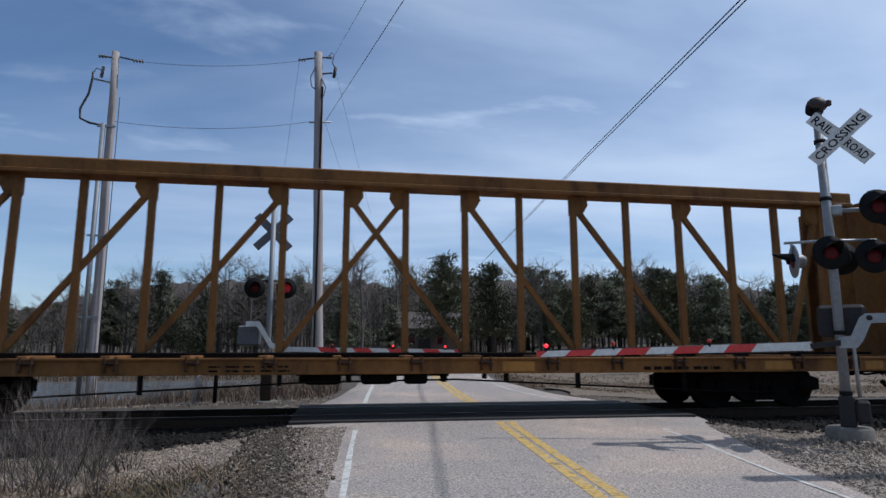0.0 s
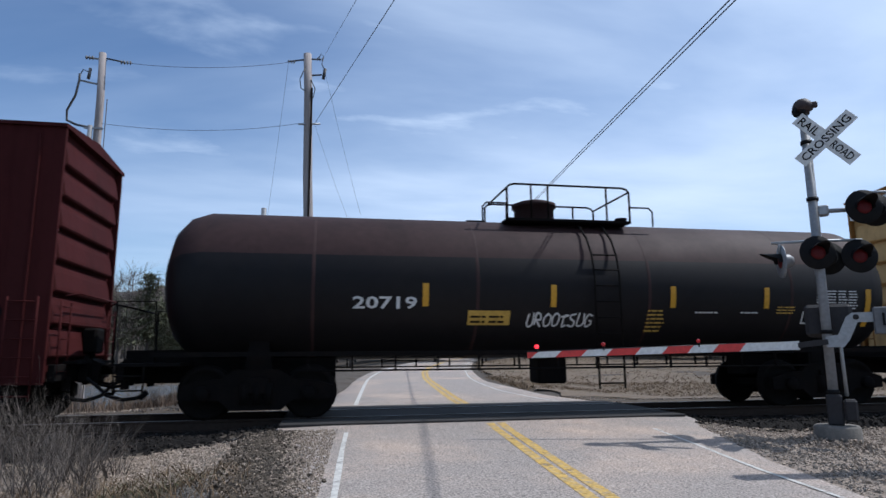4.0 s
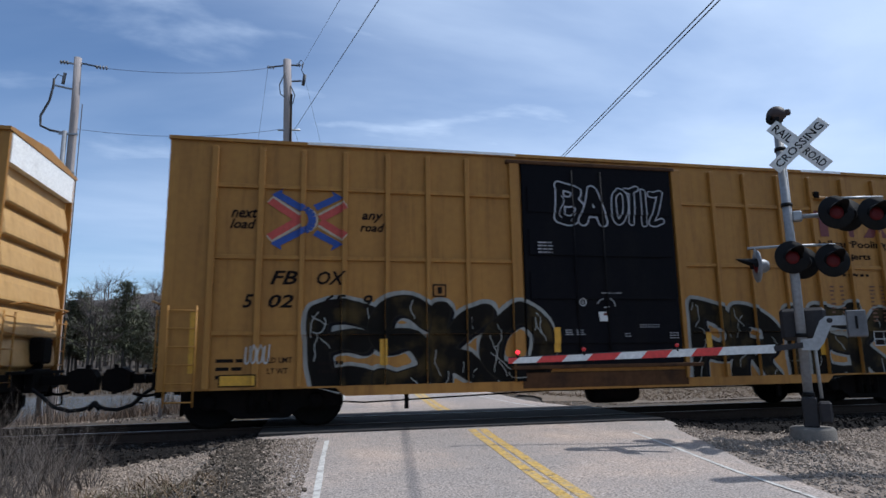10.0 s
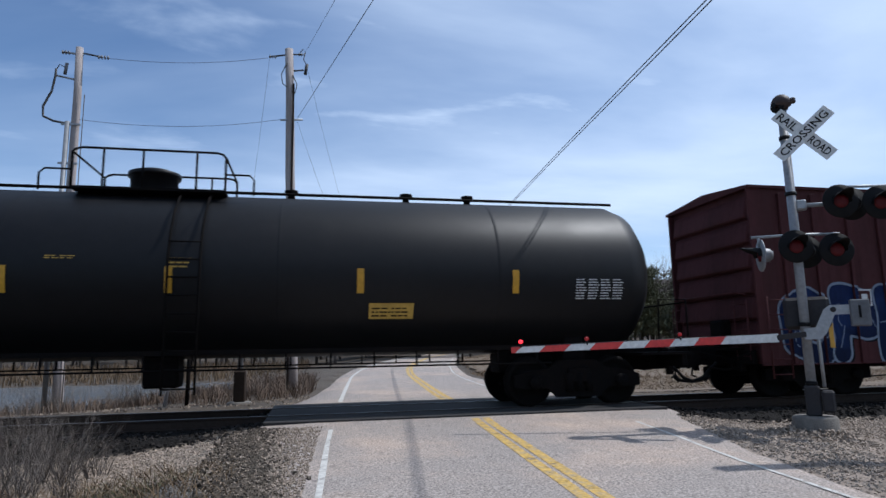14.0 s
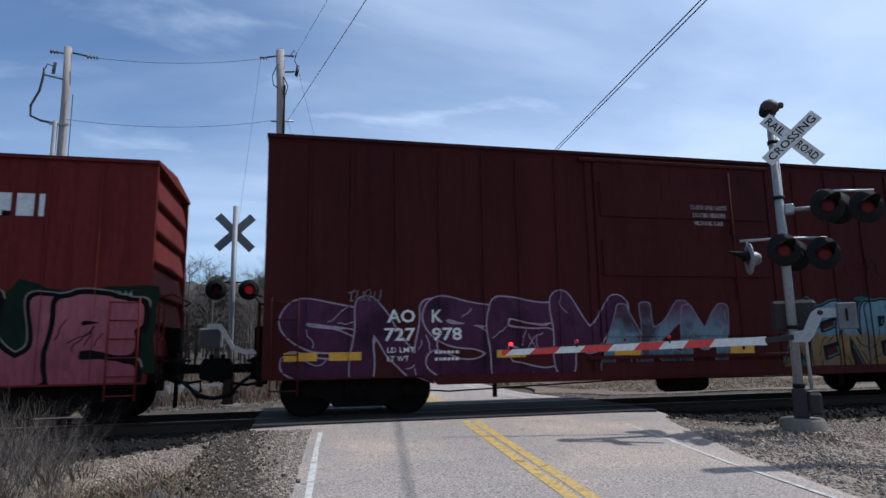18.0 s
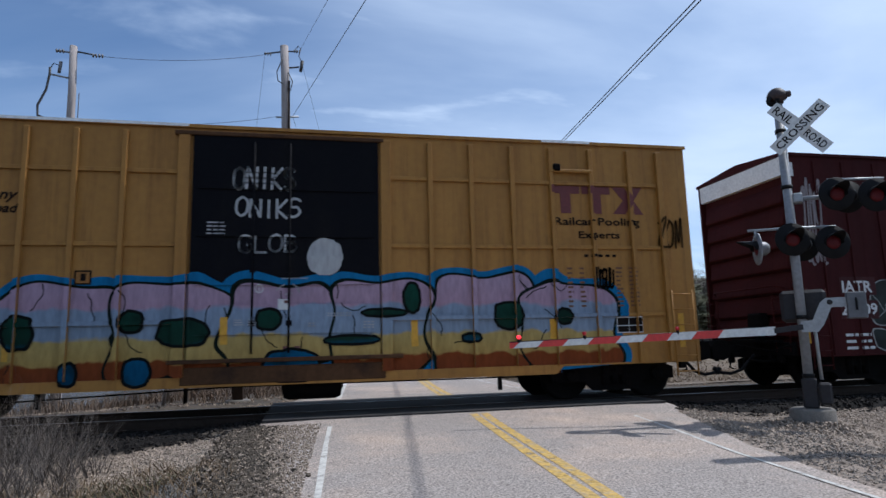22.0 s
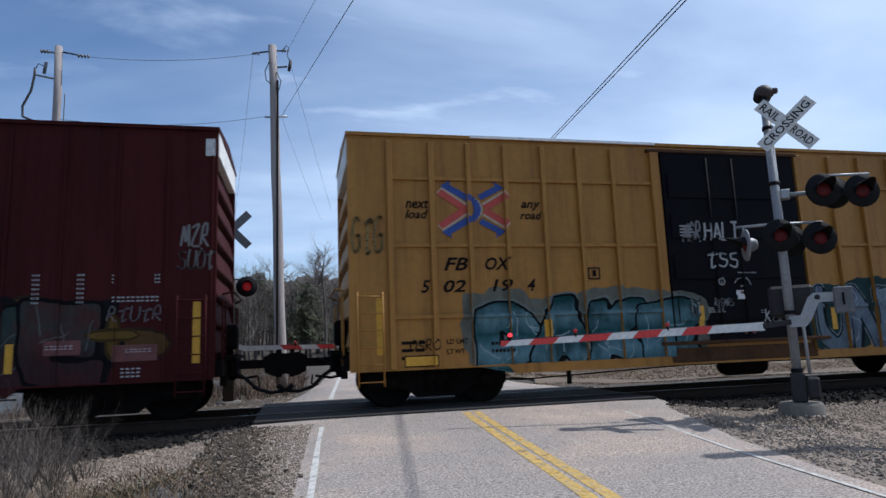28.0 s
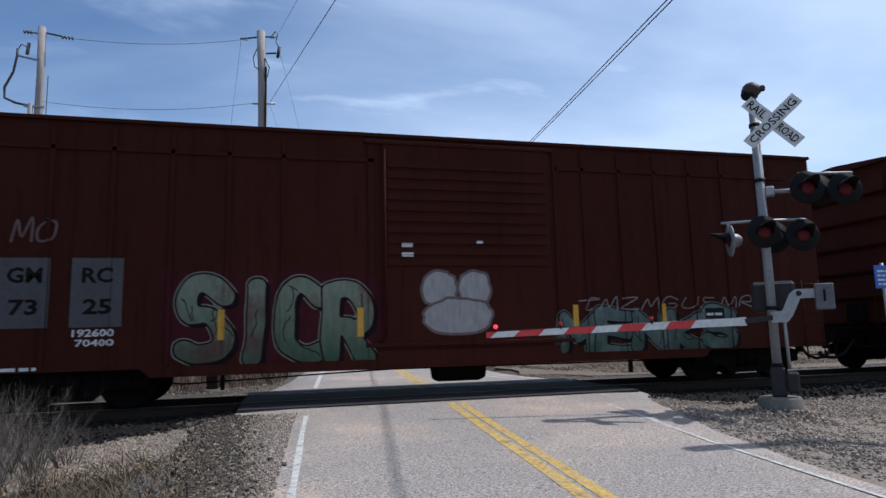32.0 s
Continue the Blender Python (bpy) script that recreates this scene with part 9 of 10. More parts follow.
def near_signal():
    s = thing("crossing_signal", "aluminium railroad crossing signal mast with lights, bell and lowered gate", "crossing signal", (7.48, 8.32, -0.16), "crossing signals", "", -42)
    bm = lathe(new_bm(), [(0.0, -0.4), (0.32, -0.4), (0.31, 0.15), (0.28, 0.18), (0, 0.18)], 28)
    part("concrete_base", bm, M_CONCRETE, s, "round weathered concrete footing")
    part("mast", tube(new_bm(), [(0, 0, 0.2), (0, 0, 5.05)], 0.068, 20), M_ALU, s)
    bm = box(new_bm(), -0.105, 0.105, -0.105, 0.105, 0.18, 0.62, 0.02)
    part("junction_base", bm, M_CAST, s)
    part("meter_box", box(new_bm(), 0.115, 0.29, -0.14, 0.06, 0.24, 0.56, 0.03), M_CAST, s, "dark grey cast junction box")
    part("conduit", tube(new_bm(), [(0.17, 0.02, 0.6), (0.16, 0.03, 1.3), (0.14, 0.06, 1.45)], 0.025, 8), M_STEEL, s)
    for z in (0.66, 1.55, 2.95, 3.62, 4.55):
        part("band_clamp", lathe(new_bm(), [(0.069, -0.03), (0.085, -0.03), (0.085, 0.03), (0.069, 0.03)], 20, "z", (0, 0, z)), M_BLACK, s)
    crossbuck(s, (0.265, -0.14, 4.53), 0)
    # bell
    part("bell", lathe(new_bm(), [(0, -0.09), (0.09, -0.10), (0.10, -0.06), (0.145, -0.03), (0.15, 0.04), (0.125, 0.10), (0.08, 0.145), (0.03, 0.165), (0, 0.17)], 20, "z", (0.0, -0.02, 5.12)), M_BELL, s, "dark brown dome bell")
    part("bell_clapper", box(new_bm(), 0.10, 0.21, -0.07, 0.0, 5.10, 5.20, 0.02), M_BELL, s)
    part("bell_gong", lathe(new_bm(), [(0.03, -0.02), (0.10, 0.0), (0.09, 0.05), (0.04, 0.08), (0, 0.08)], 18, "y", (-0.06, -0.13, 5.05)), M_BLACK, s)
    # lower lights on a cross arm
    bm = tube(new_bm(), [(-0.62, -0.12, 2.96), (0.0, 0.0, 2.96), (0.60, 0.24, 2.95)], 0.022, 8)
    for x, y in ((-0.52, -0.1), (0.0, 0.0), (0.55, 0.22)):
        tube(bm, [(x, y, 2.96), (x, y, 2.80)], 0.02, 8)
    part("light_arm", bm, M_STEEL, s)
    signal_light(s, (-0.01, -0.14, 2.755), 24, M_LENS)
    signal_light(s, (0.532, 0.12, 2.69), 24, M_LENS)
    signal_light(s, (-0.50, -0.05, 2.667), -72, M_LENS, True)
    signal_light(s, (0.12, 0.2, 2.70), 200, M_LENS)
    # upper lights on a side arm
    part("side_arm", tube(new_bm(), [(0.06, 0, 3.42), (0.62, 0.06, 3.40)], 0.035, 10), M_ALU, s)
    part("arm_collar", box(new_bm(), 0.06, 0.20, -0.08, 0.08, 3.34, 3.50, 0.02), M_STEEL, s)
    part("light_arm", tube(new_bm(), [(0.55, 0.02, 3.66), (1.30, 0.32, 3.64)], 0.022, 8), M_STEEL, s)
    signal_light(s, (0.645, -0.10, 3.40), 24, M_LENS)
    signal_light(s, (1.165, 0.15, 3.36), 24, M_LENS)
    signal_light(s, (0.80, 0.22, 3.40), 204, M_LENS)
    # gate machine, its crank arm and counterweight box
    bm = box(new_bm(), -0.28, 0.36, 0.10, 0.55, 1.48, 1.98, 0.05)
    part("gate_machine", bm, M_CAST, s, "dark grey gate machine housing")
    bm = new_bm()
    prism(bm, [(-0.02, 1.32), (0.20, 1.32), (0.28, 1.42), (0.40, 1.68), (0.68, 1.68), (0.68, 1.82), (0.34, 1.82), (0.26, 1.76), (0.14, 1.50), (-0.02, 1.48)], -0.20, -0.14)
    part("crank_arm", bm, M_STEEL, s, "grey cast crank arm")
    bm = new_bm()
    prism(bm, [(-0.02, 1.34), (0.20, 1.34), (0.42, 1.74), (0.68, 1.74), (0.68, 1.82), (0.34, 1.82), (0.14, 1.46), (-0.02, 1.46)], 0.60, 0.66)
    part("crank_arm", bm, M_STEEL, s, "grey cast crank arm")
    part("counterweight", box(new_bm(), 0.595, 0.845, -0.26, -0.05, 1.50, 1.89, 0.015), M_SIGNBACK, s, "pale grey counterweight box")
    part("weight_handle", box(new_bm(), 0.70, 0.73, -0.285, -0.26, 1.62, 1.80, 0.004), M_BLACK, s)
    # arm reaches over the road lane
    t = Matrix.Rotation(radians(42), 3, "Z")
    def loc(x, y, z):
        v = t @ Vector((x - 7.48, y - 8.32, 0))
        return (v.x, v.y, z + 0.16)
    part("arm_bracket", beam(new_bm(), (0.0, -0.17, 1.40), loc(6.95, 8.32, 1.19), 0.06, 0.08), M_CAST, s)
    part("pivot_bolt", lathe(new_bm(), [(0, -0.012), (0.035, -0.012), (0.04, 0.0), (0, 0.0)], 16, "y", (0.385, -0.202, 1.755)), M_CAST, s, "dark pivot bolt")
    gate_arm(s, loc(6.97, 8.31, 1.19), loc(2.95, 9.03, 1.075), (0.21, 0.31, 0.402, 0.496, 0.595, 0.70, 0.793, 0.887, 0.975), (0.965, 0.72, 0.37), (1, 0, 0))
    return s


def far_signal():
    s = thing("crossing_signal", "crossing signal beyond the track seen from behind, one lamp lit red", "crossing signal", (-1.70, 16.5, -0.08), "crossing signals", "", 2)
    part("concrete_base", lathe(new_bm(), [(0, -0.5), (0.30, -0.5), (0.30, -0.04), (0.27, -0.01), (0, -0.01)], 24), M_CONCRETE, s)
    part("mast", tube(new_bm(), [(0, 0, -0.02), (0, 0, 4.98)], 0.066, 16), M_ALU, s)
    part("junction_base", box(new_bm(), -0.14, 0.14, -0.14, 0.14, -0.012, 0.75, 0.03), M_RAIL, s)
    crossbuck(s, (0.0, 0.10, 4.30), 0, False)
    part("light_arm", tube(new_bm(), [(-0.5, 0, 3.0), (0.5, 0, 3.0)], 0.022, 8), M_BLACK, s)
    signal_light(s, (-0.38, -0.14, 2.80), 6, M_LENS)
    signal_light(s, (0.40, -0.14, 2.80), 6, M_LAMP_SOFT)
    part("gate_machine", box(new_bm(), -0.75, -0.2, -0.1, 0.35, 1.35, 1.85, 0.04), M_SIGNBACK, s)
    bm = new_bm()
    prism(bm, [(-0.55, 1.82), (-0.28, 1.82), (0.05, 1.30), (0.35, 1.20), (0.35, 1.32), (0.10, 1.42), (-0.22, 1.95), (-0.55, 1.95)], -0.22, -0.16)
    part("crank_arm", bm, M_SIGNWHITE, s, "white cast crank arm")
    gate_arm(s, (0.3, -0.2, 1.26), (4.9, -0.3, 1.20), (0.21, 0.31, 0.402, 0.496, 0.595, 0.70, 0.793, 0.887, 0.975), (0.28, 0.62, 0.92), (0, 1, 1))
    return s


near_signal()
far_signal()


def blue_sign():
    s = thing("notice_sign", "small blue railroad notice sign on a post", "sign", (8.98, 7.72, -0.25))
    part("post", tube(new_bm(), [(0.12, 0.03, 0), (0.12, 0.03, 2.3)], 0.025, 8), M_STEEL, s)
    bm = box(new_bm(), -0.08, 0.46, -0.008, 0.0, 1.90, 2.26)
    o = part("panel", bm, M_BLUE_SIGN, s, "blue enamel panel with white print")
    t = new_bm()
    for q in bars(-0.03, 0.41, 1.95, 2.22, 4, 1, 0.95, 4):
        t.faces.new([t.verts.new((x, -0.0105, z)) for x, z in q])
    part("print", t, M_SIGNWHITE, s)


blue_sign()

# ---- utility poles and wires ----
def sag(a, b, drop, n=14):
    a, b = Vector(a), Vector(b)
    return [a.lerp(b, i / n) - Vector((0, 0, drop * 4 * (i / n) * (1 - i / n))) for i in range(n + 1)]


def wire(a, b, r=0.012, drop=0.25, label="thin black overhead wire"):
    solid("overhead_wire", tube(new_bm(), sag(a, b, drop), r, 6), M_WIRE, label, "wire", "", "overhead wires")


def pole(base, top, r0, r1, label):
    p = thing("utility_pole", label, "utility pole", base, "utility poles")
    d = Vector(top) - Vector(base)
    bm = new_bm()
    tube(bm, [d * (i / 8) + Vector((0.012 * math.sin(i * 2.1), 0, 0)) for i in range(9)], r0, 16, r1)
    part("shaft", bm, M_POLE, p)
    return p, d


pA, dA = pole((-6.30, 18.0, -1.2), (-6.44, 18.0, 9.6), 0.135, 0.095, "weathered wooden utility pole with a conduit riser")
TA = Vector((-6.44, 18.0, 9.6)) - Vector((-6.30, 18.0, -1.2))


def insulator(parent, at, n=3, axis=(1, 0, 0)):
    bm = new_bm()
    for i in range(n):
        lathe(bm, [(0.0, -0.02), (0.055, -0.015), (0.06, 0.0), (0.03, 0.02), (0, 0.025)], 12, "x", Vector(at) + Vector(axis) * 0.08 * i)
    return part("insulator", bm, M_SIGNBACK, parent)


part("cross_pin", tube(new_bm(), [TA + Vector((-0.45, 0, -0.15)), TA + Vector((0.1, 0, -0.2))], 0.03, 8), M_STEEL, pA)
part("strain_arm", tube(new_bm(), [TA + Vector((0.1, 0, -0.15)), TA + Vector((0.55, 0, -0.22))], 0.025, 8), M_WIRE, pA)
insulator(pA, TA + Vector((0.5, 0, -0.23)), 4)
insulator(pA, TA + Vector((-0.42, 0, -0.16)), 3)
part("conduit", tube(new_bm(), [(-0.28, -0.10, 0.2), (-0.27, -0.1, 8.6)], 0.062, 12), M_ALU, pA, "pale metal conduit riser")
for z in (3.2, 5.4, 7.4, 8.5):
    part("conduit_bracket", box(new_bm(), -0.42, 0.06, -0.13, -0.08, z, z + 0.05), M_STEEL, pA)
part("riser_cable", tube(new_bm(), [(-0.30, -0.1, 8.55), (-0.62, -0.1, 8.60), (-0.88, -0.1, 8.72), (-0.90, -0.1, 9.0), (-0.72, -0.1, 9.45), (-0.66, -0.1, 9.9), (-0.66, -0.1, 10.1)], 0.032, 8), M_WIRE, pA)
part("cutout_arm", tube(new_bm(), [(-0.7, 0, 9.95), (-0.15, 0, 9.85)], 0.028, 8), M_STEEL, pA)
part("cutout_fuse", tube(new_bm(), [(-0.45, -0.05, 9.98), (-0.42, -0.05, 10.3)], 0.045, 8), M_SIGNBACK, pA)
part("jumper", tube(new_bm(), [(-0.66, -0.1, 10.05), (-0.6, -0.05, 10.25), (-0.45, 0, 10.2), (-0.44, -0.05, 10.3)], 0.014, 6), M_WIRE, pA)
part("ground_wire", tube(new_bm(), [(0.13, -0.1, 1.0), (0.10, -0.1, 9.4)], 0.012, 6), M_WIRE, pA)

pB, dB = pole((-0.50, 19.0, -0.25), (-0.80, 19.0, 10.55), 0.165, 0.125, "weathered wooden utility pole beside the road")
TB = Vector((-0.30, 0, 10.8))
part("cross_pin", tube(new_bm(), [TB + Vector((-0.62, 0, -0.30)), TB + Vector((0.05, 0, -0.16)), TB + Vector((0.42, 0, -0.14))], 0.026, 8), M_WIRE, pB)
insulator(pB, TB + Vector((-0.58, 0, -0.29)), 3)
insulator(pB, TB + Vector((0.30, 0, -0.14)), 3)
part("side_bracket", tube(new_bm(), [TB + Vector((0.05, 0, -0.72)), TB + Vector((0.45, 0, -0.66))], 0.028, 8), M_WIRE, pB)
part("cutout_fuse", tube(new_bm(), [TB + Vector((0.50, 0, -0.80)), TB + Vector((0.55, 0, -0.45))], 0.05, 8), M_WIRE, pB)
part("jumper_loop", tube(new_bm(), [TB + Vector((0.3, 0, -0.14)), TB + Vector((0.42, 0, 0.05)), TB + Vector((0.5, 0, -0.05)), TB + Vector((0.44, 0, -0.3)), TB + Vector((0.52, 0, -0.45))], 0.014, 6), M_WIRE, pB)
part("ground_loop", tube(new_bm(), [TB + Vector((-0.06, -0.12, -0.5)), TB + Vector((-0.22, -0.1, -0.9)), TB + Vector((-0.18, -0.1, -1.2)), TB + Vector((-0.04, -0.13, -1.3))], 0.016, 6), M_WIRE, pB)
part("ground_loop", tube(new_bm(), [TB + Vector((0.12, -0.1, -0.9)), TB + Vector((0.26, -0.1, -1.2)), TB + Vector((0.2, -0.1, -1.5)), TB + Vector((0.1, -0.13, -1.45))], 0.016, 6), M_WIRE, pB)
part("cable_clamp", tube(new_bm(), [(-0.52, -0.08, 8.42), (0.15, -0.08, 8.47)], 0.03, 8), M_STEEL, pB)
part("riser_strip", box(new_bm(), -0.17, -0.11, -0.17, -0.12, 0.4, 9.6), M_RAIL, pB)
wire((-5.85, 18.0, 9.36), (-1.42, 19.0, 10.22), 0.006, 0.16)
wire((-6.38, 17.95, 7.5), (-1.02, 18.95, 8.20), 0.006, 0.22)
# service wires running back over the road and fanning off beyond
for p, q, r in (((-0.53, 18.95, 8.23), (0.81, 8.0, 5.98), 0.007), ((-0.33, 19.0, 10.45), (0.28, 8.0, 5.92), 0.004)):
    p, q = Vector(p), Vector(q)
    wire(p, p.lerp(q, 1.6), r, 0.0)
for p, q in (((-0.24, 19.0, 9.95), (1.3, 26.0, 6.9)), ((-0.53, 19.0, 8.23), (0.9, 26.0, 6.4)), ((-1.39, 19.0, 10.25), (-2.6, 26.0, 6.0))):
    wire(p, q, 0.004, 0.1)
for dx, dz in ((0.0, 0.0), (0.03, 0.13)):
    pts = [(5.45, 0.79, 6.41), (5.70, 2.37, 6.54), (6.84, 9.48, 7.07), (8.47, 19.75, 7.82), (10.59, 33.2, 8.69), (12.88, 47.4, 9.71), (21.4, 100.0, 13.5)]
    solid("overhead_wire", tube(new_bm(), [(x + dx, y, z + dz) for x, y, z in pts], 0.0125, 6), M_WIRE, "heavy black twin overhead cable", "wire", "", "overhead wires")
# roadside poles that carry the cable, and a short one that throws the lower shadow across the verge
pC, dC = pole((5.45, 0.79, -0.5), (5.45, 0.79, 6.8), 0.15, 0.12, "wooden roadside utility pole carrying the twin cable")
pD, dD = pole((21.4, 100.0, 1.0), (21.4, 100.0, 13.7), 0.13, 0.10, "distant wooden roadside utility pole")
pE, dE = pole((9.05, 6.15, -0.5), (9.05, 6.15, 6.1), 0.15, 0.13, "grey roadside stub post")

# ---- water, woods, brush, stones and grass ----
bm = new_bm()
for x0, x1, y0, y1 in ((-140, -3.6, 19.5, 48),):
    bm.faces.new([bm.verts.new(p) for p in ((x0, y0, -0.86), (x1, y0, -0.86), (x1 + 1.5, y1, -0.86), (x0, y1, -0.86))])
solid("water", bm, M_WATER, "pale still pond beyond the track", "pond", "structure")


def raw_mesh(name, verts, faces, mat):
    me = bpy.data.meshes.new(name)
    me.from_pydata(verts, [], faces)
    me.materials.append(mat)
    me.update()
    return me


def twig(V, F, a, d, length, r, rnd, level, bend=0.25, droop=0.0):
    """A three-sided tapering twig that bends, and branches until level runs out."""
    p, d = Vector(a), Vector(d).normalized()
    base = len(V)
    if level == 0:
        # the last twigs are flat slivers with one bend
        u = frame_of(d)[0] * r * 1.2
        q = p + d * length * 0.55
        e = p + (d + Vector((rnd.uniform(-bend, bend), rnd.uniform(-bend, bend), rnd.uniform(-bend, bend)))) * length
        V += [tuple(p - u), tuple(p + u), tuple(q + u * 0.7), tuple(q - u * 0.7), tuple(e)]
        F += [(base, base + 1, base + 2, base + 3), (base + 3, base + 2, base + 4)]
        return
    n = 3
    ends = []
    for i in range(n + 1):
        u, v = frame_of(d)
        k = r * (1 - 0.8 * i / n)
        for j in range(3):
            t = 2.094 * j
            V.append(tuple(p + u * k * math.cos(t) + v * k * math.sin(t)))
        ends.append((p.copy(), d.copy(), k))
        d = (d + Vector((rnd.uniform(-bend, bend), rnd.uniform(-bend, bend), rnd.uniform(-bend, bend) * 0.6 - droop))).normalized()
        p = p + d * length / n
    for i in range(n):
        for j in range(3):
            q = base + i * 3
            F.append((q + j, q + (j + 1) % 3, q + 3 + (j + 1) % 3, q + 3 + j))
    if level > 0:
        for i in range(1, n + 1):
            for _ in range(2 if level > 1 else 3):
                pp, dd, kk = ends[i]
                side = Vector((rnd.uniform(-1, 1), rnd.uniform(-1, 1), rnd.uniform(-0.1, 0.7)))
                twig(V, F, pp, dd * 0.75 + side * 0.8, length * rnd.uniform(0.42, 0.62), max(kk * 0.6, r * 0.22), rnd, level - 1, bend, droop)


def bare_tree(seed, h):
    rnd = random.Random(seed)
    V, F = [], []
    n = 9
    pts, p = [], Vector((0, 0, -0.3))
    for i in range(n + 1):
        pts.append(p.copy())
        p = p + Vector((rnd.uniform(-0.12, 0.12), rnd.uniform(-0.12, 0.12), h / n))
    bm = tube(new_bm(), pts, 0.018 * h, 7, 0.004 * h)
    trunk = link_mesh("trunk", bm, M_BARK)
    for i in range(3, n + 1):
        for _ in range(4):
            a = rnd.uniform(0, 6.28)
            up = rnd.uniform(0.5, 1.1)
            twig(V, F, pts[i], (math.cos(a), math.sin(a), up), h * rnd.uniform(0.18, 0.30) * (1.2 - 0.5 * i / n), 0.0042 * h, rnd, 2, 0.3)
    return trunk, raw_mesh("crown", V, F, M_TWIG)


def pine_tree(seed, h):
    rnd = random.Random(seed)
    bm = tube(new_bm(), [(0, 0, -0.3), (0.05, 0, h * 0.5), (0, 0.05, h * 0.97)], 0.016 * h, 8, 0.003 * h)
    trunk = link_mesh("trunk", bm, M_BARK)
    V, F = [], []
    z = h * rnd.uniform(0.22, 0.3)
    while z < h * 0.99:
        k = (h - z) / h
        reach = h * (0.10 + 0.34 * k ** 0.8) * rnd.uniform(0.6, 1.1)
        for _ in range(5):
            a = rnd.uniform(0, 6.28)
            d = Vector((math.cos(a), math.sin(a), rnd.uniform(0.0, 0.35)))
            n = max(3, int(reach / 0.28))
            for i in range(n):
                c = Vector((0, 0, z)) + d * reach * (i + 0.6) / n - Vector((0, 0, 0.05 * i))
                for _ in range(6):
                    w = Vector((rnd.gauss(0, 1), rnd.gauss(0, 1), rnd.gauss(0.25, 0.6))).normalized()
                    s = w.cross(Vector((0.3, 0.2, 1))).normalized() * 0.06
                    l = rnd.uniform(0.22, 0.5)
                    c2 = c + Vector((rnd.gauss(0, 0.16), rnd.gauss(0, 0.16), rnd.gauss(0, 0.10)))
                    b = len(V)
                    V += [tuple(c2 - s), tuple(c2 + s), tuple(c2 + w * l + s * 0.3), tuple(c2 + w * l - s * 0.3)]
                    F.append((b, b + 1, b + 2, b + 3))
        z += h * rnd.uniform(0.022, 0.04)
    return trunk, raw_mesh("crown", V, F, M_PINE)


def tree_thing(name, kit, label, category, at, group, scale, turn):
    t = thing(name, label, category, at, group, "", turn)
    for nm, me in zip(("trunk", "crown"), kit):
        part(nm, me, None, t)
    t.scale = (scale, scale, scale)
    return t


PINES = [tree_thing("pine_tree", pine_tree(i + 1, 9.0), "dark green pine at the edge of the woods", "pine tree", p, "pines of the far wood", k, i * 50)
         for i, (p, k) in enumerate([((9.6, 56, 0.4), 1.05), ((14.6, 57, 0.4), 0.96), ((-12.5, 63, -0.9), 0.9)])]
BARE = [tree_thing("bare_tree", bare_tree(i + 11, 9.0), "leafless grey hardwood in the far wood", "bare tree", p, "bare trees of the far wood", k, i * 77)
        for i, (p, k) in enumerate([((2.0, 52, 0.3), 0.95), ((-4.0, 61, -0.6), 0.8), ((20.0, 60, 0.5), 0.85), ((6.0, 66, 0.8), 1.05)])]


def wood_top(az):
    """Height of the wood's skyline over the eye, as a slope, by bearing in degrees."""
    return lerp([(-32, 0.06), (-24, 0.065), (-20, 0.095), (-14, 0.115), (-8, 0.125), (-2, 0.125), (2, 0.13), (6, 0.115), (10, 0.145), (14, 0.13), (20, 0.125), (24, 0.135), (31, 0.115), (38, 0.095), (55, 0.085), (75, 0.08)], az)


rnd = random.Random(4)
for i in range(300):
    az = -32 + 100 * (i + rnd.random()) / 300
    dist = rnd.uniform(58, 92)
    x, y = dist * math.sin(radians(az)), dist * math.cos(radians(az))
    if abs(x - road_x(y)) < 5 and y < 75:
        x += 7 if x > road_x(y) else -7
    z = ground_z(x, y)
    h = max(4.0, (wood_top(az) * rnd.uniform(0.6, 1.1)) * dist + EYE.z - z)
    pine = (9 < az < 42 and rnd.random() < 0.48) or rnd.random() < 0.15
    src = rnd.choice(PINES if pine else BARE)
    copy_thing(src, pose(x, y, z - 0.2, 0, 0, rnd.uniform(0, 360))).scale = (h / 9.0 * rnd.uniform(0.9, 1.2),) * 2 + (h / 9.0,)


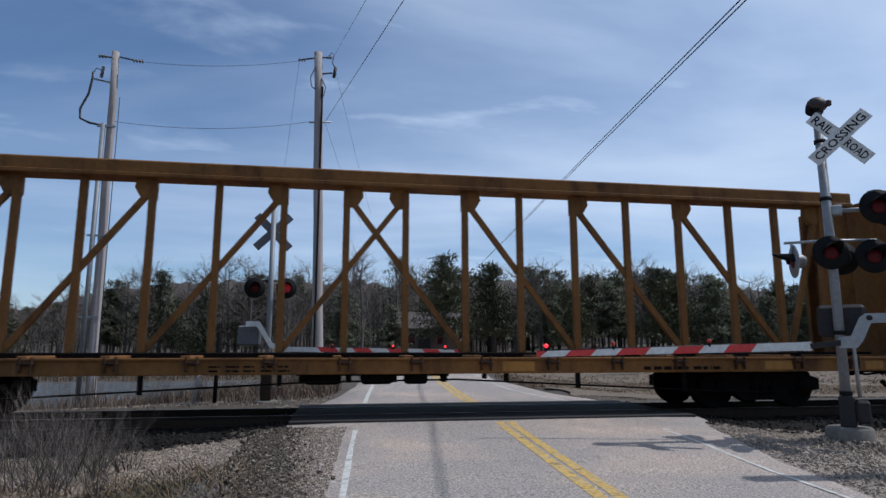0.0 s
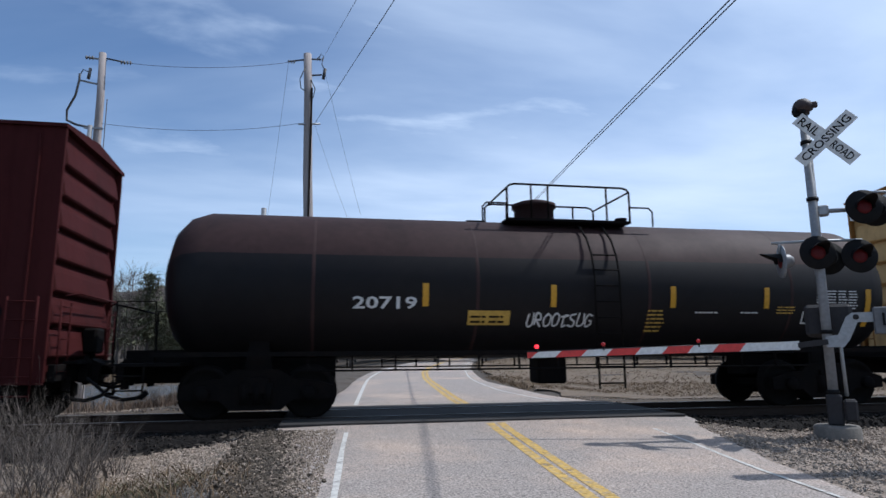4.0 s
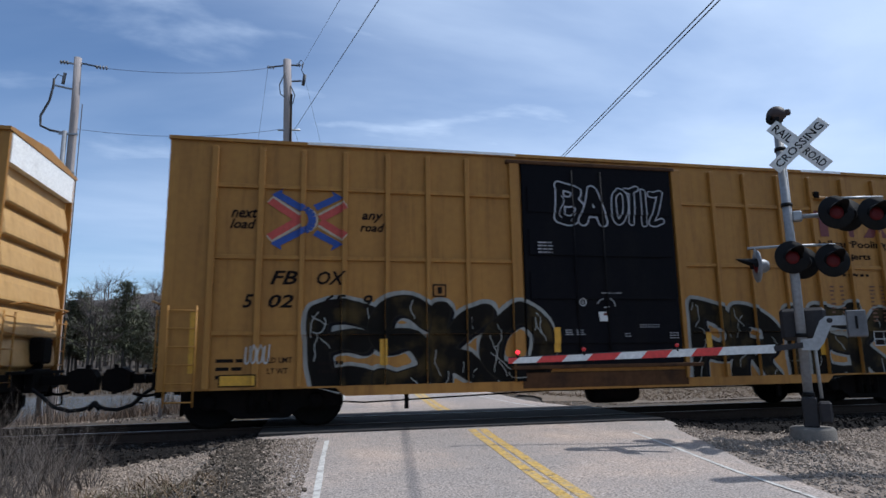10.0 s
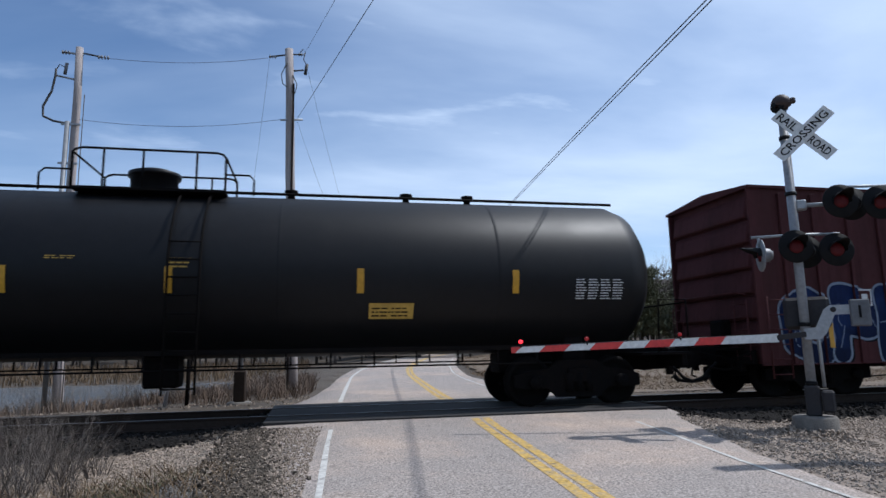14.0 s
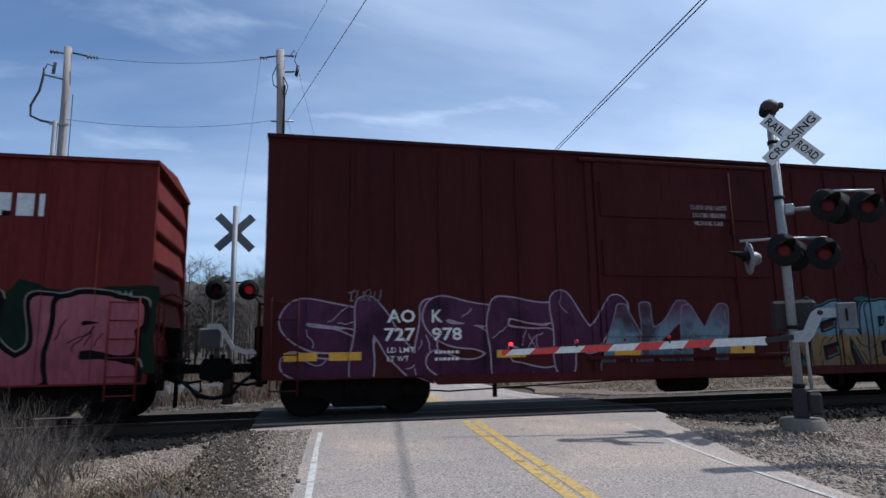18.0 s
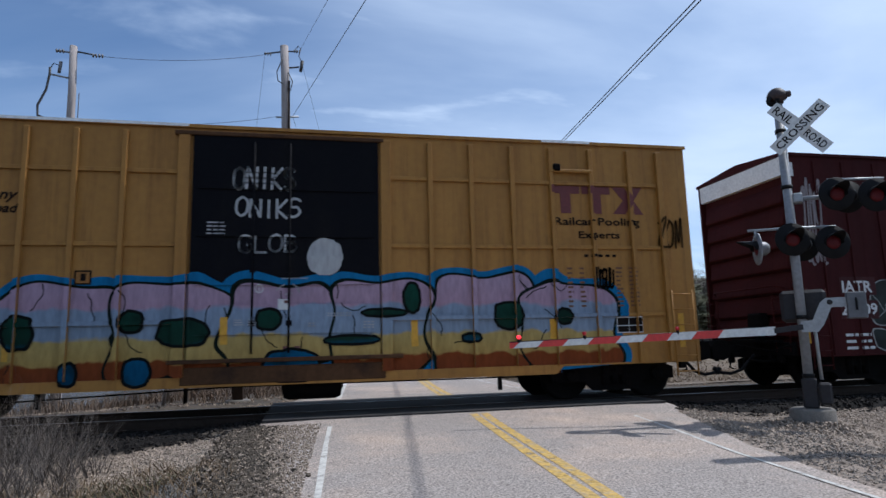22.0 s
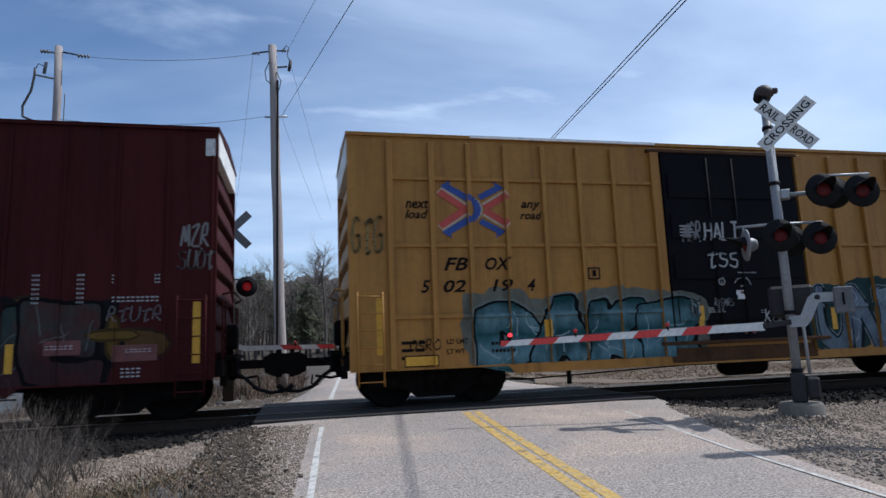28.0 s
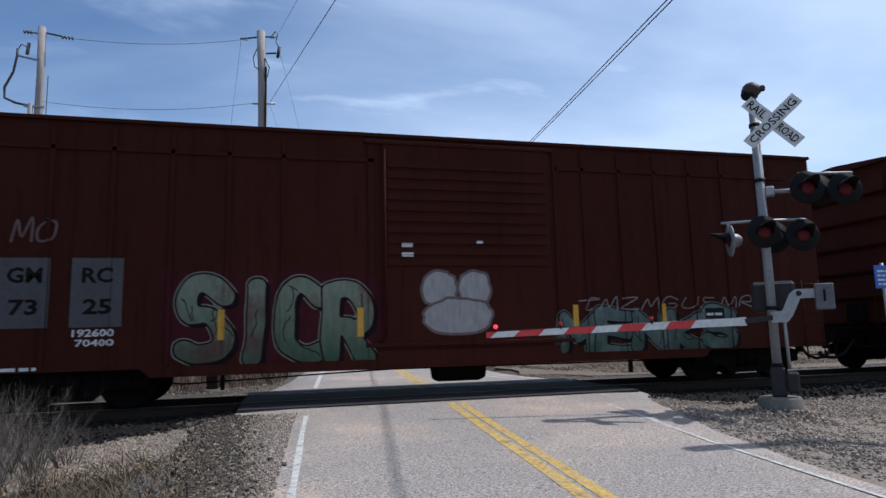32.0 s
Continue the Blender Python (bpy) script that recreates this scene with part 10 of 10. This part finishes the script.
def backwoods():
    """The dim inside of the wood and the hill behind it."""
    V, F, r = [], [], random.Random(9)
    n = 900
    for i in range(n):
        az = -36 + 112 * i / n + r.uniform(-0.1, 0.1)
        dist = r.uniform(86, 120)
        h = wood_top(az) * dist * (0.72 + 0.30 * noise.noise((az * 0.45, 2, 0))) * r.uniform(0.8, 1.12) + 1.0
        x, y = dist * math.sin(radians(az)), dist * math.cos(radians(az))
        z = ground_z(x, y) - 0.5
        wide = r.uniform(1.2, 2.6)
        for _ in range(90):
            # a rounded crown of short twigs on a thin stem
            t, g = r.random() ** 0.7, r.uniform(0, 6.283)
            rad = wide * math.sqrt(max(0.02, 1 - (2 * t - 0.9) ** 2)) * r.random() ** 0.5
            bx, by, bz = x + rad * math.cos(g), y + rad * math.sin(g), z + h * (0.12 + 0.82 * t)
            w, c = r.uniform(0.015, 0.05), r.uniform(0, 3.14)
            l = r.uniform(0.5, 1.5)
            ex, ey, ez = bx + math.cos(g) * l * 0.5 + r.gauss(0, 0.3), by + math.sin(g) * l * 0.5, bz + l * r.uniform(0.2, 0.9)
            dx, dy = math.cos(c) * w, math.sin(c) * w
            b = len(V)
            V += [(bx - dx, by - dy, bz), (bx + dx, by + dy, bz), (ex + dx * 0.3, ey, ez), (ex - dx * 0.3, ey, ez)]
            F.append((b, b + 1, b + 2, b + 3))
        b = len(V)
        V += [(x - 0.09, y, z), (x + 0.09, y, z), (x + 0.03, y, z + h * 0.9), (x - 0.03, y, z + h * 0.9)]
        F.append((b, b + 1, b + 2, b + 3))
    tagged(new("woods_undergrowth", raw_mesh("woods_undergrowth", V, F, M_WOODS)), "grey-brown tangle of the far wood", "woods", "", "stuff")
    bm = new_bm()
    rows = []
    for k, (dist, f) in enumerate(((100, 0.0), (112, 0.74), (135, 0.86), (260, 0.80))):
        row = []
        for i in range(560):
            az = -60 + 160 * i / 559
            h = 0 if not f else (wood_top(az) * f) * dist * (1 + 0.10 * noise.noise((i * 0.12, k, 0)) + 0.09 * noise.noise((i * 0.7, k, 3)) + 0.05 * noise.noise((i * 1.9, k, 5)))
            row.append(bm.verts.new((dist * math.sin(radians(az)), dist * math.cos(radians(az)), h + EYE.z - (2 if not f else 0))))
        rows.append(row)
    for a, b in zip(rows, rows[1:]):
        for i in range(559):
            bm.faces.new((a[i], a[i + 1], b[i + 1], b[i])).smooth = True
    solid("backdrop", bm, M_HILL, "dim wooded hillside behind the trees", "woods", "structure")


M_HILL = material("wooded_hillside", (0.07, 0.054, 0.044, 1), 0.95, stain=(0.036, 0.036, 0.025, 1), amount=0.9, scale=0.15, grain=0.8, bump=0.8, bump_scale=0.7)
backwoods()



def house():
    h = thing("house", "small brown wooden house at the wood's edge", "house", (9.0, 63.0, 0.7), "", "", -12)
    part("wall", box(new_bm(), -3.2, 3.2, -2.5, 2.5, 0, 2.7), material("brown_siding", (0.16, 0.10, 0.08, 1), 0.8), h)
    bm = new_bm()
    q = [[bm.verts.new((x, y, z)) for y, z in ((-2.9, 2.5), (0, 4.2), (2.9, 2.5), (2.9, 2.65), (0, 4.38), (-2.9, 2.65))] for x in (-3.5, 3.5)]
    for j in range(6):
        bm.faces.new((q[0][j], q[0][(j + 1) % 6], q[1][(j + 1) % 6], q[1][j]))
    bm.faces.new(q[0]); bm.faces.new(q[1][::-1])
    part("roof", bm, material("dark_shingles", (0.09, 0.07, 0.065, 1), 0.9), h)
    for x in (-1.8, 1.2):
        w = part("window", box(new_bm(), x, x + 0.9, -2.54, -2.48, 1.1, 2.1), M_PLATE, h)
        part("pane", box(new_bm(), x + 0.08, x + 0.82, -2.56, -2.535, 1.18, 2.02), M_LENS, w)
    part("porch", box(new_bm(), -0.6, 0.6, -3.2, -2.5, 0, 2.3), M_TIE, h)


house()


def scatter_blades(name, spots, mat, label, category, seed, hmin, hmax, width=0.012, lean=0.35):
    """Upright blades or stems: spots gives (x, y) one by one."""
    r, V, F = random.Random(seed), [], []
    for x, y in spots:
        z = ground_z(x, y) - 0.03
        h = r.uniform(hmin, hmax)
        a = r.uniform(0, 6.28)
        dx, dy = math.cos(a) * width, math.sin(a) * width
        lx, ly = r.gauss(0, lean) * h, r.gauss(0, lean) * h
        b = len(V)
        V += [(x - dx, y - dy, z), (x + dx, y + dy, z), (x + dx * 0.7 + lx * 0.4, y + dy * 0.7 + ly * 0.4, z + h * 0.6), (x - dx * 0.7 + lx * 0.4, y - dy * 0.7 + ly * 0.4, z + h * 0.6), (x + lx, y + ly, z + h)]
        F += [(b, b + 1, b + 2, b + 3), (b + 3, b + 2, b + 4)]
    return tagged(new(name, raw_mesh(name, V, F, mat)), label, category, "", "stuff")


def spots(n, x0, x1, y0, y1, seed, keep=lambda x, y: True):
    r, out = random.Random(seed), []
    while len(out) < n:
        x, y = r.uniform(x0, x1), r.uniform(y0, y1)
        if keep(x, y):
            out.append((x, y))
    return out


def off_road(m):
    return lambda x, y: x < road_x(y) + lerp(LEFT_EDGE, y) - m or x > road_x(y) + lerp(RIGHT_EDGE, y) + m


def patch(lo, scale=0.6, seed=0):
    return lambda x, y: noise.noise((x * scale, y * scale, seed)) > lo


scatter_blades("dead_grass", spots(9000, -9, -0.4, 4.2, 8.3, 1, lambda x, y: off_road(0.05)(x, y) and y < 8.6 - 0.18 * (x + 4) + 0.5 * noise.noise((x, y, 1))), M_DRYGRASS, "matted dead grass on the verge", "grass", 1, 0.05, 0.22, 0.008, 0.9)
scatter_blades("green_grass", spots(2500, -3.4, -0.5, 4.6, 8.0, 2, lambda x, y: off_road(0.02)(x, y) and patch(0.05, 0.8)(x, y)), M_GREENGRASS, "thin new green grass at the road edge", "grass", 2, 0.04, 0.12, 0.006, 0.7)
scatter_blades("reed_bank", spots(14000, 5.5, 34, 19, 27, 3, lambda x, y: x > road_x(y) + 2.6 and patch(-0.25, 0.25, 3)(x, y)), M_DRYGRASS, "brown dead brush beyond the track", "brush", 3, 0.06, 0.22, 0.014, 1.6)
scatter_blades("field_grass", spots(16000, 6, 60, 26, 58, 4, lambda x, y: x > road_x(y) + 3), M_DRYGRASS, "tan dead field grass", "grass", 4, 0.06, 0.2, 0.03, 1.6)
scatter_blades("reed_bank", spots(9000, -16, 0.2, 16.6, 27, 5, lambda x, y: x < road_x(y) - 3.4 and (y < 23 or x > -5.5) and patch(-0.1, 0.5, 7)(x, y)), M_BRUSH, "brown dead brush on the pond bank", "brush", 5, 0.12, 0.5, 0.012, 0.5)
scatter_blades("shore_grass", spots(9000, -60, 0, 45.5, 60, 6, lambda x, y: x < road_x(y) - 4), M_DRYGRASS, "tan dead grass on the far shore", "grass", 6, 0.3, 0.9, 0.04, 0.3)


def stones(name, pts, mat, label, smin, smax, seed):
    """Loose angular stones, each a squashed and skewed block."""
    r, V, F = random.Random(seed), [], []
    Q = ((0, 2, 3, 1), (4, 5, 7, 6), (0, 1, 5, 4), (2, 6, 7, 3), (0, 4, 6, 2), (1, 3, 7, 5))
    for x, y, z in pts:
        s = r.uniform(smin, smax)
        m = Euler((r.uniform(0, 6), r.uniform(0, 6), r.uniform(0, 6))).to_matrix()
        b = len(V)
        for k in range(8):
            c = Vector(((k & 1) - 0.5, (k >> 1 & 1) - 0.5, (k >> 2) - 0.5)) * s
            c = Vector((c.x * r.uniform(0.7, 1.3), c.y * r.uniform(0.6, 1.1), c.z * r.uniform(0.5, 0.9)))
            c = m @ c
            V.append((x + c.x, y + c.y, z + c.z))
        F += [tuple(b + i for i in q) for q in Q]
    return tagged(new(name, raw_mesh(name, V, F, mat)), label, "gravel", "", "stuff")


def bed_z(x, y):
    d = abs(y - YC)
    return -0.20 if d < 1.95 else -0.20 - (d - 1.95) * 0.69


def stone_spots(n, x0, x1, y0, y1, seed):
    r, out = random.Random(seed), []
    while len(out) < n:
        x, y = r.uniform(x0, x1), r.uniform(y0, y1)
        if off_road(-0.05)(x, y):
            out.append((x, y, max(ground_z(x, y), bed_z(x, y)) + 0.005))
    return out


stones("ballast_stones", stone_spots(13000, -6, -0.2, 7.6, 10.1, 1) + stone_spots(9000, 5.2, 12, 8.3, 10.3, 2) + stone_spots(7000, 5.0, 11, 4.6, 8.6, 12), M_STONE, "loose grey and tan ballast stones beside the track", 0.016, 0.046, 5)
stones("ballast_stones", stone_spots(2500, -10, 0.0, 14.2, 17.2, 3) + stone_spots(3500, 5.5, 20, 14.2, 16.4, 4), M_STONE, "loose ballast stones beyond the track", 0.02, 0.045, 6)
# darker copy of the stone, coloured for the shade under the train
stones("ballast_stones", stone_spots(7000, -8, 14, 9.95, 14.3, 7), M_STONE_DARK, "ballast stones between the sleepers, darkened for the train's shade", 0.03, 0.07, 8)
stones("road_grit", stone_spots(5000, -1.5, 0.2, 5.0, 10.4, 9) + stone_spots(3500, 5.0, 7.0, 5.0, 9.8, 10), M_GRAVEL, "dark grit along the pavement edge", 0.012, 0.03, 11)


def shoulder_spots(n, seed):
    r, out = random.Random(seed), []
    for _ in range(n):
        y = r.uniform(4.6, 10.3)
        x = road_x(y) + lerp(LEFT_EDGE, y) + (2.62 + lerp(LEFT_EDGE, y)) * -r.random() ** 1.6
        out.append((x, y, road_z(y) + 0.002))
    return out


stones("road_grit", shoulder_spots(9000, 21), M_STONE, "pale chippings on the worn asphalt shoulder", 0.008, 0.024, 22)


def edge_spots(n, seed):
    """Along the ragged edge where the pavement meets the gravel."""
    r, out = random.Random(seed), []
    for _ in range(n):
        y = r.uniform(5.0, 10.25)
        d = r.gauss(0.02, 0.16) + 0.12 * noise.noise((y * 1.6, 0, 3))
        x = road_x(y) + lerp(LEFT_EDGE, y) + d
        out.append((x, y, road_z(y) + (0.001 - 0.085 * max(0, -d) if d > -0.2 else -0.03)))
    return out


stones("road_grit", edge_spots(3800, 23), M_STONE, "loose stones along the broken pavement edge", 0.014, 0.04, 24)
stones("road_grit", edge_spots(3800, 25), M_SOIL, "dark soil crumbs along the broken pavement edge", 0.02, 0.055, 26)


def heap_spots(n, at, r0, r1, h, seed):
    """A low heap of stones round a footing."""
    r, out = random.Random(seed), []
    for _ in range(n):
        a, d = r.uniform(0, 6.283), r.uniform(0, 1)
        q = r0 + (r1 - r0) * d
        x, y = at[0] + q * math.cos(a), at[1] + q * math.sin(a)
        out.append((x, y, ground_z(x, y) + h * (1 - d) * r.uniform(0.1, 1.0)))
    return out


stones("ballast_stones", heap_spots(1800, (7.48, 8.32), 0.31, 0.8, 0.13, 27), M_STONE, "ballast stones heaped round the signal footing", 0.02, 0.05, 28)


def shrub(at, h, n, seed, turn=0):
    r, V, F = random.Random(seed), [], []
    for i in range(int(n * 0.7)):
        a = r.uniform(0, 6.28)
        s = r.uniform(0, 0.35) * h
        d = (math.cos(a) * r.uniform(0.05, 0.75), math.sin(a) * r.uniform(0.05, 0.75), 1.0)
        twig(V, F, (math.cos(a) * s, math.sin(a) * s, -0.05), d, h * r.uniform(0.55, 1.0), 0.0075, r, 1 if i % 3 else 2, 0.16)
    s = thing("shrub", "leafless pale twiggy shrub on the verge", "shrub", at, "verge shrubs", "", turn)
    part("crown", raw_mesh("crown", V, F, M_SHRUB), None, s)
    return s


for i, (x, y, h, n) in enumerate(((-3.25, 8.95, 0.85, 44), (-2.85, 8.5, 0.55, 34), (-3.7, 9.6, 0.95, 40), (-2.55, 8.75, 0.42, 24), (-3.1, 9.5, 0.75, 36), (-4.1, 10.0, 0.9, 36), (-3.5, 8.3, 0.75, 40), (-3.0, 7.7, 0.55, 28), (-4.4, 9.2, 1.0, 40), (-2.5, 7.6, 0.3, 24))):
    shrub((x, y, ground_z(x, y)), h, n, 30 + i)
for i in range(14):
    x, y = random.Random(i).uniform(-9, 0.2), 17.4 + random.Random(i + 50).uniform(0, 2.2)
    if x < road_x(y) - 3.6:
        shrub((x, y, ground_z(x, y)), 0.9, 16, 60 + i)
bm = tube(new_bm(), [(-3.55, 16.8, -0.6), (-3.35, 16.8, 0.85)], 0.045, 8)
solid("marker_post", bm, M_POLE, "short leaning wooden marker post", "post", "", "bank posts")
bm = tube(new_bm(), [(-3.0, 16.9, -0.6), (-2.98, 16.9, 1.6)], 0.05, 8)
solid("marker_post", bm, M_TRUCK, "dark steel post on the bank", "post", "", "bank posts")

# ---- what moves: the train rolls from the far right to the left ----
def motions():
    for x0, car in TRAIN:
        walk(car, [(t, pose(x0 - s, YC, 0)) for t, s in TRAVEL])


motions()
